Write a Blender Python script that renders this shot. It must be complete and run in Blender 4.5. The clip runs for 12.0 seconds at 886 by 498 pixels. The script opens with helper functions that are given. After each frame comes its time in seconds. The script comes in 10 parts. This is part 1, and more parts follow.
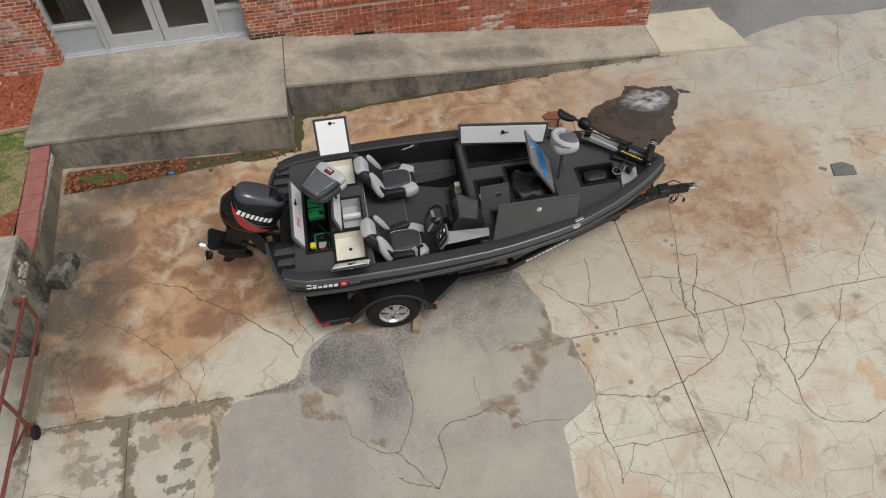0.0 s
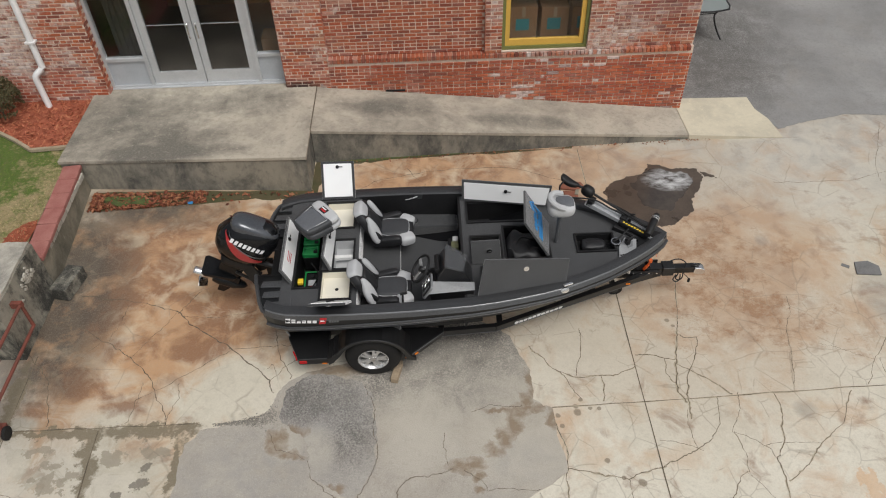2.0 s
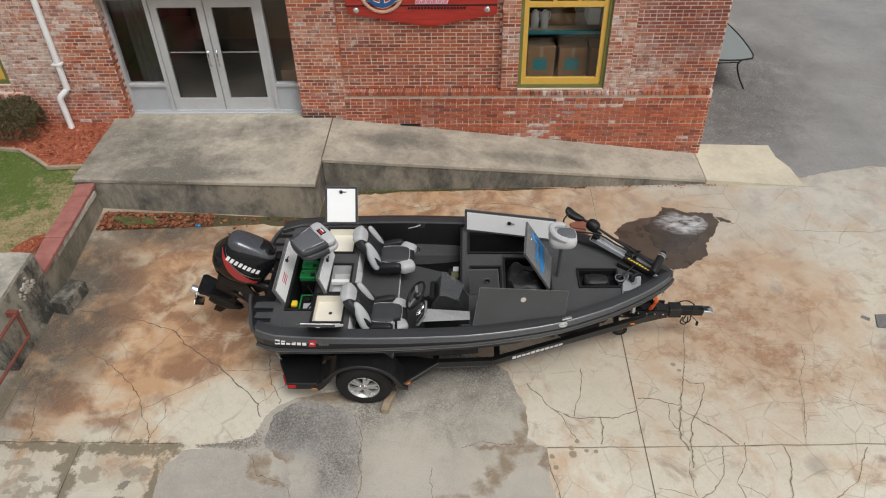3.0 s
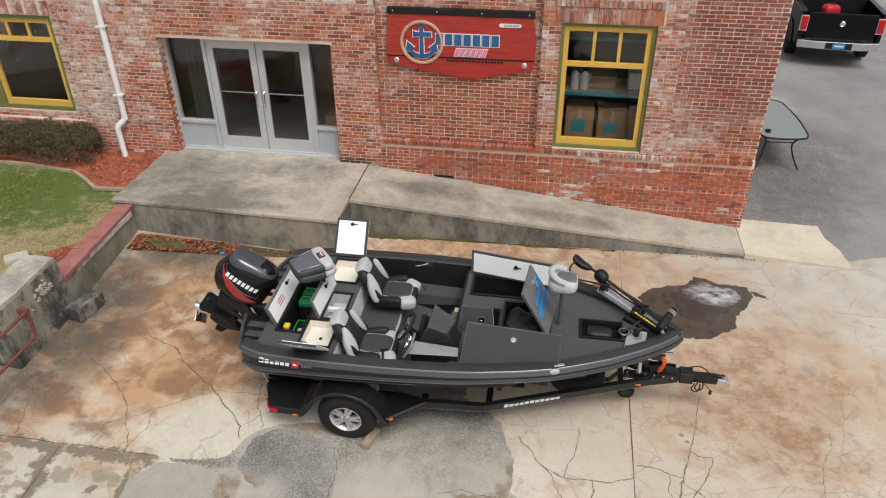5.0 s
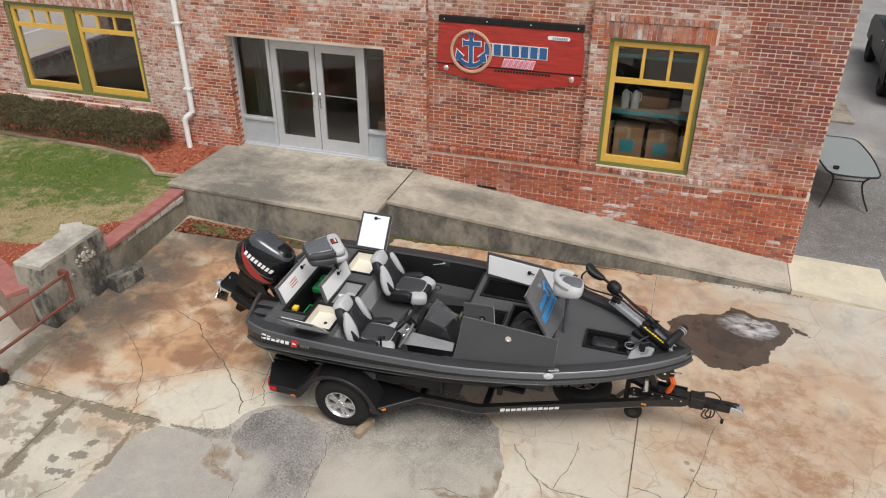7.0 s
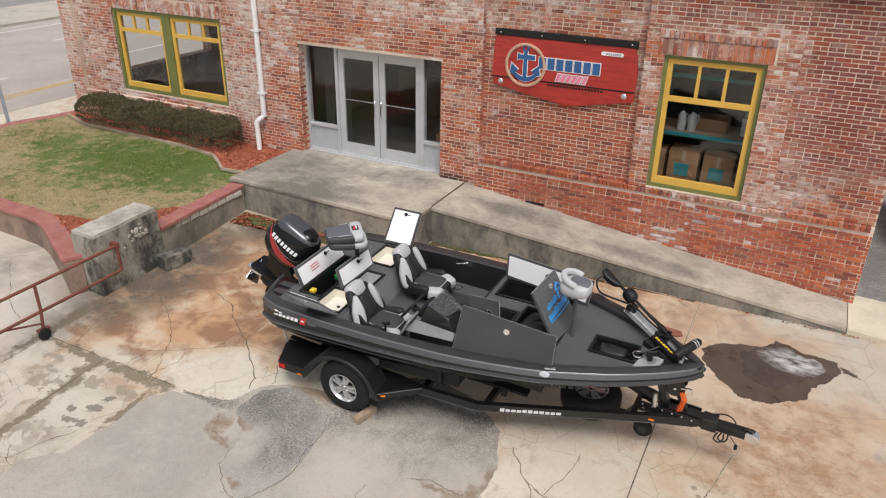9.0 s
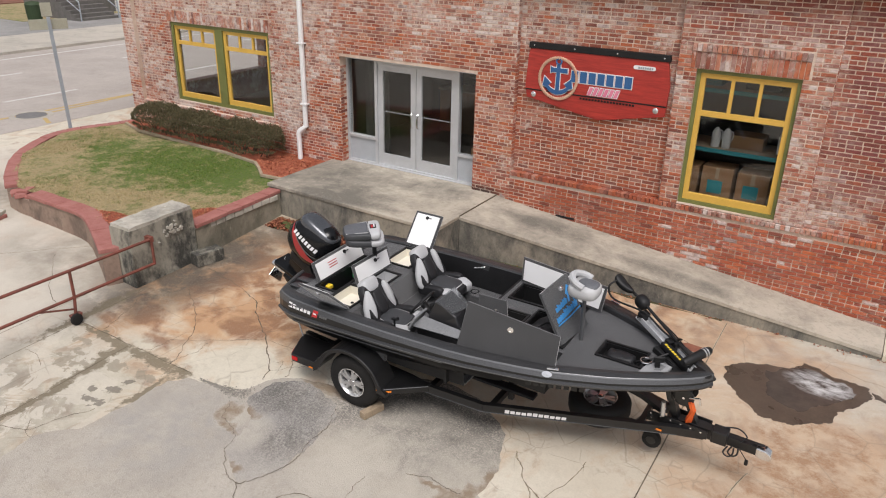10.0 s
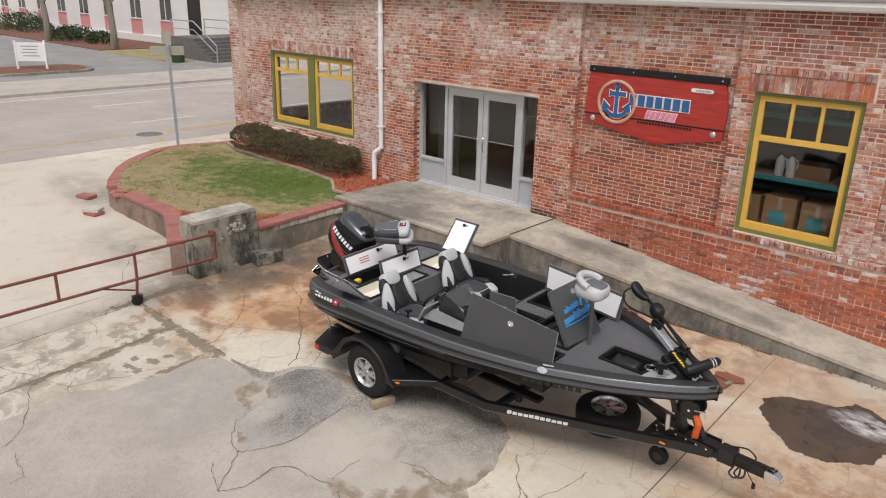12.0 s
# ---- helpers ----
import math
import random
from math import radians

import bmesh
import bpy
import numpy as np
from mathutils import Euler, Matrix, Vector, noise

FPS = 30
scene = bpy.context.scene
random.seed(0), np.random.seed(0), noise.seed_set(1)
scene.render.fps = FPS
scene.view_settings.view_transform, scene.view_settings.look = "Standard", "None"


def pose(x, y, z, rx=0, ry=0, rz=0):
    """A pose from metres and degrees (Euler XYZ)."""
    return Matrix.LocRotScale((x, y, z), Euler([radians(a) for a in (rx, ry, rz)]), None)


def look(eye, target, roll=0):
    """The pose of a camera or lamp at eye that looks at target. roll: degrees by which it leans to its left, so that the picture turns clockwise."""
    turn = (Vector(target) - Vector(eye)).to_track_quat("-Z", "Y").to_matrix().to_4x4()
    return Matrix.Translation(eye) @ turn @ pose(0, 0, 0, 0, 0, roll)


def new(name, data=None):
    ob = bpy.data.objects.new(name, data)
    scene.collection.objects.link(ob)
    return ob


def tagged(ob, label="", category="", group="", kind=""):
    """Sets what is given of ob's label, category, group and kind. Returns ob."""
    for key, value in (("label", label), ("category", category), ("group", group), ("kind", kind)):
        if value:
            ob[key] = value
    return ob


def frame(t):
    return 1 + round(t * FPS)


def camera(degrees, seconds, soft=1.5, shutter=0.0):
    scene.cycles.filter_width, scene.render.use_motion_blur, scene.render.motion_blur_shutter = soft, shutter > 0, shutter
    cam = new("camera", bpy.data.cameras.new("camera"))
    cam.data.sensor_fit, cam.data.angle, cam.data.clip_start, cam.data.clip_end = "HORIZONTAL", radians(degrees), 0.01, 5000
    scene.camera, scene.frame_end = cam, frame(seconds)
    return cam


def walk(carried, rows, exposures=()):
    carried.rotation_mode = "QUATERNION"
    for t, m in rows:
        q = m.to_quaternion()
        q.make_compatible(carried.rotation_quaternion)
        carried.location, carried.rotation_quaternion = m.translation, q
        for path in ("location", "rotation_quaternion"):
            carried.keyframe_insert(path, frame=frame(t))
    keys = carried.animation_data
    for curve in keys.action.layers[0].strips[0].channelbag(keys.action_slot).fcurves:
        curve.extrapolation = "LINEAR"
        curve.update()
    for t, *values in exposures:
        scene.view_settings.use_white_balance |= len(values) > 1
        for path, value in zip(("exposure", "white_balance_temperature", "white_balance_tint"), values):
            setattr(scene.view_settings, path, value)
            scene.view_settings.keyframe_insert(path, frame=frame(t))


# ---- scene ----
cam = camera(62.1, 12.0, 1.1)
EXPOSURES = ((0, -0.31, 6400, 9.2), (2, -0.18, 6400, 9.4), (3.5, -0.04, 6400, 9.4), (5.5, 0.12, 6400, 9.6), (9, 0.17, 6420, 13), (12, 0.10, 6420, 14))
PATH = [
    (0, (1.148, -10.836, 7.858), (1.317, -9.566, 6.322), -3.15),
    (0.5, (1.356, -10.926, 7.787), (1.494, -9.622, 6.277), -2.74),
    (1, (1.568, -10.994, 7.703), (1.672, -9.640, 6.235), -2.27),
    (1.5, (1.780, -11.055, 7.678), (1.845, -9.661, 6.246), -1.96),
    (2, (2.003, -11.128, 7.572), (2.027, -9.688, 6.185), -1.76),
    (2.5, (2.208, -11.181, 7.419), (2.191, -9.692, 6.084), -1.55),
    (3, (2.403, -11.205, 7.212), (2.343, -9.667, 5.935), -1.30),
    (3.5, (2.616, -11.221, 6.984), (2.506, -9.635, 5.771), -1.06),
    (5.5, (3.585, -11.387, 6.468), (3.243, -9.720, 5.417), -0.29),
    (6, (3.835, -11.395, 6.371), (3.428, -9.731, 5.339), -0.10),
    (6.5, (4.077, -11.372, 6.270), (3.606, -9.714, 5.255), 0.11),
    (7, (4.306, -11.355, 6.145), (3.775, -9.702, 5.153), 0.30),
    (9, (5.347, -11.239, 5.583), (4.539, -9.635, 4.703), 0.91),
    (9.5, (5.624, -11.216, 5.390), (4.739, -9.630, 4.552), 1.05),
    (10, (5.904, -11.153, 5.264), (4.940, -9.596, 4.461), 1.15),
    (10.5, (6.178, -11.058, 5.159), (5.153, -9.529, 4.379), 1.24),
    (11, (6.495, -11.004, 5.026), (5.401, -9.507, 4.276), 1.31),
    (11.5, (6.786, -10.911, 4.865), (5.609, -9.457, 4.157), 1.43),
    (12, (7.049, -10.753, 4.688), (5.794, -9.345, 4.022), 1.46),
]
walk(cam, [(t, look(eye, target, roll)) for t, eye, target, roll in PATH], exposures=EXPOSURES)

SKY_STRENGTH, SUN_STRENGTH = 0.112, 1.8

# ---------------------------------------------------------------- light
world = bpy.data.worlds.new("overcast_sky")
scene.world = world
world.use_nodes = True
wn, wl = world.node_tree.nodes, world.node_tree.links
sky = wn.new("ShaderNodeTexSky")
sky.sky_type = "NISHITA"
sky.sun_disc = False
sky.sun_elevation, sky.sun_rotation = radians(60), radians(146)
sky.dust_density, sky.air_density = 4.0, 1.0
hsv = wn.new("ShaderNodeHueSaturation")
hsv.inputs["Saturation"].default_value = 0.22
wl.new(sky.outputs[0], hsv.inputs["Color"])
wl.new(hsv.outputs[0], wn["Background"].inputs["Color"])
wn["Background"].inputs["Strength"].default_value = SKY_STRENGTH
sun = new("sun", bpy.data.lights.new("sun", "SUN"))
sun.data.energy, sun.data.angle, sun.data.color = SUN_STRENGTH, radians(28), (1.0, 0.965, 0.92)
sun.matrix_world = look((0, 0, 0), (-0.28, 0.42, -0.86))


# ---------------------------------------------------------------- materials
def nodes_of(name):
    m = bpy.data.materials.new(name)
    m.use_nodes = True
    nt = m.node_tree
    return m, nt, nt.nodes["Principled BSDF"]


def noise_tex(nt, vec, scale, detail=4.0, rough=0.55, distort=0.0):
    n = nt.nodes.new("ShaderNodeTexNoise")
    n.inputs["Scale"].default_value, n.inputs["Detail"].default_value = scale, detail
    n.inputs["Roughness"].default_value, n.inputs["Distortion"].default_value = rough, distort
    nt.links.new(vec, n.inputs["Vector"])
    return n.outputs["Fac"]


def ramp(nt, fac, lo, hi, clamp=True):
    n = nt.nodes.new("ShaderNodeMapRange")
    n.clamp = clamp
    n.inputs["From Min"].default_value, n.inputs["From Max"].default_value = lo, hi
    nt.links.new(fac, n.inputs["Value"])
    return n.outputs["Result"]


def put(nt, socket, v):
    if hasattr(v, "links"):
        nt.links.new(v, socket)
    elif isinstance(v, (tuple, list)) and len(v) == 3 and socket.type == "RGBA":
        socket.default_value = (*v, 1)
    else:
        socket.default_value = v


def mixc(nt, fac, a, b, blend="MIX"):
    n = nt.nodes.new("ShaderNodeMix")
    n.data_type, n.blend_type = "RGBA", blend
    put(nt, n.inputs[0], fac), put(nt, n.inputs[6], a), put(nt, n.inputs[7], b)
    return n.outputs[2]


def math2(nt, op, a, b=0.0, c=0.0):
    n = nt.nodes.new("ShaderNodeMath")
    n.operation = op
    for s, v in zip(n.inputs, (a, b, c)):
        put(nt, s, v)
    return n.outputs[0]


def place_of(nt):
    return nt.nodes.new("ShaderNodeNewGeometry").outputs["Position"]


def obj_of(nt):
    return nt.nodes.new("ShaderNodeTexCoord").outputs["Object"]


def bumped(nt, bsdf, height, strength=0.3, dist=0.01):
    b = nt.nodes.new("ShaderNodeBump")
    b.inputs["Strength"].default_value, b.inputs["Distance"].default_value = strength, dist
    nt.links.new(height, b.inputs["Height"])
    nt.links.new(b.outputs[0], bsdf.inputs["Normal"])


def surf(name, c1, c2, rough=0.6, metal=0.0, scale=4.0, fine=60.0, bump=0.15, fine_mix=0.25, r_var=0.12, coat=0.0, spec=0.5, sheen=0.0):
    """A plain material with broad tone changes, fine grain, uneven gloss and relief."""
    m, nt, b = nodes_of(name)
    v = obj_of(nt)
    broad, grain = noise_tex(nt, v, scale, 5), noise_tex(nt, v, fine, 3)
    col = mixc(nt, ramp(nt, broad, 0.3, 0.7), c1, c2)
    col = mixc(nt, math2(nt, "MULTIPLY", ramp(nt, grain, 0.35, 0.7), fine_mix), col, tuple(min(1, 1.5 * c + 0.02) for c in c2))
    put(nt, b.inputs["Base Color"], col)
    put(nt, b.inputs["Roughness"], math2(nt, "MULTIPLY_ADD", broad, r_var, rough - r_var / 2))
    b.inputs["Metallic"].default_value = metal
    b.inputs["Coat Weight"].default_value = coat
    b.inputs["Specular IOR Level"].default_value = spec
    b.inputs["Sheen Weight"].default_value = sheen
    b.inputs["Sheen Roughness"].default_value = 0.45
    if bump:
        bumped(nt, b, grain, bump, 0.004)
    return m


def glass(name, tint=(0.9, 0.93, 0.92)):
    m, nt, b = nodes_of(name)
    b.inputs["Base Color"].default_value = (*tint, 1)
    b.inputs["Transmission Weight"].default_value = 1.0
    b.inputs["Roughness"].default_value = 0.015
    b.inputs["IOR"].default_value = 1.45
    return m


def blob(nt, pos, x, y, rx, ry):
    """A soft spot on the ground, 1 in its middle and 0 outside."""
    s = nt.nodes.new("ShaderNodeSeparateXYZ")
    nt.links.new(pos, s.inputs[0])
    dx = math2(nt, "DIVIDE", math2(nt, "SUBTRACT", s.outputs[0], x), rx)
    dy = math2(nt, "DIVIDE", math2(nt, "SUBTRACT", s.outputs[1], y), ry)
    d = math2(nt, "ADD", math2(nt, "MULTIPLY", dx, dx), math2(nt, "MULTIPLY", dy, dy))
    return ramp(nt, d, 1.0, 0.0)


def ragged(nt, pos, spots, rough, lo=0.30, hi=0.48, k=2.4, bent=0.45):
    """Stains with broken edges: the strongest of several spots, torn by a noise."""
    best = 0.0
    bend = nt.nodes.new("ShaderNodeTexNoise")
    bend.inputs["Scale"].default_value, bend.inputs["Detail"].default_value, bend.inputs["Roughness"].default_value = 5.0, 6, 0.68
    nt.links.new(pos, bend.inputs["Vector"])
    off = nt.nodes.new("ShaderNodeVectorMath")
    off.operation = "MULTIPLY_ADD"
    nt.links.new(bend.outputs["Color"], off.inputs[0])
    off.inputs[1].default_value, off.inputs[2].default_value = (bent, bent, 0), (-bent / 2, -bent / 2, 0)
    add = nt.nodes.new("ShaderNodeVectorMath")
    nt.links.new(pos, add.inputs[0]), nt.links.new(off.outputs[0], add.inputs[1])
    pos = add.outputs[0]
    for x, y, rx, ry in spots:
        best = math2(nt, "MAXIMUM", best, blob(nt, pos, x, y, rx, ry))
    torn = math2(nt, "ADD", best, math2(nt, "MULTIPLY_ADD", rough, k, -0.5 * k))
    return math2(nt, "MULTIPLY", ramp(nt, torn, lo, hi), ramp(nt, best, 0.0, 0.12))


def concrete_lot():
    m, nt, b = nodes_of("old_concrete_paving")
    p = place_of(nt)
    mul = lambda u, v: math2(nt, "MULTIPLY", u, v)
    big, mid, fine = noise_tex(nt, p, 0.35, 5), noise_tex(nt, p, 1.7, 8, 0.66, 0.4), noise_tex(nt, p, 45, 4)
    tiny, gritty = noise_tex(nt, p, 11, 8, 0.7), noise_tex(nt, p, 120, 3, 0.6)
    col = mixc(nt, ramp(nt, big, 0.35, 0.65), (0.565, 0.515, 0.41), (0.665, 0.618, 0.515))
    col = mixc(nt, mul(ramp(nt, mid, 0.50, 0.78), 0.6), col, (0.41, 0.37, 0.29))
    col = mixc(nt, mul(ramp(nt, tiny, 0.52, 0.72), 0.35), col, (0.36, 0.32, 0.26))
    col = mixc(nt, mul(ramp(nt, tiny, 0.42, 0.28), 0.40), col, (0.74, 0.69, 0.60))
    # rust-brown stains in the bay behind the motor, along the ramp and, in broken streaks, beside the drawbar
    clean = math2(nt, "SUBTRACT", 1.0, mul(blob(nt, p, -0.35, -5.75, 1.25, 0.85), 1.0))
    bay = mul(blob(nt, p, -1.9, -3.8, 2.6, 2.9), clean)
    bay = math2(nt, "MAXIMUM", bay, math2(nt, "MAXIMUM", mul(blob(nt, p, 2.6, -1.7, 3.0, 1.4), 0.85), math2(nt, "MAXIMUM", mul(blob(nt, p, 4.3, -1.6, 2.6, 1.1), 0.72), mul(blob(nt, p, 6.2, -3.6, 2.6, 1.9), 0.55))))
    cloud, knots = noise_tex(nt, p, 1.3, 9, 0.62, 0.7), noise_tex(nt, p, 2.2, 9, 0.64, 0.5)
    cream = 0.0
    for x, y, rx, ry in ((-2.09, -5.46, 0.45, 0.28), (-1.8, -4.45, 0.55, 0.32), (-1.36, -3.91, 0.4, 0.25), (-2.1, -4.75, 0.3, 0.35), (-2.08, -6.0, 0.5, 0.14), (-3.0, -6.08, 0.3, 0.12), (-0.6, -5.5, 0.6, 0.4)):
        cream = math2(nt, "MAXIMUM", cream, blob(nt, p, x, y, rx, ry))
    deep = 0.0
    for x, y, rx, ry in ((-2.52, -4.46, 0.45, 0.3), (-0.78, -4.38, 0.4, 0.45), (-1.06, -5.05, 0.5, 0.28), (-2.51, -5.52, 0.45, 0.3), (-2.91, -5.91, 0.25, 0.22), (-1.85, -5.95, 0.35, 0.16), (-2.61, -3.47, 0.6, 0.3), (-1.3, -3.4, 0.7, 0.3), (-2.3, -4.15, 0.4, 0.2)):
        deep = math2(nt, "MAXIMUM", deep, blob(nt, p, x, y, rx, ry))
    rust = ramp(nt, math2(nt, "ADD", math2(nt, "ADD", mul(bay, 0.46), mul(cream, -0.17)), cloud), 0.50, 0.78)
    col = mixc(nt, mul(rust, 0.86), col, (0.465, 0.25, 0.11))
    umber = ramp(nt, math2(nt, "ADD", math2(nt, "ADD", mul(bay, 0.18), mul(deep, 0.22)), math2(nt, "ADD", knots, mul(cream, -0.15))), 0.56, 0.74)
    col = mixc(nt, mul(umber, 0.76), col, (0.205, 0.092, 0.045))
    pale = mul(rust, ramp(nt, noise_tex(nt, p, 2.3, 8, 0.62, 0.5), 0.50, 0.66))
    col = mixc(nt, mul(pale, 0.8), col, (0.58, 0.47, 0.33))
    side = math2(nt, "MAXIMUM", blob(nt, p, 6.1, -4.0, 1.9, 2.2), mul(blob(nt, p, 7.4, -4.9, 1.2, 0.9), 0.7))
    mp = nt.nodes.new("ShaderNodeMapping")
    mp.inputs["Scale"].default_value = (1.0, 1.25, 1.0)
    nt.links.new(p, mp.inputs[0])
    streaks = noise_tex(nt, mp.outputs[0], 1.3, 10, 0.76, 0.2)
    wash = ramp(nt, math2(nt, "ADD", mul(side, 0.36), streaks), 0.62, 0.90)
    col = mixc(nt, mul(wash, 0.62), col, (0.44, 0.27, 0.155))
    col = mixc(nt, mul(ramp(nt, blob(nt, p, 5.4, -3.6, 3.4, 3.2), 0.0, 0.6), 0.40), col, (0.44, 0.36, 0.27))
    flecks = ramp(nt, math2(nt, "ADD", mul(side, 0.26), noise_tex(nt, mp.outputs[0], 2.4, 10, 0.78, 0.15)), 0.70, 0.82)
    col = mixc(nt, mul(flecks, 0.72), col, (0.27, 0.135, 0.062))
    # black grime along the low wall and the pillar
    grime = mul(math2(nt, "MAXIMUM", blob(nt, p, -3.35, -4.2, 1.35, 2.7), mul(blob(nt, p, -2.4, -2.3, 1.7, 0.7), 0.8)), ramp(nt, noise_tex(nt, p, 1.9, 8, 0.66), 0.24, 0.52))
    col = mixc(nt, mul(ramp(nt, grime, 0.0, 0.75), 0.9), col, (0.075, 0.064, 0.05))
    # greyer, damp slabs at the back and pale scaled patches by the gate
    damp = mul(blob(nt, p, 9.2, -0.1, 6.0, 3.4), 0.9)
    col = mixc(nt, mul(damp, ramp(nt, mid, 0.75, 0.30)), col, (0.30, 0.285, 0.265))
    drive = ramp(nt, blob(nt, p, -8.0, -7.5, 5.2, 6.0), 0.0, 0.35)
    col = mixc(nt, mul(drive, 0.7), col, (0.52, 0.475, 0.41))
    soil = mul(math2(nt, "MAXIMUM", blob(nt, p, -5.0, -5.1, 1.9, 1.0), blob(nt, p, -8.6, -4.4, 2.0, 0.8)), ramp(nt, noise_tex(nt, p, 1.7, 8, 0.68), 0.30, 0.60))
    col = mixc(nt, mul(soil, 0.8), col, (0.225, 0.195, 0.155))
    worn = mul(blob(nt, p, -2.3, -8.6, 1.7, 2.9), ramp(nt, noise_tex(nt, p, 2.2, 8, 0.66), 0.28, 0.58))
    col = mixc(nt, mul(worn, 0.95), col, (0.25, 0.225, 0.18))
    scaled = mul(blob(nt, p, -2.3, -8.4, 2.0, 2.9), ramp(nt, noise_tex(nt, p, 2.3, 9, 0.68, 0.8), 0.50, 0.54))
    col = mixc(nt, mul(scaled, 0.85), col, (0.58, 0.535, 0.45))
    tear = noise_tex(nt, p, 9, 6, 0.62)
    rings = ragged(nt, p, ((-2.24, -6.80, 0.10, 0.09), (-2.46, -6.84, 0.15, 0.13), (-2.24, -6.94, 0.09, 0.08), (-2.64, -6.79, 0.07, 0.06), (-2.48, -6.64, 0.13, 0.06), (-1.81, -6.55, 0.2, 0.14), (-2.7, -6.45, 0.2, 0.1), (-1.3, -6.5, 0.2, 0.1)), tear)
    col = mixc(nt, mul(rings, 0.75), col, (0.27, 0.235, 0.175))
    strip = ragged(nt, p, ((-2.07, -6.66, 0.10, 0.30), (-2.1, -6.38, 0.11, 0.3), (-2.04, -7.05, 0.08, 0.3), (-1.45, -6.22, 0.75, 0.11), (-2.3, -6.22, 0.35, 0.10), (-2.0, -7.5, 0.09, 1.0), (-1.05, -6.7, 0.08, 0.6), (-2.7, -6.22, 0.7, 0.06), (-3.2, -6.0, 0.12, 1.0)), tear, 0.05, 0.62)
    col = mixc(nt, mul(strip, 0.9), col, (0.17, 0.14, 0.09))
    blots = ragged(nt, p, ((-1.4, -6.7, 0.10, 0.08), (-1.4, -6.88, 0.15, 0.08), (-1.63, -6.98, 0.10, 0.09), (-1.50, -7.14, 0.14, 0.05), (-1.35, -7.16, 0.06, 0.12)), tear, 0.42, 0.56, 2.8, 0.35)
    col = mixc(nt, mul(blots, 0.7), col, (0.09, 0.078, 0.062))
    oil = ragged(nt, p, ((3.66, -6.12, 0.06, 0.06), (3.65, -6.04, 0.045, 0.04), (3.41, -6.16, 0.04, 0.04), (3.45, -6.3, 0.04, 0.04), (3.82, -6.07, 0.035, 0.03), (3.93, -6.08, 0.03, 0.03), (3.9, -6.77, 0.045, 0.045), (3.73, -5.95, 0.04, 0.035),
                         (4.25, -7.05, 0.06, 0.06), (4.05, -6.99, 0.04, 0.04), (5.1, -4.75, 0.05, 0.045), (5.16, -4.85, 0.03, 0.03)), tear, 0.25, 0.6, 0.8, 0.06)
    col = mixc(nt, mul(oil, 0.75), col, (0.20, 0.155, 0.105))
    for x, y, r in ((6.46, -6.18, 0.17), (6.9, -3.3, 0.12), (8.42, -4.45, 0.6)):
        col = mixc(nt, mul(mul(ramp(nt, blob(nt, p, x, y, r, r), 0.0, 0.9), ramp(nt, mid, 0.2, 0.6)), 0.6), col, (0.22, 0.20, 0.18))
    col = mixc(nt, mul(ragged(nt, p, ((6.83, -7.15, 0.14, 0.2), (6.86, -7.4, 0.2, 0.24)), tear, 0.25, 0.5), 0.7), col, (0.60, 0.40, 0.24))
    # hairline cracks, here and there
    warp = nt.nodes.new("ShaderNodeMixRGB")
    warp.blend_type = "ADD"
    warp.inputs[0].default_value = 0.10
    nt.links.new(p, warp.inputs[1])
    nz = nt.nodes.new("ShaderNodeTexNoise")
    nz.inputs["Scale"].default_value = 2.2
    nz.inputs["Detail"].default_value = 6
    nt.links.new(p, nz.inputs["Vector"])
    nt.links.new(nz.outputs["Color"], warp.inputs[2])
    for scale, lo, hi, w in ((1.5, 0.48, 0.54, 0.016), (3.2, 0.48, 0.54, 0.028)):
        v = nt.nodes.new("ShaderNodeTexVoronoi")
        v.feature = "DISTANCE_TO_EDGE"
        v.inputs["Scale"].default_value = scale
        nt.links.new(warp.outputs[0], v.inputs["Vector"])
        hair = mul(ramp(nt, v.outputs["Distance"], w, 0.0), ramp(nt, noise_tex(nt, p, 0.9 * scale / 1.6, 4), lo, hi))
        if scale > 2:
            hair = mul(hair, ramp(nt, blob(nt, p, 4.9, -6.0, 3.2, 2.8), 0.0, 0.3))
        col = mixc(nt, mul(mul(hair, 0.42), math2(nt, "SUBTRACT", 1.0, drive)), col, (0.20, 0.16, 0.115))
    col = mixc(nt, mul(ramp(nt, fine, 0.45, 0.75), 0.20), col, (0.33, 0.29, 0.23))
    col = mixc(nt, mul(ramp(nt, gritty, 0.52, 0.72), 0.12), col, (0.70, 0.65, 0.56))
    put(nt, b.inputs["Base Color"], col)
    put(nt, b.inputs["Roughness"], math2(nt, "MULTIPLY_ADD", damp, -0.25, 0.86))
    bumped(nt, b, math2(nt, "ADD", fine, mid), 0.4, 0.006)
    return m


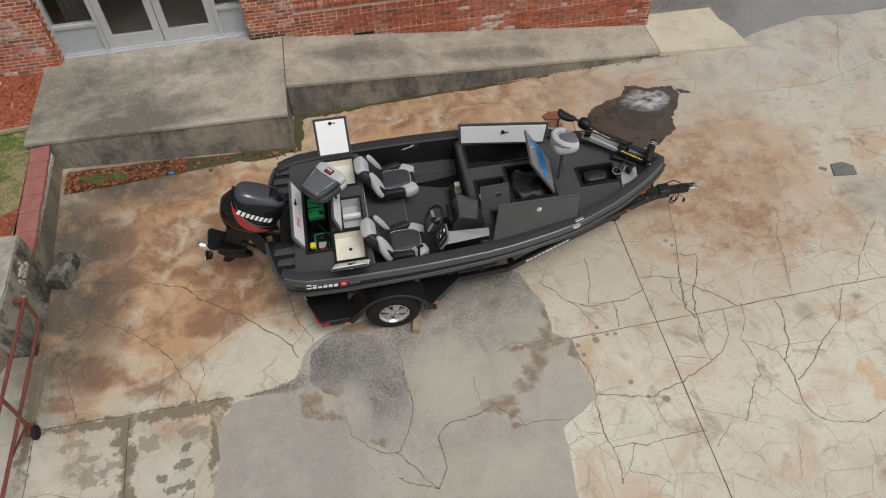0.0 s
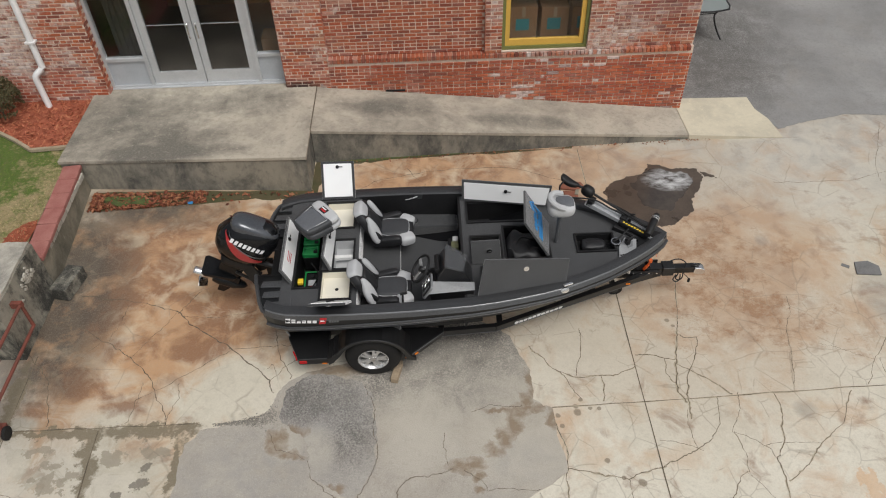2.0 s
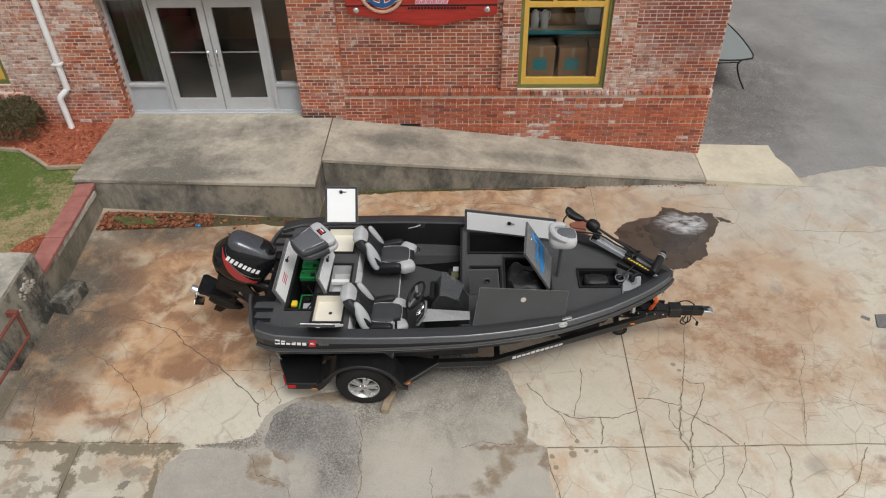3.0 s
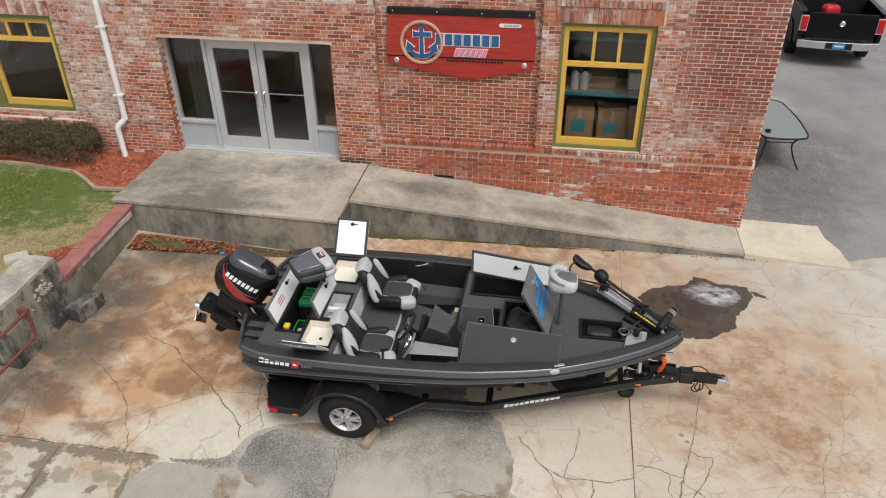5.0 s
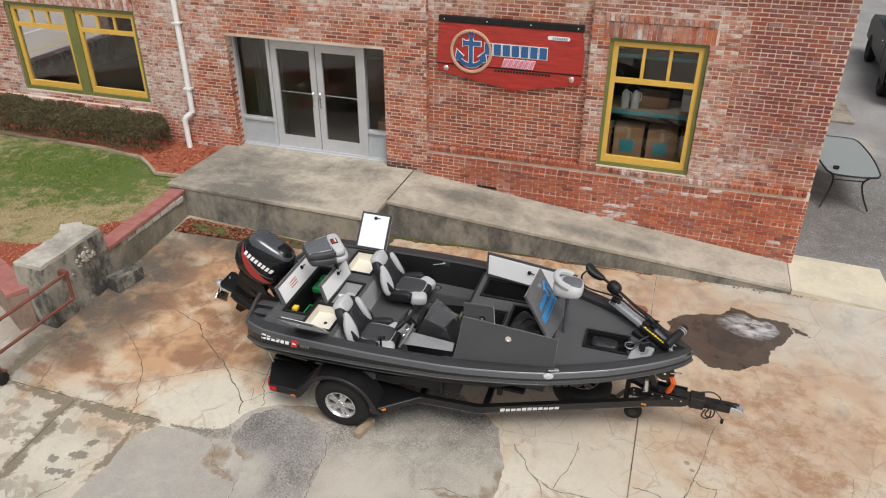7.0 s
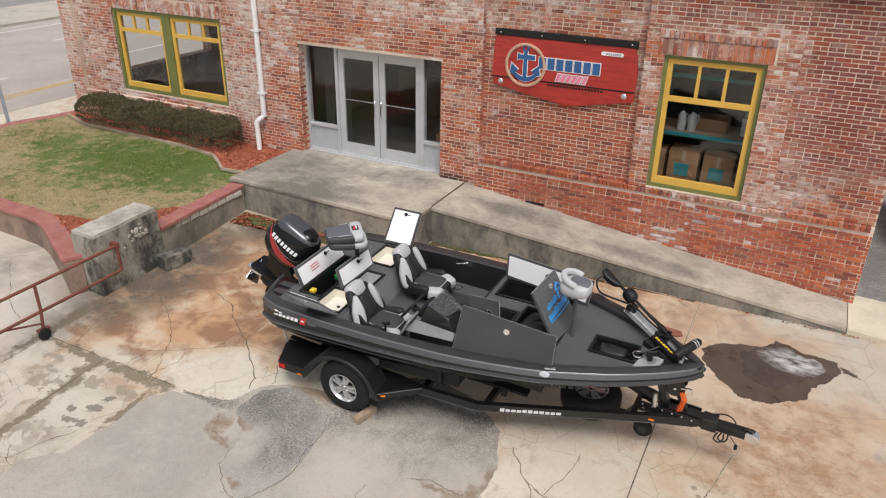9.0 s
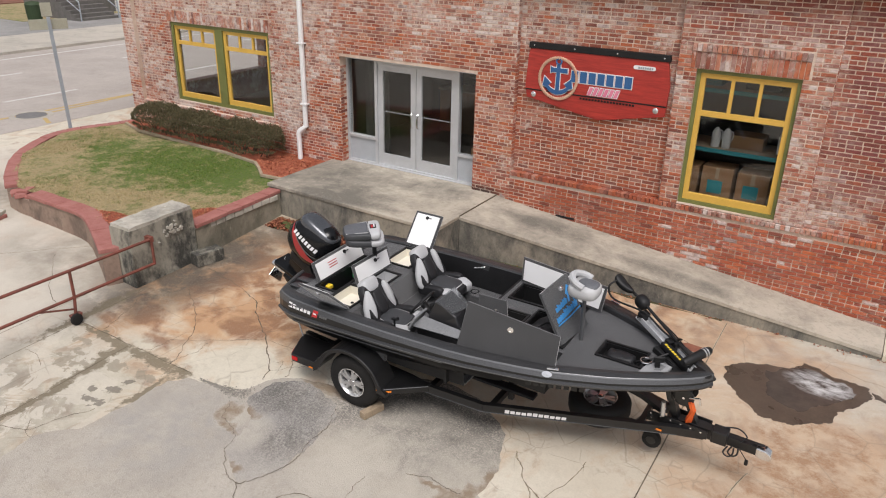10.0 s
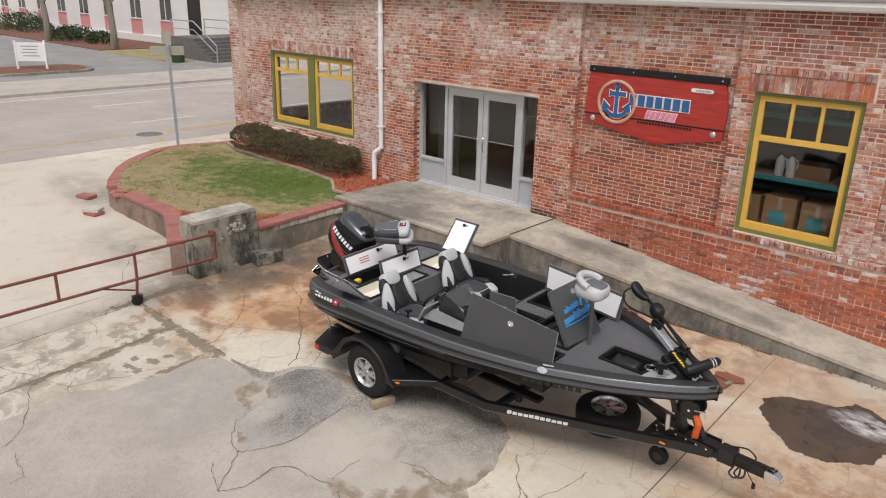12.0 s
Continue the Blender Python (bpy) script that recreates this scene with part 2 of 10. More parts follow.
def asphalt(name, c, pale, grit=0.5, fine=120, dirt=0.0, spots=(), speckle_shade=(), fade=(), cool=()):
    """Worn asphalt; spots are brown dirt drifts, the black speckle rougher stretches and some painted shade."""
    m, nt, b = nodes_of(name)
    p = place_of(nt)
    mul = lambda u, v: math2(nt, "MULTIPLY", u, v)
    big, mid = noise_tex(nt, p, 0.8, 5), noise_tex(nt, p, 3.5, 7, 0.66, 0.5)
    vor = nt.nodes.new("ShaderNodeTexVoronoi")
    vor.inputs["Scale"].default_value = fine
    nt.links.new(p, vor.inputs["Vector"])
    grain = noise_tex(nt, p, 42, 6, 0.78)
    col = mixc(nt, ramp(nt, big, 0.35, 0.7), c, pale)
    col = mixc(nt, mul(ramp(nt, mid, 0.5, 0.8), 0.4), col, tuple(0.65 * v for v in c))
    col = mixc(nt, mul(ramp(nt, noise_tex(nt, p, 1.4, 8, 0.66, 0.6), 0.50, 0.74), dirt), col, (0.30, 0.245, 0.175))
    col = mixc(nt, mul(ramp(nt, grain, 0.52, 0.68), 0.45), col, tuple(0.5 * v for v in c))
    col = mixc(nt, mul(ramp(nt, noise_tex(nt, p, 17, 7, 0.72, 0.2), 0.52, 0.70), 0.38), col, tuple(0.55 * v for v in c))
    col = mixc(nt, mul(ramp(nt, noise_tex(nt, p, 95, 3, 0.6), 0.60, 0.74), 0.30), col, tuple(min(0.8, 1.5 * v) for v in pale))
    for x, y, rx, ry in cool:
        col = mixc(nt, mul(ramp(nt, blob(nt, p, x, y, rx, ry), 0.0, 0.8), math2(nt, "MULTIPLY_ADD", ramp(nt, noise_tex(nt, p, 2.6, 8, 0.7, 0.3), 0.34, 0.62), 0.85, 0.0)), col, tuple(0.5 * v + 0.13 for v in c))
    for x, y, rx, ry in speckle_shade:
        k = mul(blob(nt, p, x, y, rx, ry), ramp(nt, math2(nt, "ADD", grain, mul(mid, 0.35)), 0.56, 0.74))
        col = mixc(nt, mul(k, 0.85), col, (0.115, 0.108, 0.098))
    col = mixc(nt, mul(ramp(nt, vor.outputs["Distance"], 0.45, 0.12), grit), col, tuple(min(0.8, 1.45 * v) for v in pale))
    for x, y, rx, ry in fade:
        k = mul(blob(nt, p, x, y, rx, ry), ramp(nt, noise_tex(nt, p, 2.2, 8, 0.68, 0.5), 0.25, 0.60))
        col = mixc(nt, mul(k, 0.8), col, (0.475, 0.435, 0.365))
    if spots:
        col = mixc(nt, mul(ragged(nt, p, spots, noise_tex(nt, p, 8, 7, 0.66, 0.4), -0.05, 1.0, 2.6, 0.30), 0.85), col, (0.23, 0.168, 0.108))
    put(nt, b.inputs["Base Color"], col)
    b.inputs["Roughness"].default_value = 0.88
    bumped(nt, b, math2(nt, "ADD", vor.outputs["Distance"], grain), 0.4, 0.006)
    return m


def brick_mat(name="old_red_brick", dark=0.0):
    """Handmade brick: each one its own red, some whitened by old paint and lime."""
    m, nt, b = nodes_of(name)
    g = nt.nodes.new("ShaderNodeNewGeometry")
    p = g.outputs["Position"]
    r = math2(nt, "FRACT", math2(nt, "ADD", g.outputs["Random Per Island"], nt.nodes.new("ShaderNodeObjectInfo").outputs["Random"]))
    r2 = math2(nt, "FRACT", math2(nt, "MULTIPLY", r, 17.31))
    cr = nt.nodes.new("ShaderNodeValToRGB")
    e = cr.color_ramp.elements
    e[0].position, e[0].color = 0.0, (0.20, 0.058, 0.038, 1)
    e[1].position, e[1].color = 1.0, (0.45, 0.215, 0.13, 1)
    for pos, c in ((0.3, (0.365, 0.086, 0.039, 1)), (0.62, (0.465, 0.130, 0.050, 1)), (0.85, (0.415, 0.140, 0.070, 1))):
        k = e.new(pos)
        k.color = c
    nt.links.new(r, cr.inputs[0])
    col = cr.outputs[0]
    s = nt.nodes.new("ShaderNodeSeparateXYZ")
    nt.links.new(p, s.inputs[0])
    # redder, cleaner courses under the belt; darker glazed bricks on the end bay
    low = ramp(nt, s.outputs[2], 1.36, 1.22)
    col = mixc(nt, math2(nt, "MULTIPLY", low, math2(nt, "MULTIPLY_ADD", r2, 0.30, 0.55)), col, mixc(nt, math2(nt, "FRACT", math2(nt, "MULTIPLY", r, 53.7)), (0.54, 0.125, 0.040), (0.31, 0.050, 0.026)))
    end_bay = math2(nt, "MULTIPLY", ramp(nt, s.outputs[0], 5.0, 5.3), ramp(nt, s.outputs[2], 1.5, 2.2))
    end_bay = math2(nt, "MAXIMUM", end_bay, math2(nt, "MULTIPLY", math2(nt, "MULTIPLY", ramp(nt, s.outputs[0], 2.6, 3.4), ramp(nt, s.outputs[2], 3.8, 4.0)), 0.85))
    col = mixc(nt, math2(nt, "MULTIPLY", end_bay, math2(nt, "MULTIPLY_ADD", ramp(nt, r2, 0.15, 0.6), 0.45, 0.5)), col, (0.17, 0.034, 0.034))
    # lime bloom in clouds and on single bricks
    cloud = noise_tex(nt, p, 0.9, 7, 0.66, 0.5)
    washed = math2(nt, "ADD", math2(nt, "MULTIPLY", ramp(nt, s.outputs[0], -3.4, -4.4), 0.08), math2(nt, "MULTIPLY", math2(nt, "MULTIPLY", ramp(nt, s.outputs[2], 3.35, 3.75), ramp(nt, s.outputs[0], 3.7, 2.8)), 0.09))
    washed = math2(nt, "ADD", washed, math2(nt, "MULTIPLY", math2(nt, "MULTIPLY", ramp(nt, s.outputs[0], 2.9, 3.1), ramp(nt, s.outputs[0], 5.1, 4.9)), 0.025))
    faded = math2(nt, "MULTIPLY", math2(nt, "MULTIPLY", ramp(nt, s.outputs[0], -5.5, -4.9), ramp(nt, s.outputs[0], -4.1, -4.6)), math2(nt, "MULTIPLY", ramp(nt, s.outputs[2], 1.1, 1.5), ramp(nt, s.outputs[2], 2.9, 2.3)))
    washed = math2(nt, "ADD", washed, math2(nt, "MULTIPLY", faded, 0.13))
    panel = math2(nt, "MULTIPLY", math2(nt, "MULTIPLY", ramp(nt, s.outputs[0], 0.3, 0.45), ramp(nt, s.outputs[0], 3.0, 2.95)), ramp(nt, s.outputs[2], 3.3, 2.7))
    col = mixc(nt, math2(nt, "MULTIPLY", panel, 0.5), col, (0.33, 0.080, 0.036))
    cloud = math2(nt, "ADD", cloud, math2(nt, "SUBTRACT", washed, math2(nt, "MULTIPLY", panel, 0.06)))
    bloom = ramp(nt, math2(nt, "ADD", cloud, math2(nt, "MULTIPLY", r2, 0.22)), 0.54, 0.74)
    bloom = math2(nt, "MULTIPLY", bloom, math2(nt, "SUBTRACT", 1.0, math2(nt, "MULTIPLY", math2(nt, "MAXIMUM", end_bay, math2(nt, "MULTIPLY", low, ramp(nt, s.outputs[0], 1.0, 2.5))), 0.75)))
    col = mixc(nt, math2(nt, "MULTIPLY", bloom, 0.46), col, (0.56, 0.41, 0.35))
    white = ramp(nt, math2(nt, "ADD", math2(nt, "MULTIPLY", r2, 0.6), math2(nt, "MULTIPLY", cloud, 0.8)), 0.985, 1.01)
    white = math2(nt, "MULTIPLY", white, math2(nt, "SUBTRACT", 1.0, math2(nt, "MULTIPLY", end_bay, 0.8)))
    col = mixc(nt, math2(nt, "MULTIPLY", white, 0.8), col, (0.66, 0.59, 0.55))
    # some overburnt bricks, and flaking limewash that crosses the joints
    burnt = ramp(nt, math2(nt, "FRACT", math2(nt, "MULTIPLY", r, 37.7)), 0.78, 0.92)
    col = mixc(nt, math2(nt, "MULTIPLY", burnt, 0.62), col, (0.13, 0.040, 0.032))
    lime = ramp(nt, math2(nt, "MULTIPLY_ADD", cloud, 0.7, noise_tex(nt, p, 8, 7, 0.72, 0.4)), 0.90, 1.0)
    col = mixc(nt, math2(nt, "MULTIPLY", math2(nt, "MULTIPLY", lime, 0.62), math2(nt, "SUBTRACT", 1.0, math2(nt, "MULTIPLY", math2(nt, "MAXIMUM", end_bay, low), 0.8))), col, (0.64, 0.56, 0.50))
    grain = noise_tex(nt, p, 70, 4)
    blot = noise_tex(nt, p, 14, 5, 0.6)
    col = mixc(nt, math2(nt, "MULTIPLY", ramp(nt, blot, 0.48, 0.70), 0.55), col, (0.12, 0.042, 0.03))
    col = mixc(nt, math2(nt, "MULTIPLY", ramp(nt, grain, 0.5, 0.8), 0.22), col, (0.47, 0.24, 0.15))
    # black grime at the foot of the door pier
    foot = math2(nt, "MULTIPLY", blob(nt, p, -0.2, 0.0, 0.55, 0.6), ramp(nt, math2(nt, "ADD", s.outputs[2], math2(nt, "MULTIPLY", blot, 0.35)), 1.22, 1.08))
    col = mixc(nt, math2(nt, "MULTIPLY", foot, 0.9), col, (0.035, 0.028, 0.025))
    put(nt, b.inputs["Base Color"], col)
    b.inputs["Roughness"].default_value = 0.86
    bumped(nt, b, math2(nt, "ADD", grain, blot), 0.45, 0.006)
    return m


def stained_concrete(name, pale, mid_c, dark, streak=0.0, lo=0.49, hi=0.63, spots=()):
    m, nt, b = nodes_of(name)
    p = place_of(nt)
    mp = nt.nodes.new("ShaderNodeMapping")
    mp.inputs["Scale"].default_value = (1, 1, 1 - 0.75 * streak)
    nt.links.new(p, mp.inputs[0])
    q = mp.outputs[0]
    big, mid, small = noise_tex(nt, q, 0.8, 8, 0.66, 0.6), noise_tex(nt, q, 3.2, 8, 0.7, 0.3), noise_tex(nt, q, 12, 7, 0.72)
    fine = noise_tex(nt, p, 60, 4, 0.6)
    col = mixc(nt, ramp(nt, big, 0.38, 0.60), pale, mid_c)
    soot = math2(nt, "ADD", math2(nt, "MULTIPLY", mid, 0.5), math2(nt, "MULTIPLY", big, 0.5))
    for x, y, rx, ry in spots:
        soot = math2(nt, "ADD", soot, math2(nt, "MULTIPLY", blob(nt, p, x, y, rx, ry), 0.20))
    col = mixc(nt, ramp(nt, soot, lo, hi), col, dark)
    col = mixc(nt, math2(nt, "MULTIPLY", ramp(nt, small, 0.52, 0.72), 0.5), col, dark)
    col = mixc(nt, math2(nt, "MULTIPLY", ramp(nt, small, 0.42, 0.28), 0.45), col, tuple(min(1, 1.35 * v) for v in pale))
    col = mixc(nt, math2(nt, "MULTIPLY", ramp(nt, fine, 0.45, 0.75), 0.3), col, tuple(min(1, 1.25 * v) for v in mid_c))
    put(nt, b.inputs["Base Color"], col)
    b.inputs["Roughness"].default_value = 0.88
    bumped(nt, b, math2(nt, "ADD", fine, small), 0.45, 0.006)
    return m


def puddle_mat():
    """Wet dark concrete with a soft chalky bloom in its middle."""
    m, nt, b = nodes_of("chalky_puddle")
    p = place_of(nt)
    mp = nt.nodes.new("ShaderNodeMapping")
    mp.inputs["Rotation"].default_value = (0, 0, 0.5)
    mp.inputs["Scale"].default_value = (1, 2.2, 1)
    nt.links.new(p, mp.inputs[0])
    col = mixc(nt, ramp(nt, noise_tex(nt, p, 3, 7, 0.66), 0.35, 0.65), (0.040, 0.034, 0.030), (0.080, 0.065, 0.054))
    soft = math2(nt, "MULTIPLY", blob(nt, p, 5.90, -1.88, 0.56, 0.33), math2(nt, "MULTIPLY_ADD", noise_tex(nt, mp.outputs[0], 4, 9, 0.74, 0.5), 3.6, -1.25))
    col = mixc(nt, math2(nt, "MULTIPLY", ramp(nt, soft, 0.08, 1.0), 0.9), col, (0.66, 0.66, 0.655))
    put(nt, b.inputs["Base Color"], col)
    b.inputs["Roughness"].default_value = 0.15
    b.inputs["Specular IOR Level"].default_value = 0.5
    return m


def leafy(name, c1, c2, c3):
    m, nt, b = nodes_of(name)
    g = nt.nodes.new("ShaderNodeNewGeometry")
    cr = nt.nodes.new("ShaderNodeValToRGB")
    e = cr.color_ramp.elements
    e[0].color, e[1].color = (*c1, 1), (*c3, 1)
    e.new(0.55).color = (*c2, 1)
    nt.links.new(g.outputs["Random Per Island"], cr.inputs[0])
    put(nt, b.inputs["Base Color"], cr.outputs[0])
    b.inputs["Roughness"].default_value = 0.7
    return m


def grass_ground(name="patchy_lawn_soil", blades=False):
    """Lawn in patches of green and straw; the blades on it follow the same patches."""
    m, nt, b = nodes_of(name)
    p = place_of(nt)
    green = math2(nt, "ADD", noise_tex(nt, p, 1.0, 6, 0.64, 0.4), math2(nt, "MULTIPLY", blob(nt, p, -6.0, -1.8, 2.9, 1.7), 0.36))
    green = math2(nt, "ADD", green, math2(nt, "MULTIPLY_ADD", noise_tex(nt, p, 5, 6, 0.7), 1.1, -0.55))
    green = math2(nt, "ADD", green, math2(nt, "MULTIPLY_ADD", noise_tex(nt, p, 19, 5, 0.7), 0.8, -0.40))
    k = ramp(nt, green, 0.46, 0.78)
    if blades:
        r = nt.nodes.new("ShaderNodeNewGeometry").outputs["Random Per Island"]
        straw = mixc(nt, r, (0.34, 0.27, 0.14), (0.49, 0.395, 0.21))
        col = mixc(nt, k, straw, mixc(nt, r, (0.055, 0.125, 0.010), (0.19, 0.24, 0.045)))
    else:
        col = mixc(nt, k, (0.34, 0.27, 0.145), (0.085, 0.135, 0.022))
        col = mixc(nt, math2(nt, "MULTIPLY", ramp(nt, noise_tex(nt, p, 14, 6, 0.7), 0.48, 0.68), 0.55), col, (0.17, 0.135, 0.065))
        bumped(nt, b, noise_tex(nt, p, 60, 4), 0.6, 0.02)
    put(nt, b.inputs["Base Color"], col)
    b.inputs["Roughness"].default_value = 0.9
    return m


def red_board():
    m, nt, b = nodes_of("red_stained_sign_board")
    v = obj_of(nt)
    mp = nt.nodes.new("ShaderNodeMapping")
    mp.inputs["Scale"].default_value = (0.8, 1, 9)
    nt.links.new(v, mp.inputs[0])
    g1, g2 = noise_tex(nt, mp.outputs[0], 3, 6, 0.6, 0.8), noise_tex(nt, mp.outputs[0], 14, 4)
    col = mixc(nt, ramp(nt, g1, 0.35, 0.7), (0.47, 0.044, 0.030), (0.27, 0.022, 0.017))
    col = mixc(nt, math2(nt, "MULTIPLY", ramp(nt, g2, 0.5, 0.75), 0.4), col, (0.22, 0.016, 0.012))
    put(nt, b.inputs["Base Color"], col)
    b.inputs["Roughness"].default_value = 0.42
    return m


def flake(name, c1, c2, rough=0.28, metal=0.35, coat=0.4, spec=0.5):
    """Metal-flake gelcoat."""
    m, nt, b = nodes_of(name)
    v = obj_of(nt)
    fl = noise_tex(nt, v, 900, 2)
    put(nt, b.inputs["Base Color"], mixc(nt, ramp(nt, fl, 0.45, 0.7), c1, c2))
    put(nt, b.inputs["Roughness"], math2(nt, "MULTIPLY_ADD", noise_tex(nt, v, 3, 4), 0.15, rough - 0.07))
    b.inputs["Metallic"].default_value = metal
    b.inputs["Coat Weight"].default_value = coat
    b.inputs["Specular IOR Level"].default_value = spec
    return m


LOT = concrete_lot()
# black entries near the boat: coarse grit plus boat shade put in the colour
PATCH = asphalt("worn_asphalt_patch", (0.36, 0.326, 0.279), (0.45, 0.41, 0.35), 0.30, 80, 0.5,
                ((2.93, -6.1, 0.17, 0.15), (3.13, -5.72, 0.08, 0.24), (3.05, -5.92, 0.10, 0.14), (3.1, -6.06, 0.3, 0.06), (2.87, -6.27, 0.13, 0.18), (2.76, -6.45, 0.12, 0.18), (2.6, -6.6, 0.16, 0.12), (2.28, -6.79, 0.28, 0.11),
                 (2.4, -6.92, 0.10, 0.08), (3.34, -6.2, 0.07, 0.2), (2.7, -6.07, 0.3, 0.035), (0.75, -5.42, 0.5, 0.12), (0.07, -6.4, 0.16, 0.2), (0.25, -6.6, 0.2, 0.06), (2.41, -7.09, 0.05, 0.05)),
                ((2.0, -4.9, 1.5, 1.0), (2.6, -5.2, 1.2, 0.6), (2.1, -5.6, 1.3, 0.7), (2.0, -4.7, 1.2, 0.7), (1.35, -5.6, 0.5, 0.4)),
                ((3.4, -6.2, 1.0, 1.9), (2.2, -6.0, 0.9, 1.2), (1.7, -6.2, 0.6, 0.9), (2.3, -7.6, 1.6, 0.5), (0.15, -6.45, 0.25, 0.25)), ((-0.3, -7.0, 1.0, 0.95), (2.6, -7.6, 0.9, 0.6), (3.0, -6.75, 0.5, 0.35)))
PATCH_DARK = asphalt("dark_asphalt_patch", (0.325, 0.30, 0.268), (0.415, 0.385, 0.34), 0.35, 70, 0.25, ((0.25, -6.3, 0.2, 0.1), (0.75, -7.02, 0.2, 0.08)), ((0.4, -5.75, 0.85, 0.5), (0.3, -5.9, 0.4, 0.4), (0.95, -6.3, 0.4, 0.6)), ((0.5, -6.55, 0.3, 0.4),),
                     ((0.5, -5.9, 0.9, 0.6),))
FADED_GREY = surf("faded_dark_grey", (0.12, 0.118, 0.115), (0.18, 0.176, 0.17), 0.8, scale=8, fine=80)
CRUMB = surf("black_asphalt_crumbs", (0.14, 0.13, 0.112), (0.30, 0.277, 0.24), 0.9, scale=25, fine=90)
ROAD = asphalt("grey_road_asphalt", (0.375, 0.334, 0.298), (0.45, 0.405, 0.364), 0.2, 110, 0.15)
# black entries by table and side wall paint their shade into the asphalt
YARD = asphalt("old_grey_asphalt", (0.225, 0.22, 0.212), (0.315, 0.307, 0.295), 0.2, 90, 0.15, (), ((7.3, 0.9, 1.6, 1.3), (7.8, 2.0, 1.8, 1.6), (8.2, 3.6, 1.8, 1.6), (7.4, 1.6, 1.4, 1.4), (7.6, 2.8, 1.4, 1.8)), ((8.35, 5.85, 0.45, 0.75),))
CRACK_DIRT = surf("crack_edge_dirt", (0.30, 0.25, 0.175), (0.46, 0.40, 0.30), 0.92, scale=14, bump=0.2)
CRACK = surf("dirt_in_cracks", (0.068, 0.053, 0.037), (0.165, 0.13, 0.088), 0.95, bump=0, scale=2.5, fine=20)
MOSS = surf("moss_and_dirt", (0.05, 0.055, 0.018), (0.09, 0.07, 0.035), 0.95)
BRICK = brick_mat()
MORTAR = stained_concrete("lime_mortar", (0.66, 0.55, 0.46), (0.60, 0.47, 0.37), (0.46, 0.32, 0.24))
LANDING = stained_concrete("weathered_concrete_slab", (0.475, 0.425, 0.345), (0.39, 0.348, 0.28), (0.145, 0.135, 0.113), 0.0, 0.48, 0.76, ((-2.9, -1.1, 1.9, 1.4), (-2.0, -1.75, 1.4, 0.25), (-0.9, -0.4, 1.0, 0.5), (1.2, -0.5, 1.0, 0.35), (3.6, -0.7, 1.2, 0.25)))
# side faces get a darker, more streaked mix than the slab tops
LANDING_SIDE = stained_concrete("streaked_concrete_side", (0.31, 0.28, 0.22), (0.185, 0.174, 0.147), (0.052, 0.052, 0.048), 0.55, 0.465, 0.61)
APRON = stained_concrete("new_pale_concrete", (0.62, 0.56, 0.425), (0.56, 0.505, 0.385), (0.47, 0.425, 0.33))
WALK = stained_concrete("pale_sidewalk_concrete", (0.46, 0.42, 0.36), (0.41, 0.375, 0.32), (0.33, 0.305, 0.265))
PILLAR = stained_concrete("mossy_old_concrete", (0.40, 0.37, 0.30), (0.20, 0.19, 0.155), (0.04, 0.039, 0.034), 0.6, 0.485, 0.565)
PILLAR_TOP = stained_concrete("bleached_concrete_cap", (0.52, 0.49, 0.42), (0.43, 0.40, 0.34), (0.22, 0.21, 0.18))
CMU = stained_concrete("painted_block_wall", (0.33, 0.295, 0.225), (0.23, 0.205, 0.155), (0.10, 0.095, 0.07), 0.4, 0.47, 0.66)
COPING = surf("red_painted_coping", (0.27, 0.09, 0.075), (0.36, 0.155, 0.13), 0.8, scale=6, bump=0.3)
LAWN = grass_ground()
BLADE = grass_ground("grass_blades", True)
HEDGE = leafy("hedge_leaves", (0.055, 0.052, 0.020), (0.092, 0.080, 0.034), (0.160, 0.120, 0.058))
TWIG = surf("dark_twigs", (0.05, 0.035, 0.025), (0.09, 0.065, 0.045), 0.9)
MULCH = leafy("red_bark_mulch", (0.26, 0.062, 0.03), (0.42, 0.115, 0.055), (0.50, 0.20, 0.10))
EDGING = surf("weathered_edging", (0.27, 0.215, 0.14), (0.40, 0.33, 0.235), 0.9, scale=9, bump=0.3)
MULCH_BED = surf("mulch_bed_soil", (0.25, 0.065, 0.034), (0.37, 0.115, 0.06), 0.95, scale=9, bump=0.6)
DEADLEAF = leafy("dry_brown_leaves", (0.11, 0.032, 0.016), (0.25, 0.075, 0.034), (0.36, 0.17, 0.08))
ALU = surf("anodised_aluminium", (0.48, 0.49, 0.50), (0.56, 0.57, 0.58), 0.42, 0.35, bump=0.03)
ALU_PANEL = surf("grey_spandrel_panel", (0.36, 0.38, 0.40), (0.42, 0.44, 0.46), 0.5, 0.1, bump=0.03)
CHROME = surf("polished_metal", (0.72, 0.72, 0.72), (0.82, 0.82, 0.82), 0.16, 1.0, bump=0, r_var=0.08)
RIM = surf("cast_alloy_rim", (0.52, 0.52, 0.515), (0.64, 0.64, 0.63), 0.26, 0.7, bump=0.03)
# grey tint dims the rooms seen through the panes
GLASS = glass("window_glass", (0.78, 0.80, 0.80))
FROST = glass("frosted_table_glass", (0.40, 0.45, 0.44))
FROST.node_tree.nodes["Principled BSDF"].inputs["Roughness"].default_value = 0.45
FROST.node_tree.nodes["Principled BSDF"].inputs["Transmission Weight"].default_value = 0.45
YELLOW = surf("mustard_window_paint", (0.58, 0.35, 0.06), (0.66, 0.41, 0.08), 0.5, bump=0.06)
GREEN = surf("olive_window_paint", (0.125, 0.135, 0.035), (0.165, 0.175, 0.05), 0.55, bump=0.06)
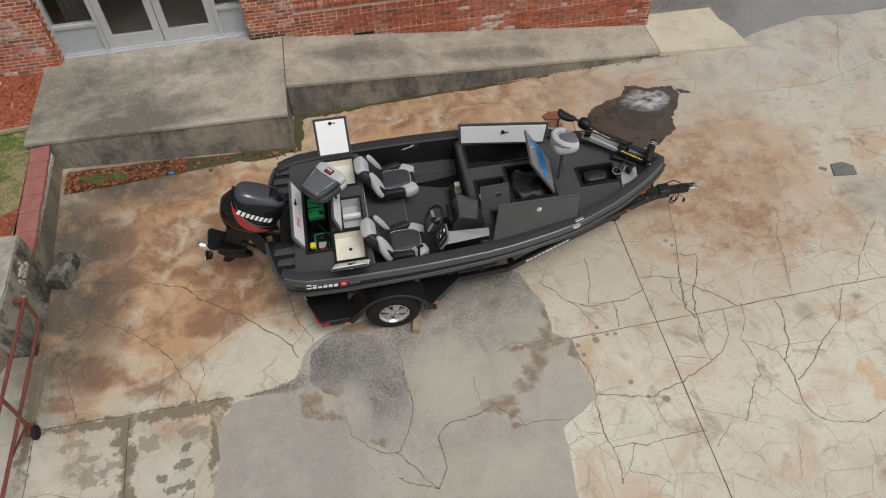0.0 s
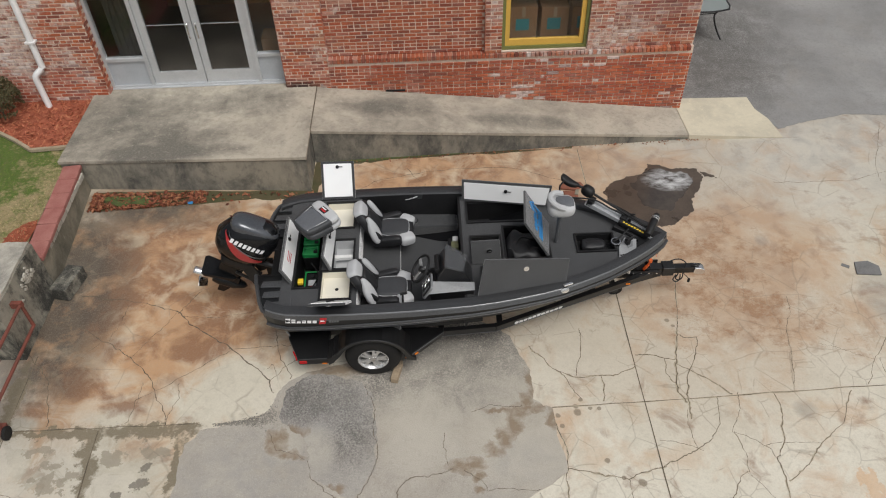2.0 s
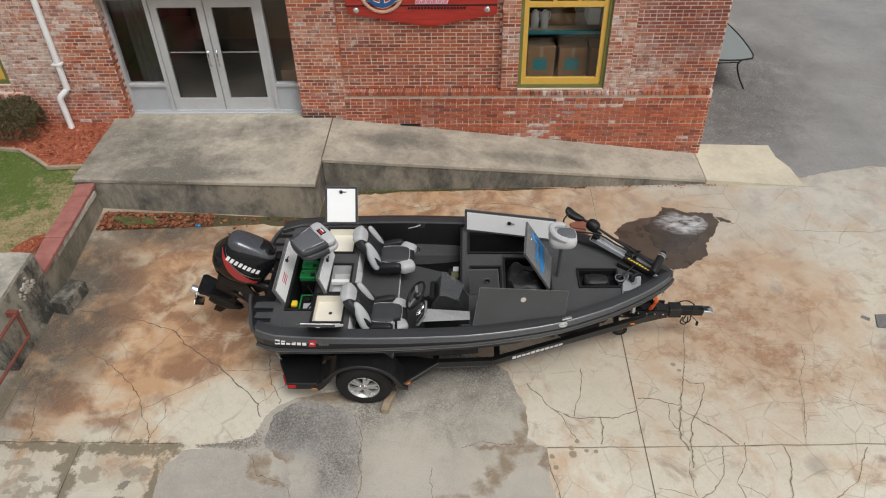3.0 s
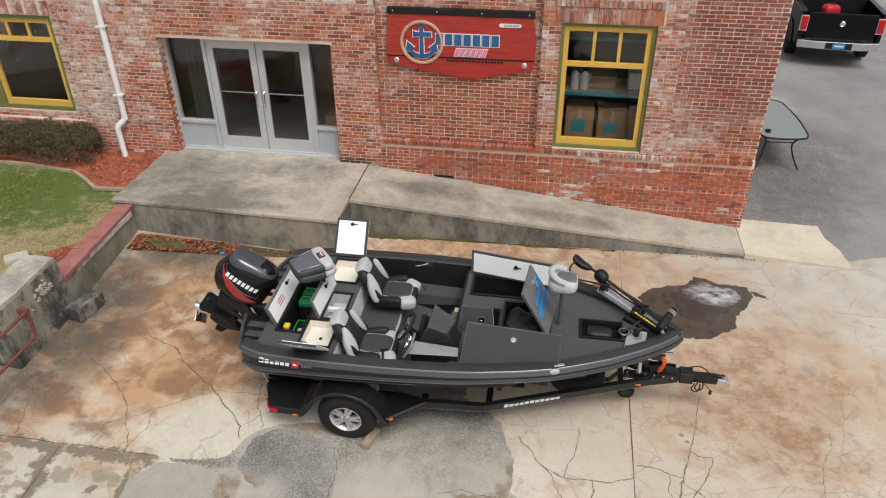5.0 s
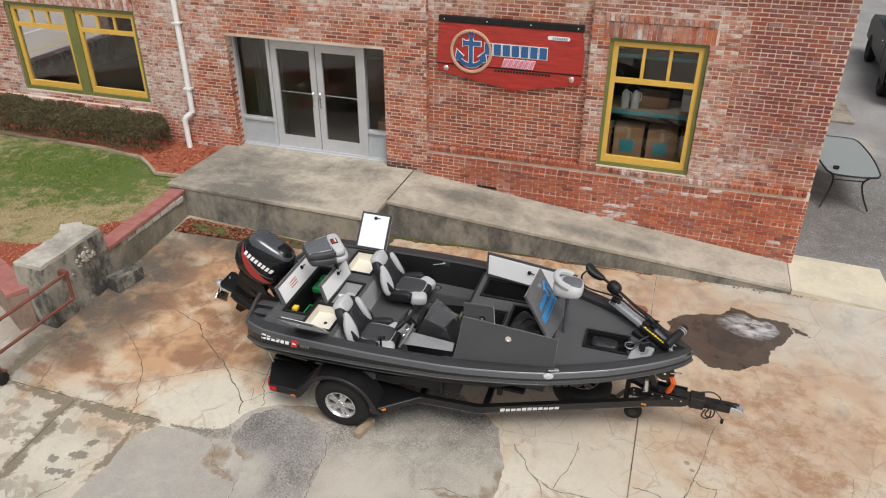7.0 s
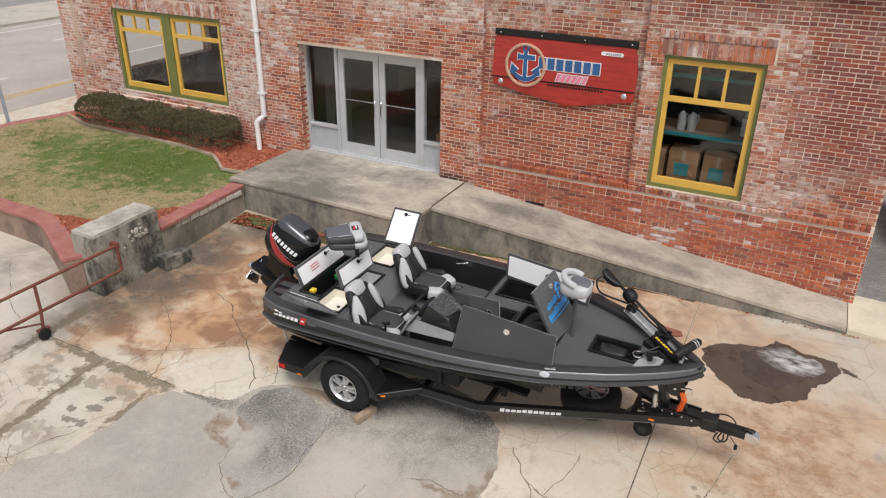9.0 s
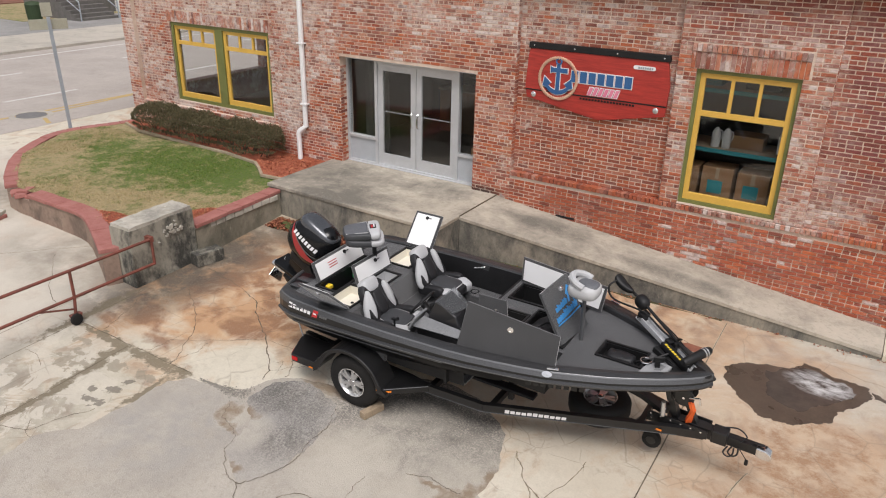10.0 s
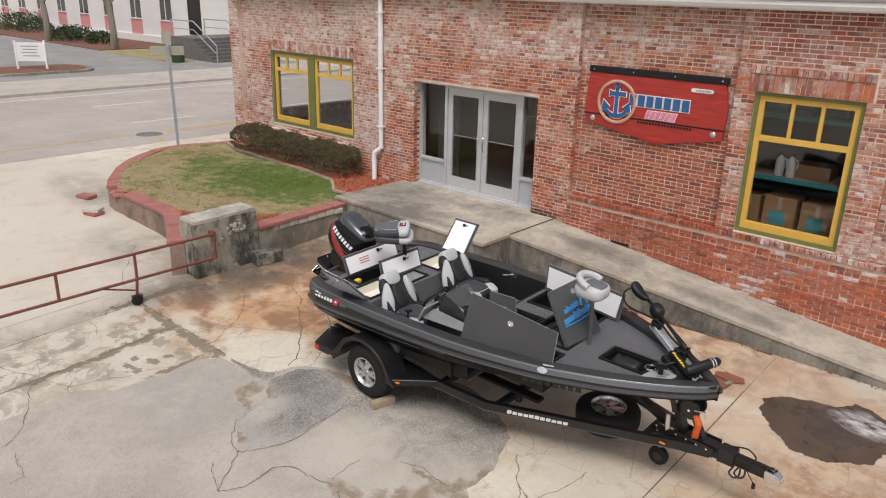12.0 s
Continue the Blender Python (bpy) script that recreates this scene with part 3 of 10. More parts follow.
WHITE = surf("white_gelcoat", (0.74, 0.74, 0.72), (0.80, 0.80, 0.78), 0.35, bump=0.02, fine_mix=0.05)
CREAM = surf("cream_liner", (0.72, 0.68, 0.57), (0.78, 0.74, 0.64), 0.5, bump=0.03, fine_mix=0.1)
WHITE_PIPE = surf("white_downspout_paint", (0.68, 0.68, 0.67), (0.76, 0.76, 0.75), 0.45, bump=0.03)
CARPET = surf("charcoal_marine_carpet", (0.025, 0.0255, 0.0268), (0.043, 0.0437, 0.0455), 0.95, fine=350, bump=0.5, fine_mix=0.5, spec=0.3, sheen=0.9, scale=2.2)
CAP = flake("grey_metalflake_cap", (0.005, 0.0052, 0.0055), (0.017, 0.0175, 0.018), 0.34)
BAND = flake("silver_grey_metalflake", (0.11, 0.113, 0.117), (0.21, 0.214, 0.22), 0.40)
GUNWALE_TOP = flake("dark_grey_metalflake", (0.034, 0.0345, 0.036), (0.080, 0.081, 0.084), 0.42)
HULL = flake("black_metalflake_hull", (0.002, 0.002, 0.0025), (0.009, 0.009, 0.010), 0.3, 0.0, 0.0, 0.15)
BLACK = surf("black_plastic", (0.006, 0.006, 0.0065), (0.012, 0.012, 0.0125), 0.5, bump=0.05, fine_mix=0.1, spec=0.35)
GLOSS = surf("black_gloss_paint", (0.004, 0.0045, 0.005), (0.007, 0.0075, 0.0085), 0.2, bump=0, coat=0.1, r_var=0.06, fine_mix=0.05, spec=0.3)
TRUCK_BLACK = surf("dusty_black_truck_paint", (0.004, 0.0042, 0.0045), (0.008, 0.0083, 0.0088), 0.38, bump=0, spec=0.12, r_var=0.06, fine_mix=0.05)
SWOOSH = surf("deep_red_film", (0.30, 0.010, 0.014), (0.38, 0.018, 0.02), 0.3, bump=0, coat=0.3)
COWL_TOP = surf("dark_graphite_paint", (0.055, 0.06, 0.068), (0.075, 0.08, 0.09), 0.24, 0.3, bump=0, coat=0.5, r_var=0.06)
FRAME = surf("black_painted_steel", (0.006, 0.006, 0.0065), (0.012, 0.012, 0.0125), 0.38, bump=0.04, coat=0.1, fine_mix=0.1)
RUBBER = surf("tyre_rubber", (0.009, 0.009, 0.009), (0.017, 0.016, 0.015), 0.8, bump=0.2, fine_mix=0.15, spec=0.3)
VINYL = surf("black_seat_vinyl", (0.011, 0.011, 0.012), (0.020, 0.020, 0.022), 0.5, bump=0.1, fine_mix=0.15, spec=0.4)
VINYL_SLATE = surf("dark_slate_seat_vinyl", (0.034, 0.036, 0.039), (0.050, 0.052, 0.056), 0.5, bump=0.1, fine_mix=0.15, spec=0.4)
VINYL_GREY = surf("light_grey_seat_vinyl", (0.41, 0.415, 0.42), (0.48, 0.485, 0.49), 0.55, bump=0.08, fine_mix=0.1)
VINYL_MID = surf("slate_grey_seat_vinyl", (0.085, 0.09, 0.10), (0.12, 0.125, 0.135), 0.55, bump=0.08)
RED = surf("bright_red_paint", (0.38, 0.012, 0.016), (0.48, 0.02, 0.025), 0.3, bump=0)
TAILRED = surf("red_lens", (0.42, 0.006, 0.008), (0.5, 0.01, 0.012), 0.15, bump=0)
AMBER = surf("amber_lens", (0.62, 0.16, 0.01), (0.7, 0.2, 0.02), 0.2, bump=0)
ORANGE = surf("orange_strap_webbing", (0.66, 0.09, 0.01), (0.75, 0.13, 0.02), 0.6, fine=300)
BARS = surf("white_lettering_film", (0.72, 0.72, 0.72), (0.8, 0.8, 0.8), 0.4, bump=0, fine_mix=0.03)
BLUE = surf("blue_sign_paint", (0.020, 0.085, 0.22), (0.03, 0.11, 0.27), 0.4, bump=0)
SKYBLUE = surf("bright_blue_film", (0.03, 0.22, 0.50), (0.05, 0.27, 0.57), 0.4, bump=0)
PINK = surf("pink_sign_paint", (0.66, 0.16, 0.26), (0.72, 0.24, 0.33), 0.4, bump=0)
ROPE = surf("tan_rope", (0.45, 0.26, 0.17), (0.55, 0.36, 0.25), 0.8, fine=120)
YELLOW_FILM = surf("yellow_film", (0.75, 0.50, 0.02), (0.8, 0.56, 0.04), 0.4, bump=0)
GREENP = surf("green_battery_case", (0.012, 0.22, 0.05), (0.02, 0.30, 0.08), 0.4, bump=0.05)
RAILRED = surf("rusty_red_pipe_paint", (0.21, 0.055, 0.036), (0.12, 0.042, 0.028), 0.72, scale=7, bump=0.2)
TIMBER = surf("weathered_timber", (0.27, 0.205, 0.135), (0.36, 0.28, 0.19), 0.85, scale=12, bump=0.3)
CARDBOARD = surf("brown_cardboard", (0.24, 0.135, 0.065), (0.29, 0.165, 0.085), 0.85, bump=0.05)
TEAL = surf("teal_label", (0.015, 0.19, 0.22), (0.02, 0.23, 0.26), 0.6, bump=0)
# near-black walls: the unlit room's shade is put into this colour
ROOM = surf("room_shade_colour", (0.036, 0.035, 0.033), (0.052, 0.050, 0.047), 0.85)
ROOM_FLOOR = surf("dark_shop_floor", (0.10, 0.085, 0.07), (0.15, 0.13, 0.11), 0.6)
WETDARK = surf("damp_stained_concrete", (0.050, 0.037, 0.028), (0.095, 0.070, 0.052), 0.30, scale=3, fine=40, bump=0.08, r_var=0.2, spec=0.5)
WATER = puddle_mat()
LINE_W = surf("worn_white_road_paint", (0.62, 0.61, 0.58), (0.5, 0.49, 0.46), 0.8, scale=6)
LINE_Y = surf("worn_yellow_road_paint", (0.52, 0.36, 0.11), (0.40, 0.30, 0.14), 0.8, scale=6)
STUCCO = surf("white_painted_masonry", (0.72, 0.70, 0.68), (0.66, 0.645, 0.62), 0.85, scale=0.6)
PINKP = surf("salmon_pink_panel", (0.62, 0.27, 0.25), (0.55, 0.25, 0.23), 0.8)
DARKWIN = surf("dark_far_window", (0.02, 0.022, 0.025), (0.05, 0.052, 0.055), 0.12, bump=0)
BARK = surf("grey_bark", (0.14, 0.115, 0.09), (0.22, 0.185, 0.15), 0.9, scale=8, bump=0.5)
STEELPOST = surf("galvanised_post", (0.28, 0.31, 0.34), (0.36, 0.39, 0.42), 0.5, 0.3)
SIGNBACK = surf("bare_sign_plate_back", (0.33, 0.32, 0.25), (0.40, 0.39, 0.31), 0.6, 0.2)
RUSTY = surf("rust_red_paver", (0.17, 0.06, 0.035), (0.24, 0.09, 0.055), 0.85, scale=9)
HOOD = surf("smoked_grey_hood", (0.010, 0.010, 0.011), (0.018, 0.018, 0.020), 0.3, 0.0, bump=0, coat=0.3, r_var=0.06)
CONSOLE_GREY = surf("light_grey_console_moulding", (0.14, 0.144, 0.148), (0.20, 0.205, 0.21), 0.4, bump=0.04)
PANEL_GREY = surf("pale_grey_panel", (0.24, 0.245, 0.25), (0.32, 0.325, 0.33), 0.42, bump=0.03)
OLIVE = surf("olive_painted_tin", (0.12, 0.125, 0.06), (0.17, 0.175, 0.09), 0.5, bump=0.03)
ALLOY_PLATE = surf("dull_alloy_plate", (0.46, 0.47, 0.48), (0.62, 0.63, 0.64), 0.38, 0.3, scale=9, bump=0.05)
DARK_LINER = surf("black_moulded_liner", (0.008, 0.008, 0.0085), (0.014, 0.014, 0.015), 0.6, bump=0.15, fine_mix=0.15, spec=0.3)
BORDER_SIDE = stained_concrete("dirty_border_masonry", (0.31, 0.225, 0.17), (0.22, 0.15, 0.115), (0.10, 0.078, 0.062), 0.3)
DULL_MULCH = surf("old_brown_mulch", (0.13, 0.055, 0.035), (0.19, 0.085, 0.055), 0.95, scale=3, bump=0.5)
STEP_DARK = surf("dark_concrete_steps", (0.10, 0.095, 0.085), (0.15, 0.14, 0.13), 0.9)
COAMING = flake("mid_grey_metalflake", (0.058, 0.0595, 0.062), (0.130, 0.132, 0.136), 0.38)
LID_WHITE = surf("bright_white_lid_liner", (0.88, 0.88, 0.87), (0.91, 0.91, 0.90), 0.22, bump=0.02, fine_mix=0.02, coat=0.3)
# jug white greyed down; the dim room is in its colour
JUG = surf("dimmed_jug_plastic", (0.46, 0.46, 0.45), (0.52, 0.52, 0.51), 0.45, bump=0.02)
WEEDS = surf("green_weeds", (0.045, 0.065, 0.018), (0.09, 0.11, 0.03), 0.9, scale=14, fine=120, bump=0.6)
BOARD = red_board()
SMOKE = glass("hazy_windscreen", (0.62, 0.63, 0.64))
SMOKE.node_tree.nodes["Principled BSDF"].inputs["Roughness"].default_value = 0.10
SMOKE.node_tree.nodes["Principled BSDF"].inputs["Transmission Weight"].default_value = 0.93


# ---------------------------------------------------------------- mesh helpers
def bm_new():
    return bmesh.new()


def part(name, bm, material, parent=None, label="", smooth=False):
    """Links a bmesh as one mesh object, under a thing or a part if one is given."""
    me = bpy.data.meshes.new(name)
    bmesh.ops.recalc_face_normals(bm, faces=bm.faces)
    if smooth:
        for f in bm.faces:
            f.smooth = True
        for e in bm.edges:
            if len(e.link_faces) == 2 and e.calc_face_angle(0) > 0.75:
                e.smooth = False
    bm.to_mesh(me)
    bm.free()
    me.materials.append(material)
    ob = new(name, me)
    if parent is not None:
        ob.parent = parent
    if label:
        ob["label"] = label
    return ob


def thing(name, m, label, category, group=""):
    ob = new(name)
    ob.empty_display_size = 0.2
    ob.matrix_basis = m
    return tagged(ob, label, category, group)


def box(bm, x0, x1, y0, y1, z0, z1, m=None):
    vs = [bm.verts.new((x, y, z)) for z in (z0, z1) for x, y in ((x0, y0), (x1, y0), (x1, y1), (x0, y1))]
    for q in ((3, 2, 1, 0), (4, 5, 6, 7), (0, 1, 5, 4), (1, 2, 6, 5), (2, 3, 7, 6), (3, 0, 4, 7)):
        bm.faces.new([vs[i] for i in q])
    if m is not None:
        for v in vs:
            v.co = m @ v.co
    return bm


def soften(bm, r, seg=2):
    bmesh.ops.bevel(bm, geom=list(bm.edges), offset=r, segments=seg, affect="EDGES", profile=0.5, clamp_overlap=True)
    return bm


def rbox(x0, x1, y0, y1, z0, z1, r=0.01, m=None, seg=2):
    bm = soften(box(bm_new(), x0, x1, y0, y1, z0, z1), r, seg)
    if m is not None:
        bmesh.ops.transform(bm, matrix=m, verts=bm.verts)
    return bm


def prism(bm, pts, a0, a1, axis="z"):
    """A closed outline in two axes, drawn out along the third."""
    def at(p, a):
        return {"z": (p[0], p[1], a), "y": (p[0], a, p[1]), "x": (a, p[0], p[1])}[axis]
    lo, hi = [bm.verts.new(at(p, a0)) for p in pts], [bm.verts.new(at(p, a1)) for p in pts]
    bm.faces.new(lo[::-1]), bm.faces.new(hi)
    for i in range(len(pts)):
        j = (i + 1) % len(pts)
        bm.faces.new((lo[i], lo[j], hi[j], hi[i]))
    return bm


def beam(bm, p, q, w, h):
    """A rectangular bar from p to q, w wide and h high."""
    p, q = Vector(p), Vector(q)
    d = (q - p).normalized()
    side = d.cross(Vector((0, 0, 1)))
    side = side.normalized() if side.length > 1e-4 else Vector((1, 0, 0))
    up = side.cross(d)
    vs = [bm.verts.new(c + side * a * w / 2 + up * b * h / 2) for c in (p, q) for a, b in ((-1, -1), (1, -1), (1, 1), (-1, 1))]
    for f in ((0, 1, 2, 3), (7, 6, 5, 4), (0, 4, 5, 1), (1, 5, 6, 2), (2, 6, 7, 3), (3, 7, 4, 0)):
        bm.faces.new([vs[i] for i in f])
    return bm


def tube(bm, pts, r, seg=10, closed=False):
    """A round bar through the points; r may be one radius or one per point."""
    pts = [Vector(p) for p in pts]
    rad = r if isinstance(r, (list, tuple)) else [r] * len(pts)
    rings, ref = [], None
    n = len(pts)
    for i, p in enumerate(pts):
        a = pts[(i - 1) % n] if closed or i else p
        b = pts[(i + 1) % n] if closed or i < n - 1 else p
        d = (b - a).normalized()
        if ref is None:
            ref = d.orthogonal().normalized()
        ref = (ref - d * ref.dot(d)).normalized()
        o = d.cross(ref)
        rings.append([bm.verts.new(p + (ref * math.cos(k * math.tau / seg) + o * math.sin(k * math.tau / seg)) * rad[i]) for k in range(seg)])
    for i in range(n if closed else n - 1):
        a, b = rings[i], rings[(i + 1) % n]
        for k in range(seg):
            bm.faces.new((a[k], a[(k + 1) % seg], b[(k + 1) % seg], b[k]))
    if not closed:
        bm.faces.new(rings[0][::-1]), bm.faces.new(rings[-1])
    return bm


def curve_pts(pts, n=6):
    """Points of a smooth line through the given ones."""
    pts = [Vector(p) for p in pts]
    out = []
    for i in range(len(pts) - 1):
        p0, p1, p2, p3 = pts[max(i - 1, 0)], pts[i], pts[i + 1], pts[min(i + 2, len(pts) - 1)]
        for k in range(n):
            t = k / n
            out.append(0.5 * (2 * p1 + (p2 - p0) * t + (2 * p0 - 5 * p1 + 4 * p2 - p3) * t * t + (3 * p1 - p0 - 3 * p2 + p3) * t ** 3))
    return out + [pts[-1]]


def lathe(bm, prof, seg=32, m=None):
    """Turns (radius, height) pairs round the z axis."""
    rings = []
    for r, h in prof:
        rings.append([bm.verts.new((r * math.cos(k * math.tau / seg), r * math.sin(k * math.tau / seg), h)) for k in range(seg)] if r > 1e-6 else [bm.verts.new((0, 0, h))])
    for a, b in zip(rings, rings[1:]):
        for k in range(seg):
            j = (k + 1) % seg
            f = [a[k % len(a)], a[j % len(a)], b[j % len(b)], b[k % len(b)]]
            f = list(dict.fromkeys(f))
            if len(f) > 2:
                bm.faces.new(f)
    if m is not None:
        bmesh.ops.transform(bm, matrix=m, verts=list({v for r in rings for v in r}))
    return bm


def pillow(bm, c, s, p=0.45, m=None, nu=20, nv=12):
    """A rounded, cushion-like solid with half sizes s."""
    def pw(v):
        return math.copysign(abs(v) ** p, v)
    rows = []
    for i in range(nv + 1):
        a = -math.pi / 2 + math.pi * i / nv
        row = []
        for k in range(nu if 0 < i < nv else 1):
            o = math.tau * k / nu
            row.append(bm.verts.new((c[0] + s[0] * pw(math.cos(a)) * pw(math.cos(o)), c[1] + s[1] * pw(math.cos(a)) * pw(math.sin(o)), c[2] + s[2] * pw(math.sin(a)))))
        rows.append(row)
    for a, b in zip(rows, rows[1:]):
        for k in range(nu):
            f = list(dict.fromkeys([a[k % len(a)], a[(k + 1) % len(a)], b[(k + 1) % len(b)], b[k % len(b)]]))
            if len(f) > 2:
                bm.faces.new(f)
    if m is not None:
        bmesh.ops.transform(bm, matrix=m, verts=list({v for r in rows for v in r}))
    return bm


def sheet(bm, xs, ys, height):
    grid = [[bm.verts.new((x, y, height(x, y))) for x in xs] for y in ys]
    for a, b in zip(grid, grid[1:]):
        for i in range(len(xs) - 1):
            bm.faces.new((a[i], a[i + 1], b[i + 1], b[i]))
    return bm


def lettering(bm, x0, x1, z0, z1, n, lean=0.15, seed=1, gap=0.28):
    """A row of n plain upright bars, as wide and high as a line of writing, in the x-z plane at y = 0."""
    rnd = random.Random(seed)
    w = (x1 - x0) / n
    for i in range(n):
        a, b = x0 + i * w, x0 + (i + 1) * w - gap * w
        top = z1 if i == 0 else z1 - (z1 - z0) * rnd.uniform(0.05, 0.3)
        k = lean * (z1 - z0)
        vs = [bm.verts.new((x, 0, z)) for x, z in ((a, z0), (b, z0), (b + k, top), (a + k, top))]
        bm.faces.new(vs)
    ext = bmesh.ops.extrude_face_region(bm, geom=list(bm.faces))
    bmesh.ops.translate(bm, vec=(0, -0.003, 0), verts=[v for v in ext["geom"] if isinstance(v, bmesh.types.BMVert)])
    return bm

# ---------------------------------------------------------------- ground
def clamp(v, a, b):
    return max(a, min(b, v))


def gz(x, y):
    """Height of the lot: it falls away from the building and levels out at the street."""
    z = 0.267 - 0.0306 * clamp(x, -11, 12) + 0.0408 * clamp(y, -12, 3)
    t = clamp((-7.5 - x) / 3.5, 0, 1)
    return z + (0.6 - z) * t * t * (3 - 2 * t)


def steps(*spans):
    out = []
    for a, b, n in spans:
        out += [a + (b - a) * i / n for i in range(n)]
    return out + [spans[-1][1]]


ground = part("ground", sheet(bm_new(), steps((-600, -40, 6), (-40, -12, 4), (-12, -6, 12), (-6, 12, 12), (12, 40, 4), (40, 600, 6)),
                              steps((-600, -40, 6), (-40, -12, 4), (-12, 3, 12), (3, 40, 4), (40, 600, 6)), gz), LOT)
tagged(ground, "cracked rust-stained pale concrete parking lot", "ground", kind="structure")


def wobbly(pts, amount, seed, n=7, closed=True):
    """The outline through pts with an uneven, broken edge."""
    rnd = random.Random(seed)
    out = []
    for i in range(len(pts) if closed else len(pts) - 1):
        a, b = Vector(pts[i]), Vector(pts[(i + 1) % len(pts)])
        d = b - a
        o = Vector((-d.y, d.x)).normalized() if d.length else Vector((0, 0))
        for k in range(n):
            q = a + d * (k / n)
            u = Vector((q.x * 3.1, q.y * 3.1, seed * 1.7))
            out.append(q + o * amount * (2.2 * noise.noise(u) + 1.3 * noise.noise(u * 3.7) + rnd.gauss(0, 0.25)))
    return out if closed else out + [Vector(pts[-1])]


def on_lot(name, pts, material, lift, label, wob=0.02, seed=1, n=7, kind="structure", category="pavement"):
    bm = bm_new()
    top = [bm.verts.new((p.x, p.y, gz(p.x, p.y) + lift)) for p in wobbly(pts, wob, seed, n)]
    low = [bm.verts.new((v.co.x, v.co.y, v.co.z - lift - 0.02)) for v in top]
    f = bm.faces.new(top)
    for i in range(len(top)):
        j = (i + 1) % len(top)
        bm.faces.new((top[i], top[j], low[j], low[i]))
    bmesh.ops.triangulate(bm, faces=[f])
    return tagged(part(name, bm, material), label, category, kind=kind)


on_lot("asphalt_patch", [(0.0, -5.74), (0.14, -5.56), (0.33, -5.46), (0.9, -5.3), (1.25, -4.8), (1.8, -4.5), (2.4, -4.55), (2.95, -4.95), (3.16, -5.5), (3.14, -5.93), (3.36, -6.06), (3.42, -6.9),
                         (2.95, -7.2), (2.86, -8.0), (3.3, -9.2), (2.7, -10.4), (1.6, -11.2), (0.2, -10.9), (-0.9, -11.4), (-1.5, -9.6), (-1.43, -8.7), (-1.39, -8.3), (-1.42, -7.9), (-1.35, -7.76), (-1.09, -7.52), (-1.05, -7.2), (-1.02, -6.8), (-1.0, -6.42), (-0.86, -6.22), (-0.56, -6.18), (-0.2, -6.13), (-0.06, -5.95)], PATCH, 0.006,
       "worn grey asphalt patch in the concrete lot", 0.016, 3)
on_lot("dark_patch", [(0.09, -5.72), (0.34, -5.55), (0.68, -5.50), (0.98, -5.6), (1.16, -5.87), (1.22, -6.29), (1.22, -6.79), (1.08, -7.05), (0.96, -7.14), (0.71, -7.04),
                      (0.47, -6.81), (0.42, -6.43), (0.23, -6.26), (0.08, -6.09)], PATCH_DARK, 0.010, "darker coarse asphalt repair over the older patch", 0.025, 5)


def gravel_crumbs():
    """Loose lumps of broken asphalt in the gap along the slab edge."""
    rnd, bm = random.Random(8), bm_new()
    for i in range(800):
        t = rnd.random() ** 0.6
        x = -0.72 + 0.74 * t + rnd.gauss(0, 0.02)
        y = -6.165 + 0.05 * t + rnd.gauss(0, 0.012 + 0.05 * t ** 2) + (0.12 * rnd.random() if t > 0.85 else 0)
        r = rnd.uniform(0.004, 0.013)
        z, a = gz(x, y) + 0.008, rnd.uniform(0, math.tau)
        ring = [bm.verts.new((x + r * rnd.uniform(0.6, 1.2) * math.cos(a + k * math.tau / 5), y + r * rnd.uniform(0.6, 1.2) * math.sin(a + k * math.tau / 5), z - 0.004)) for k in range(5)]
        tip = bm.verts.new((x + r * 0.2, y, z + r * rnd.uniform(0.5, 0.9)))
        for k in range(5):
            bm.faces.new((ring[k], ring[(k + 1) % 5], tip))
    return tagged(part("gravel_crumbs", bm, CRUMB), "loose black asphalt crumbs along the slab edge", "gravel", kind="stuff")


gravel_crumbs()


def rear_yard():
    """Asphalt yard with an uneven front edge, following the ground's bends."""
    bm = bm_new()
    edge = [(6.53, -0.05), (7.3, -0.05), (7.88, -0.05), (8.07, -0.35), (8.12, -0.60), (8.63, -0.42), (9.49, -0.2), (10.4, -0.25), (12, -0.1)]
    line = wobbly(edge, 0.02, 9, 8, closed=False)
    up = lambda x, y: bm.verts.new((x, y, gz(x, y) + 0.006))
    for p, q in zip(line, line[1:]):
        bm.faces.new((up(p.x, p.y), up(q.x, q.y), up(q.x, 3.0), up(p.x, 3.0)))
    sheet(bm, [6.53, 9, 12], [3.0, 10, 20, 45], lambda x, y: gz(x, y) + 0.006)
    sheet(bm, [12, 20, 40], [-0.1, 3.0, 10, 20, 45], lambda x, y: gz(x, y) + 0.006)
    return tagged(part("rear_yard", bm, YARD), "old grey asphalt yard beside the building", "pavement", kind="structure")


rear_yard()
on_lot("sand_patch", [(7.45, 4.0), (8.2, 4.05), (8.15, 4.9), (8.5, 5.5), (7.4, 5.6), (7.0, 4.8)], WALK, 0.010, "tan sandy patch on the asphalt yard", 0.05, 12)
on_lot("damp_stain", [(4.72, -2.16), (4.94, -1.9), (5.44, -1.72), (5.59, -1.47), (5.99, -1.58), (6.39, -1.62), (6.46, -1.82), (6.18, -2.24), (6.02, -2.64), (5.69, -2.93),
                      (5.32, -2.92), (5.02, -2.74), (4.8, -2.45)], WETDARK, 0.004, "dark damp stain round a puddle on concrete", 0.026, 21, 12)
on_lot("puddle", [(5.2, -1.95), (5.6, -1.62), (6.1, -1.66), (6.28, -1.85), (6.0, -2.3), (5.7, -2.6), (5.3, -2.5)], WATER, 0.007, "shallow puddle with chalky white residue", 0.035, 23, 8,
       category="water")
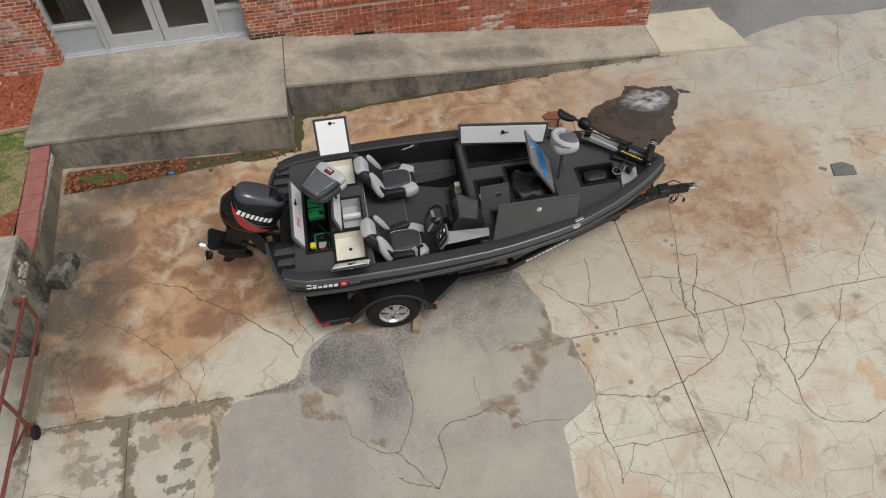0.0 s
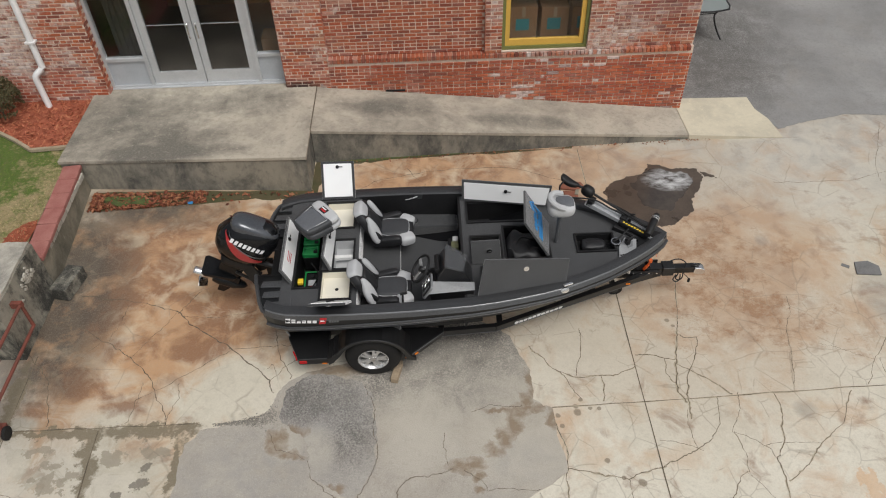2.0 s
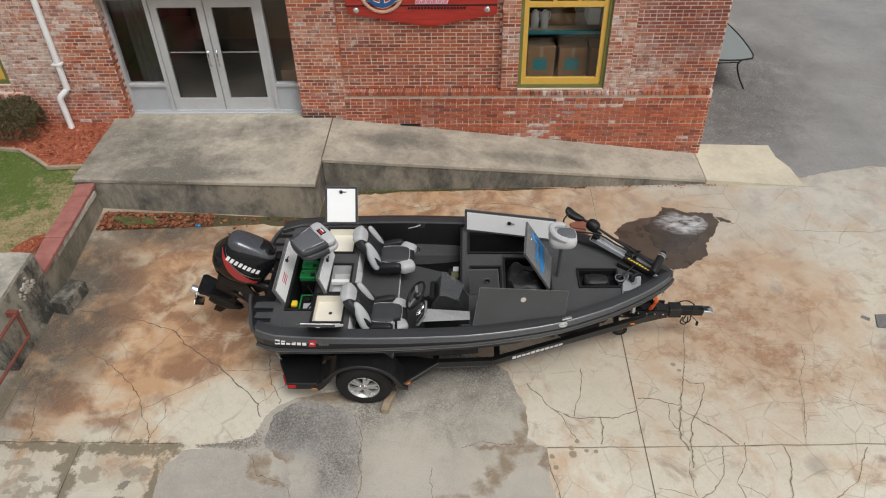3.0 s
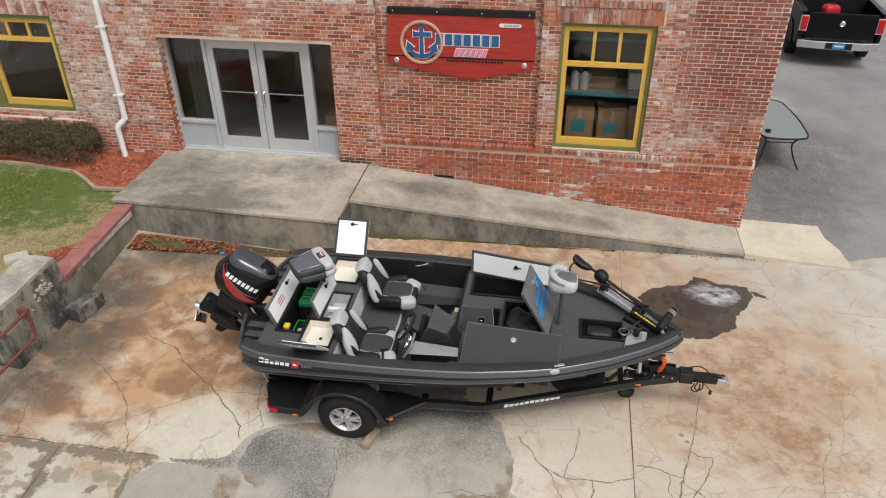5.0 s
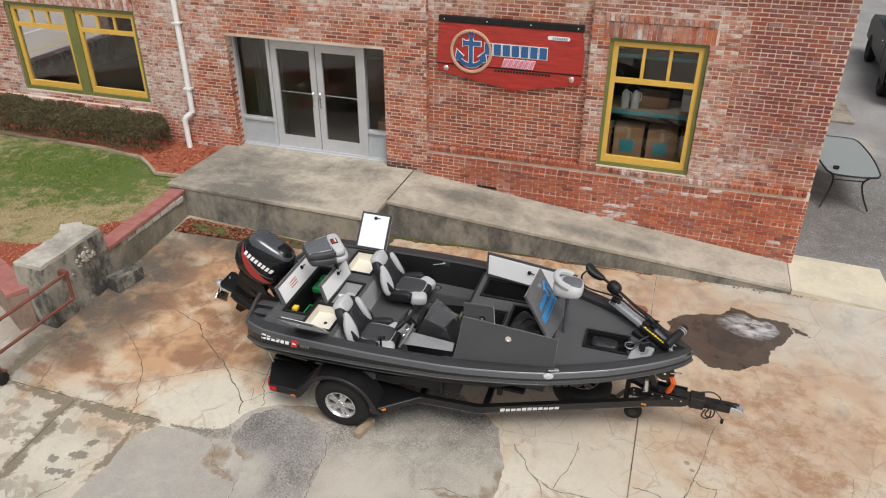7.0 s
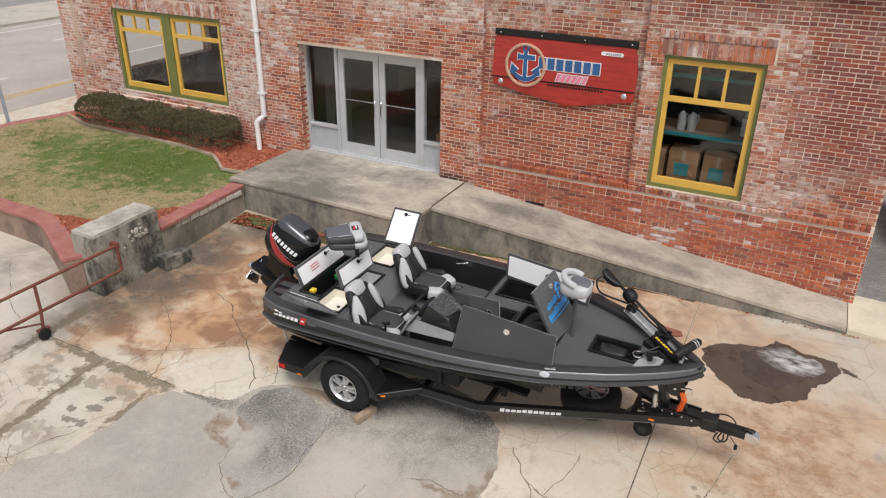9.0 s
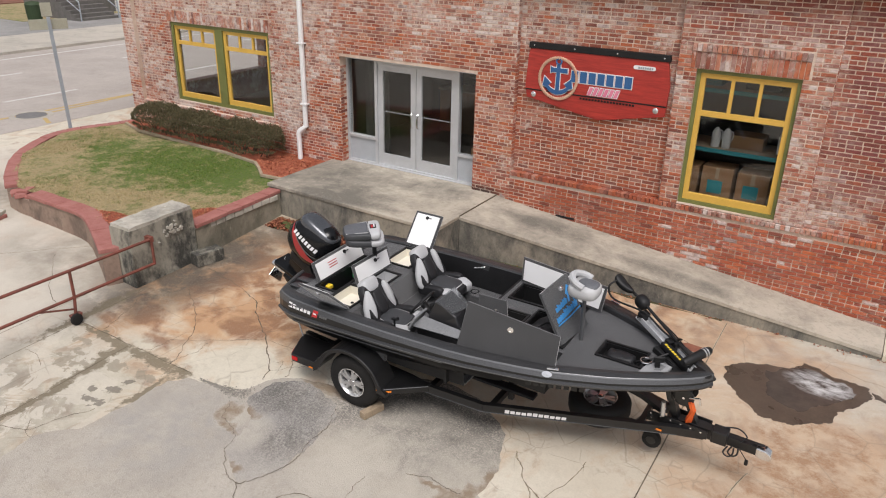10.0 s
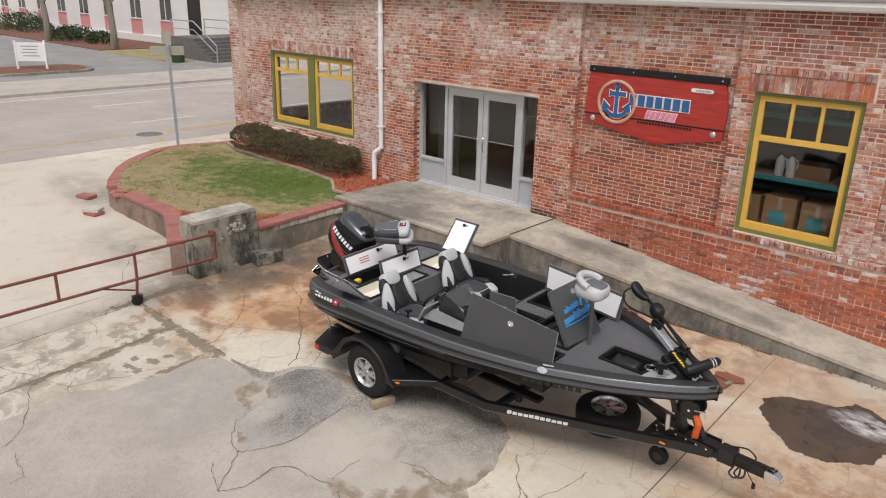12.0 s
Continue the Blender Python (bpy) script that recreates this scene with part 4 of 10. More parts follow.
on_lot("small_damp_spot", [(6.42, -1.70), (6.62, -1.78), (6.66, -1.86), (6.46, -1.82)], WETDARK, 0.004, "small damp spot on the concrete", 0.02, 24)


def crack(pts, w=0.012, seed=0, wob=0.018, lift=0.003):
    """A dirt-filled crack as a thin uneven ribbon."""
    rnd = random.Random(seed)
    line = wobbly(pts, wob, seed, 9, closed=False)
    bm, prev = bm_new(), None
    for i, p in enumerate(line):
        a, b = line[max(i - 1, 0)], line[min(i + 1, len(line) - 1)]
        d = (b - a).normalized()
        o = Vector((-d.y, d.x)) * w * rnd.uniform(0.25, 0.95) / 2
        z = gz(p.x, p.y) + lift
        now = (bm.verts.new((p.x + o.x, p.y + o.y, z)), bm.verts.new((p.x - o.x, p.y - o.y, z)))
        if prev:
            bm.faces.new((prev[0], prev[1], now[1], now[0]))
        prev = now
    fissure = part("crack", bm, CRACK, ground)
    if w > 0.0085 and lift < 0.01 and pts[0][0] > 2.5:
        # dirt that has spread along both lips of the crack
        bm, prev, k = bm_new(), None, 1.0
        for i, p in enumerate(line):
            a, b = line[max(i - 1, 0)], line[min(i + 1, len(line) - 1)]
            d = (b - a).normalized()
            k = clamp(k + rnd.uniform(-0.5, 0.5), 0.35, 1.7)
            left, right = (Vector((-d.y, d.x)) * w * k * rnd.uniform(0.3, 1.0) for _ in range(2))
            z = gz(p.x, p.y) + 0.0018
            now = (bm.verts.new((p.x + left.x, p.y + left.y, z)), bm.verts.new((p.x - right.x, p.y - right.y, z)))
            if prev:
                bm.faces.new((prev[0], prev[1], now[1], now[0]))
            prev = now
        part("crack_lip", bm, CRACK_DIRT, ground)
    return fissure


crack(((7.53, -2.0), (8.75, -1.99), (10.35, -1.51), (13, -1.2)), 0.00806, 20)
crack(((9.99, -0.45), (9.35, -1.72), (9.3, -2.0)), 0.00806, 21)
crack(((0.3, -2.4), (1.2, -1.75), (2.1, -1.55), (3.3, -1.5), (4.4, -2.0)), 0.011, 22)
crack(((1.6, -1.5), (1.9, -1.9), (1.7, -2.6)), 0.011, 23)
crack(((-6.09, -5.72), (-5.1, -4.73), (-4.9, -4.6)), 0.01, 25)
crack(((-5.3, -5.2), (-4.3, -5.9), (-3.8, -6.1)), 0.01, 26)
crack(((-2.89, -4.1), (-2.3, -4.18), (-1.78, -4.31), (-1.49, -4.44), (-1.24, -4.67), (-0.92, -4.87), (-0.66, -5.07), (-0.35, -5.34), (-0.12, -5.55), (-0.05, -5.74)), 0.02, 67)
crack(((-1.49, -4.44), (-1.35, -4.26), (-1.24, -4.04)), 0.012, 68)
crack(((-1.49, -4.44), (-1.66, -4.71), (-1.93, -5.16)), 0.008, 69)
crack(((-3.19, -4.61), (-2.83, -4.63), (-2.51, -4.77), (-2.17, -5.03), (-1.95, -5.15), (-1.62, -5.45), (-1.52, -5.7), (-1.33, -5.97), (-1.28, -6.15)), 0.014, 70)
crack(((-2.18, -4.27), (-2.24, -4.67), (-2.29, -4.9)), 0.008, 71)
crack(((-0.66, -5.08), (-0.96, -5.3), (-1.45, -5.62), (-1.69, -5.79), (-1.78, -6.11)), 0.01, 72)
crack(((-1.7, -5.53), (-1.7, -5.84)), 0.008, 73)
crack(((-1.24, -5.56), (-1.18, -5.77), (-1.26, -5.97), (-1.28, -6.15)), 0.01, 74)
crack(((-3.25, -5.04), (-2.98, -5.34), (-2.85, -5.51), (-2.68, -6.13)), 0.014, 75)
crack(((-2.38, -4.93), (-2.86, -5.45)), 0.008, 76)
crack(((-0.71, -5.03), (-0.19, -5.04), (0.24, -5.04)), 0.009, 77)
crack(((-0.14, -4.77), (-0.03, -5.25), (0.13, -5.54)), 0.014, 78)
crack(((-0.12, -5.55), (0.01, -5.42), (0.11, -5.32), (0.25, -5.15)), 0.01, 79)
crack(((-0.18, -5.38), (-0.12, -5.3), (-0.06, -5.42)), 0.008, 80)
crack(((-1.41, -4.48), (-0.96, -4.54), (-0.44, -4.41)), 0.008, 81)


crack(((5.41, -4.04), (5.28, -4.66), (5.19, -4.97), (5.09, -5.29), (5.01, -5.57), (4.95, -5.88), (5.04, -6.03)), 0.0166, 200, 0.014)
crack(((5.19, -4.97), (5.26, -5.04), (5.43, -5.03), (5.40, -5.18), (5.21, -5.54), (5.08, -5.87), (5.04, -6.08), (5.02, -6.26)), 0.0146, 201, 0.014)
crack(((4.55, -5.29), (4.75, -5.30), (5.07, -5.38)), 0.0125, 202, 0.014)
crack(((4.90, -5.38), (4.90, -5.59), (4.97, -5.74)), 0.00936, 203, 0.014)
crack(((5.05, -5.46), (5.25, -5.58), (5.43, -5.75), (5.63, -5.93)), 0.0125, 204, 0.014)
crack(((4.51, -5.48), (4.26, -5.61), (3.97, -5.63), (3.69, -5.62), (3.46, -5.48), (3.30, -5.25), (3.18, -5.12)), 0.0114, 205, 0.014)
crack(((3.89, -4.85), (3.88, -5.06), (3.73, -5.60)), 0.0114, 206, 0.014)
crack(((3.46, -5.48), (3.59, -5.63), (3.64, -5.78), (3.74, -5.95)), 0.0114, 207, 0.014)
crack(((4.05, -5.61), (4.04, -5.83), (4.00, -5.98)), 0.0104, 208, 0.014)
crack(((3.34, -6.14), (3.42, -6.45), (3.45, -6.68), (3.42, -6.86), (3.40, -7.02)), 0.0125, 209, 0.014)
crack(((3.42, -6.86), (3.81, -6.94), (4.10, -7.00), (4.40, -6.91), (4.57, -6.86)), 0.0114, 210, 0.014)
crack(((4.57, -6.86), (4.83, -6.72), (4.99, -6.66), (5.22, -6.53), (5.34, -6.34), (5.42, -5.97)), 0.0104, 211, 0.014)
crack(((4.10, -7.00), (4.11, -7.24), (4.20, -7.49)), 0.00728, 212, 0.014)
crack(((3.40, -7.02), (3.38, -7.31), (3.42, -7.54), (3.42, -7.83), (3.40, -7.96)), 0.0114, 213, 0.014)
crack(((3.42, -7.54), (3.70, -7.54), (3.81, -7.57), (4.18, -7.53), (4.56, -7.53)), 0.0104, 214, 0.014)
crack(((2.90, -7.46), (3.08, -7.34), (3.37, -7.35), (3.12, -7.28), (3.07, -7.13)), 0.00728, 215, 0.014)
crack(((3.70, -7.54), (3.53, -7.82), (3.40, -7.96)), 0.00832, 216, 0.014)
crack(((3.53, -7.82), (3.80, -7.94), (3.93, -8.03)), 0.00832, 217, 0.014)
crack(((6.15, -5.90), (6.15, -6.24), (6.02, -6.59), (5.89, -6.82), (5.90, -7.09), (5.85, -7.39)), 0.0125, 218, 0.014)
crack(((5.85, -7.39), (5.87, -7.53), (6.00, -7.63), (6.27, -7.71), (6.43, -7.74), (6.81, -7.61)), 0.0114, 219, 0.014)
crack(((7.14, -5.92), (6.84, -6.36), (6.49, -6.63), (6.22, -6.89), (5.92, -7.09)), 0.00936, 220, 0.014)
crack(((6.49, -6.63), (6.02, -6.59), (5.77, -6.65)), 0.00728, 221, 0.014)
crack(((5.46, -6.46), (5.54, -6.77), (5.50, -6.96), (5.37, -7.02), (5.26, -7.21), (5.06, -7.48)), 0.00936, 222, 0.014)
crack(((5.49, -6.44), (5.85, -6.69), (5.91, -6.87)), 0.00728, 223, 0.014)
crack(((5.46, -6.96), (5.60, -7.14), (5.74, -7.35), (5.84, -7.41)), 0.00832, 224, 0.014)
crack(((6.88, -4.38), (6.83, -4.65), (6.66, -4.98), (6.59, -5.38), (6.45, -5.80)), 0.00832, 225, 0.014)
crack(((8.18, -4.93), (7.82, -5.30), (7.60, -5.52), (7.38, -5.85)), 0.00936, 226, 0.014)
crack(((7.63, -5.46), (7.37, -5.36), (7.22, -5.25), (6.99, -5.19)), 0.00624, 227, 0.014)
crack(((7.72, -5.44), (7.73, -5.75), (7.77, -5.87)), 0.00832, 228, 0.014)
crack(((4.57, -6.54), (4.96, -6.62), (5.05, -6.68)), 0.00728, 229, 0.014)
crack(((5.00, -6.13), (4.97, -6.39), (4.99, -6.65)), 0.00728, 230, 0.014)
crack(((5.71, -5.90), (5.63, -6.16), (5.46, -6.46)), 0.00728, 231, 0.014)
crack(((5.57, -7.79), (5.48, -8.03), (5.39, -8.24)), 0.00728, 232, 0.014)
crack(((4.61, -7.74), (4.83, -7.52), (4.94, -7.42)), 0.00728, 233, 0.014)
crack(((4.56, -7.25), (4.93, -7.37), (5.24, -7.57), (5.38, -7.66)), 0.00624, 234, 0.014)
crack(((1.04, -5.69), (1.15, -5.88), (1.21, -6.02), (1.20, -6.35), (1.23, -6.56), (1.22, -6.79), (1.13, -6.97), (0.98, -7.15), (0.79, -7.12), (0.66, -7.05), (0.51, -6.90), (0.45, -6.68)), 0.011, 235, 0.02, 0.014)
crack(((0.98, -7.15), (1.22, -7.43), (1.33, -7.62), (1.39, -7.66)), 0.01, 236, 0.02, 0.014)
crack(((0.96, -7.46), (1.10, -7.57), (1.38, -7.66)), 0.01, 237, 0.02, 0.014)
crack(((1.39, -7.66), (1.51, -7.45), (1.50, -7.27), (1.50, -7.07), (1.63, -6.94), (1.81, -6.93), (2.01, -6.88), (2.11, -6.82)), 0.013, 238, 0.02, 0.014)
crack(((2.03, -6.77), (2.03, -6.55), (2.03, -6.36)), 0.009, 239, 0.02, 0.014)
crack(((2.37, -6.09), (2.60, -6.02), (2.83, -6.03), (2.99, -6.01)), 0.01, 240, 0.02, 0.014)
crack(((2.23, -6.85), (2.44, -7.00), (2.49, -7.10), (2.71, -7.07), (3.08, -7.10)), 0.009, 241, 0.02, 0.014)
crack(((-0.03, -6.30), (0.07, -6.51), (0.27, -6.58), (0.45, -6.68)), 0.008, 242, 0.02, 0.014)
crack(((-2.64, -8.30), (-2.25, -8.14), (-1.96, -8.03), (-1.58, -7.88), (-1.48, -7.70), (-1.40, -7.44), (-1.28, -7.23)), 0.012, 243, 0.014)
crack(((-2.01, -8.08), (-1.83, -8.26), (-1.42, -8.41)), 0.012, 244, 0.014)
crack(((-1.72, -7.75), (-1.58, -7.88), (-1.37, -7.95)), 0.008, 245, 0.014)
crack(((-2.25, -8.14), (-2.39, -8.23), (-2.38, -8.38)), 0.01, 246, 0.014)
crack(((-2.18, -7.76), (-2.04, -7.89), (-1.92, -7.85)), 0.008, 247, 0.014)
crack(((-3.10, -6.98), (-2.85, -6.99), (-2.59, -7.09)), 0.008, 248, 0.014)
crack(((-3.19, -7.89), (-3.14, -8.02), (-3.13, -8.13)), 0.008, 249, 0.014)
crack(((-1.42, -8.41), (-1.06, -8.61), (-0.95, -8.75), (-0.90, -8.88)), 0.009, 253, 0.02, 0.014)
crack(((-0.68, -8.84), (-0.41, -8.84), (-0.23, -8.89), (-0.19, -9.02)), 0.008, 255, 0.02, 0.014)

# slab joints, straight sawn or formed lines
for x0, y0, x1, y1, w in ((4.49, -1.05, 4.55, -13, 0.020), (3.36, -6.05, 7.8, -5.85, 0.011), (7.8, -5.85, 14, -5.6, 0.011), (-3.13, -6.18, -0.9, -6.14, 0.02), (-3.13, -5.1, -3.13, -13, 0.022),
                          (-3.72, -5.5, -3.7, -13, 0.014), (-2.06, -6.2, -1.9, -13, 0.02)):
    crack(((x0, y0), ((x0 + x1) / 2, (y0 + y1) / 2), (x1, y1)), w, int(100 * (x0 + y0)) % 997, 0.006)

rnd = random.Random(77)
bm = bm_new()
for i in range(1700):
    if rnd.random() < 0.07:
        x, y = rnd.uniform(-3.2, 0.2), -2.03 - abs(rnd.gauss(0, 0.10))
    elif rnd.random() < 0.62:
        x, y = -3.27 + 1.75 * rnd.random() ** 1.4, -2.0 - 0.42 * rnd.random()
        y = max(y, -2.42 + 0.12 * (x + 3.2))
    else:
        x = rnd.uniform(0.2, 7)
        if rnd.random() < 0.6:
            continue
        y = -1.34 + 0.075 * x - abs(rnd.gauss(0, 0.03))
    s, a = rnd.uniform(0.010, 0.030) * (1.0 if x < 0.2 else 0.45), rnd.uniform(0, math.tau)
    m = Matrix.Translation((x, y, gz(x, y) + 0.010 + 0.02 * rnd.random())) @ Euler((rnd.gauss(0, 0.5), rnd.gauss(0, 0.5), a)).to_matrix().to_4x4()
    bm.faces.new([bm.verts.new(m @ Vector(c)) for c in ((-1.6 * s, 0, 0), (0, -s, s * 0.4), (1.8 * s, 0, 0), (0, s, s * 0.4))])
tagged(part("leaf_litter", bm, DEADLEAF), "scattered dry brown leaves along the landing wall", "leaves", kind="stuff")
on_lot("dirt_strip", [(-3.25, -1.95), (0.10, -1.98), (0.13, -1.3), (4.4, -0.98), (4.4, -1.03), (1.0, -1.30), (0.24, -1.40), (0.2, -2.12), (-1.0, -2.2), (-3.25, -2.4)], MOSS, 0.003,
       "strip of dirt and leaf mould along the landing", 0.025, 31, 10)
on_lot("moss_patch", [(-3.1, -2.1), (-2.5, -2.08), (-2.4, -2.25), (-2.8, -2.30), (-3.0, -2.25)], WEEDS, 0.032, "patch of green weeds by the landing", 0.03, 33, 8)
on_lot("moss_strip", [(0.3, -1.27), (1.2, -1.215), (2.6, -1.10), (2.6, -1.125), (1.9, -1.19), (1.2, -1.26), (0.3, -1.335)], WEEDS, 0.010, "thin strip of moss under the ramp", 0.014, 34, 8)

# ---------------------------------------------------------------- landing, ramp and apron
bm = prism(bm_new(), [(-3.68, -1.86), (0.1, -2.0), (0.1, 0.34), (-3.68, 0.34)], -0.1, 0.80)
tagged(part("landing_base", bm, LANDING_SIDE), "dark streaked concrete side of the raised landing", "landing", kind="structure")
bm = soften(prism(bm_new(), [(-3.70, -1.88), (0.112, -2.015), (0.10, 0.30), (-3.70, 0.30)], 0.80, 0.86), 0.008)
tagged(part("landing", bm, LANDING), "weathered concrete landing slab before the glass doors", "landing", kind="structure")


def ramp_top(x):
    return 0.845 + (0.13 - 0.845) * clamp((x - 0.1) / 6.35, 0, 1)


def ramp_front(x):
    return -1.30 + 0.47 * clamp((x - 0.1) / 6.35, 0, 1)


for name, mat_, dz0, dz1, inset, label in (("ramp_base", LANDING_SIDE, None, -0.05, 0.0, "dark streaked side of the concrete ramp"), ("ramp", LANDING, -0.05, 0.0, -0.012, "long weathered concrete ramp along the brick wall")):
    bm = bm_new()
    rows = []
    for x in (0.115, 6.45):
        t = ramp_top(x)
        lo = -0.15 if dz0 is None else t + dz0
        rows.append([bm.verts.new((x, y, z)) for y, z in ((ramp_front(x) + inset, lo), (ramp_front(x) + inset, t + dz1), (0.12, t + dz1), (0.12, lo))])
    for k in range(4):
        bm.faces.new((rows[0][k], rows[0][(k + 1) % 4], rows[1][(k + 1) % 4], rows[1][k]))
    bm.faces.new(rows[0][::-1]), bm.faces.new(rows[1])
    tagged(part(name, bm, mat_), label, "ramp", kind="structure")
bm = bm_new()
top = [bm.verts.new(v) for v in ((6.46, -0.845, 0.13), (7.2, -0.84, 0.07), (8.12, -0.83, gz(8.12, -0.83) + 0.012), (8.05, -0.3, gz(8.05, -0.3) + 0.012), (7.9, 0.0, gz(7.9, 0) + 0.015), (7.87, 0.36, gz(7.87, 0.36) + 0.02), (6.46, 0.3, 0.13))]
low = [bm.verts.new((v.co.x, v.co.y, -0.2)) for v in top]
bm.faces.new(top)
for i in range(len(top)):
    bm.faces.new((top[i], top[(i + 1) % len(top)], low[(i + 1) % len(top)], low[i]))
tagged(part("ramp_apron", bm, APRON), "newer pale concrete apron at the ramp's foot", "ramp", kind="structure")
for p, q in (((-0.02, -2.0, 0.864), (0.08, 0.0, 0.864)),):
    bm = beam(bm_new(), (0.108, -1.3, 0.848), (0.108, 0.0, 0.850), 0.012, 0.03)
    part("joint", bm, CRACK, bpy.data.objects["landing"])

# ---------------------------------------------------------------- building
X_L, X_R, WALL_TOP = -9.95, 6.52, 4.62
DOOR = (-3.43, -0.40, 0.80, 2.95)
WIN_R = (3.27, 4.70, 1.38, 3.44)
WIN_L = (-8.40, -5.37, 1.46, 3.20)
# bays: x from, x to, z from, z to, face
BAYS = [(X_L, -9.55, 0.3, WALL_TOP, 0.0, ()), (-9.55, -5.15, 1.33, WALL_TOP, 0.10, (WIN_L,)), (-9.55, -5.15, 0.3, 1.25, 0.02, ()), (-5.15, 0.35, 0.3, WALL_TOP, 0.0, (DOOR,)),
        (0.35, 2.99, 1.36, WALL_TOP, 0.11, ()), (2.99, 5.10, 1.36, WALL_TOP, 0.01, (WIN_R,)), (5.10, X_R, 1.36, WALL_TOP, 0.07, ()), (0.35, X_R, 0.0, 1.28, 0.0, ())]


def cut(x0, x1, z0, z1, holes):
    """Rectangles that fill a bay round its holes."""
    if not holes:
        return [(x0, x1, z0, z1)]
    h = holes[0]
    return [r for r in ((x0, h[0], z0, z1), (h[1], x1, z0, z1), (h[0], h[1], z0, h[2]), (h[0], h[1], h[3], z1)) if r[1] - r[0] > 1e-3 and r[3] - r[2] > 1e-3]


bm = bm_new()
for x0, x1, z0, z1, y, holes in BAYS:
    for r in cut(x0, x1, z0, z1, holes):
        box(bm, r[0], r[1], y + 0.0025, 0.38, r[2] if r[2] > 0.4 else -0.2, r[3])
box(bm, -9.55, -5.15, 0.03, 0.38, 1.25, 1.33), box(bm, 0.35, X_R, 0.012, 0.38, 1.28, 1.345)
wall_front = tagged(part("wall_front", bm, MORTAR), "old red brick front wall with lime mortar joints", "wall", kind="structure")

bm = bm_new()
box(bm, X_L, X_L + 0.3, 0.385, 0.9, -0.2, WALL_TOP), box(bm, X_L, X_L + 0.3, 4.2, 9.5, -0.2, WALL_TOP)
box(bm, X_L, X_L + 0.3, 0.9, 4.2, -0.2, 1.5), box(bm, X_L, X_L + 0.3, 0.9, 4.2, 3.3, WALL_TOP)
tagged(part("wall_west", bm, BRICK), "brick side wall with a wide window opening", "wall", kind="structure")
tagged(part("wall_east", box(bm_new(), X_R - 0.3, X_R - 0.005, 0.385, 9.5, -0.2, WALL_TOP), BRICK), "brick side wall of the shop", "wall", kind="structure")
tagged(part("wall_north", box(bm_new(), X_L, X_R, 9.505, 9.8, -0.2, WALL_TOP), BRICK), "brick rear wall of the shop", "wall", kind="structure")
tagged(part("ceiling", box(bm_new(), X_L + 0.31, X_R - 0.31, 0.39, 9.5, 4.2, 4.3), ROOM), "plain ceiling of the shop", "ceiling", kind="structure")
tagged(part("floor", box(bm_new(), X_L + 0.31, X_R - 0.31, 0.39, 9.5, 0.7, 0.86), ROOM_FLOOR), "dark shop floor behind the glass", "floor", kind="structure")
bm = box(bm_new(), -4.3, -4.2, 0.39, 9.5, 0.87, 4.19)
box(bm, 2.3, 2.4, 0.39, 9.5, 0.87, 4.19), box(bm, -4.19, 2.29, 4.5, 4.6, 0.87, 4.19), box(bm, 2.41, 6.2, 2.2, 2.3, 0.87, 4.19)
tagged(part("wall_inside", bm, ROOM), "partition walls inside the shop, coloured near black for shade", "wall", kind="structure")
bm = bm_new()
vs = [bm.verts.new(v) for v in ((X_L - 0.2, -0.22, 4.66), (X_R + 0.2, -0.22, 4.66), (X_R + 0.2, 5, 6.0), (X_L - 0.2, 5, 6.0), (X_L - 0.2, 10, 4.66), (X_R + 0.2, 10, 4.66))]
bm.faces.new(vs[:4]), bm.faces.new((vs[3], vs[2], vs[5], vs[4]))
ext = bmesh.ops.extrude_face_region(bm, geom=list(bm.faces))
bmesh.ops.translate(bm, vec=(0, 0, 0.08), verts=[v for v in ext["geom"] if isinstance(v, bmesh.types.BMVert)])
tagged(part("roof", bm, YARD), "low grey shingle roof", "roof", kind="structure")
gutter = thing("gutter", pose(0, 0, 0), "white painted metal eaves gutter", "gutter")
part("trough", prism(bm_new(), [(-0.05, 4.55), (-0.17, 4.55), (-0.20, 4.60), (-0.20, 4.655), (-0.05, 4.655)], X_L - 0.15, X_R + 0.15, "x"), WHITE_PIPE, gutter)
part("fascia", box(bm_new(), X_L - 0.15, X_R + 0.15, -0.045, -0.02, 4.53, 4.66), WHITE_PIPE, gutter)


def bars(bm, x0, x1, z0, z1, w, y0, y1, wb=None):
    """A rectangular frame of four bars that meet end to end; the lower one may be wider."""
    wb = wb or w
    box(bm, x0, x0 + w, y0, y1, z0, z1), box(bm, x1 - w, x1, y0, y1, z0, z1)
    box(bm, x0 + w, x1 - w, y0, y1, z0, z0 + wb), box(bm, x0 + w, x1 - w, y0, y1, z1 - w, z1)
    return bm


def pane(x0, x1, z0, z1, y, parent, material=None):
    ob = part("pane", box(bm_new(), x0, x1, y, y + 0.006, z0, z1), material or GLASS, parent)
    ob.visible_shadow = False
    return ob


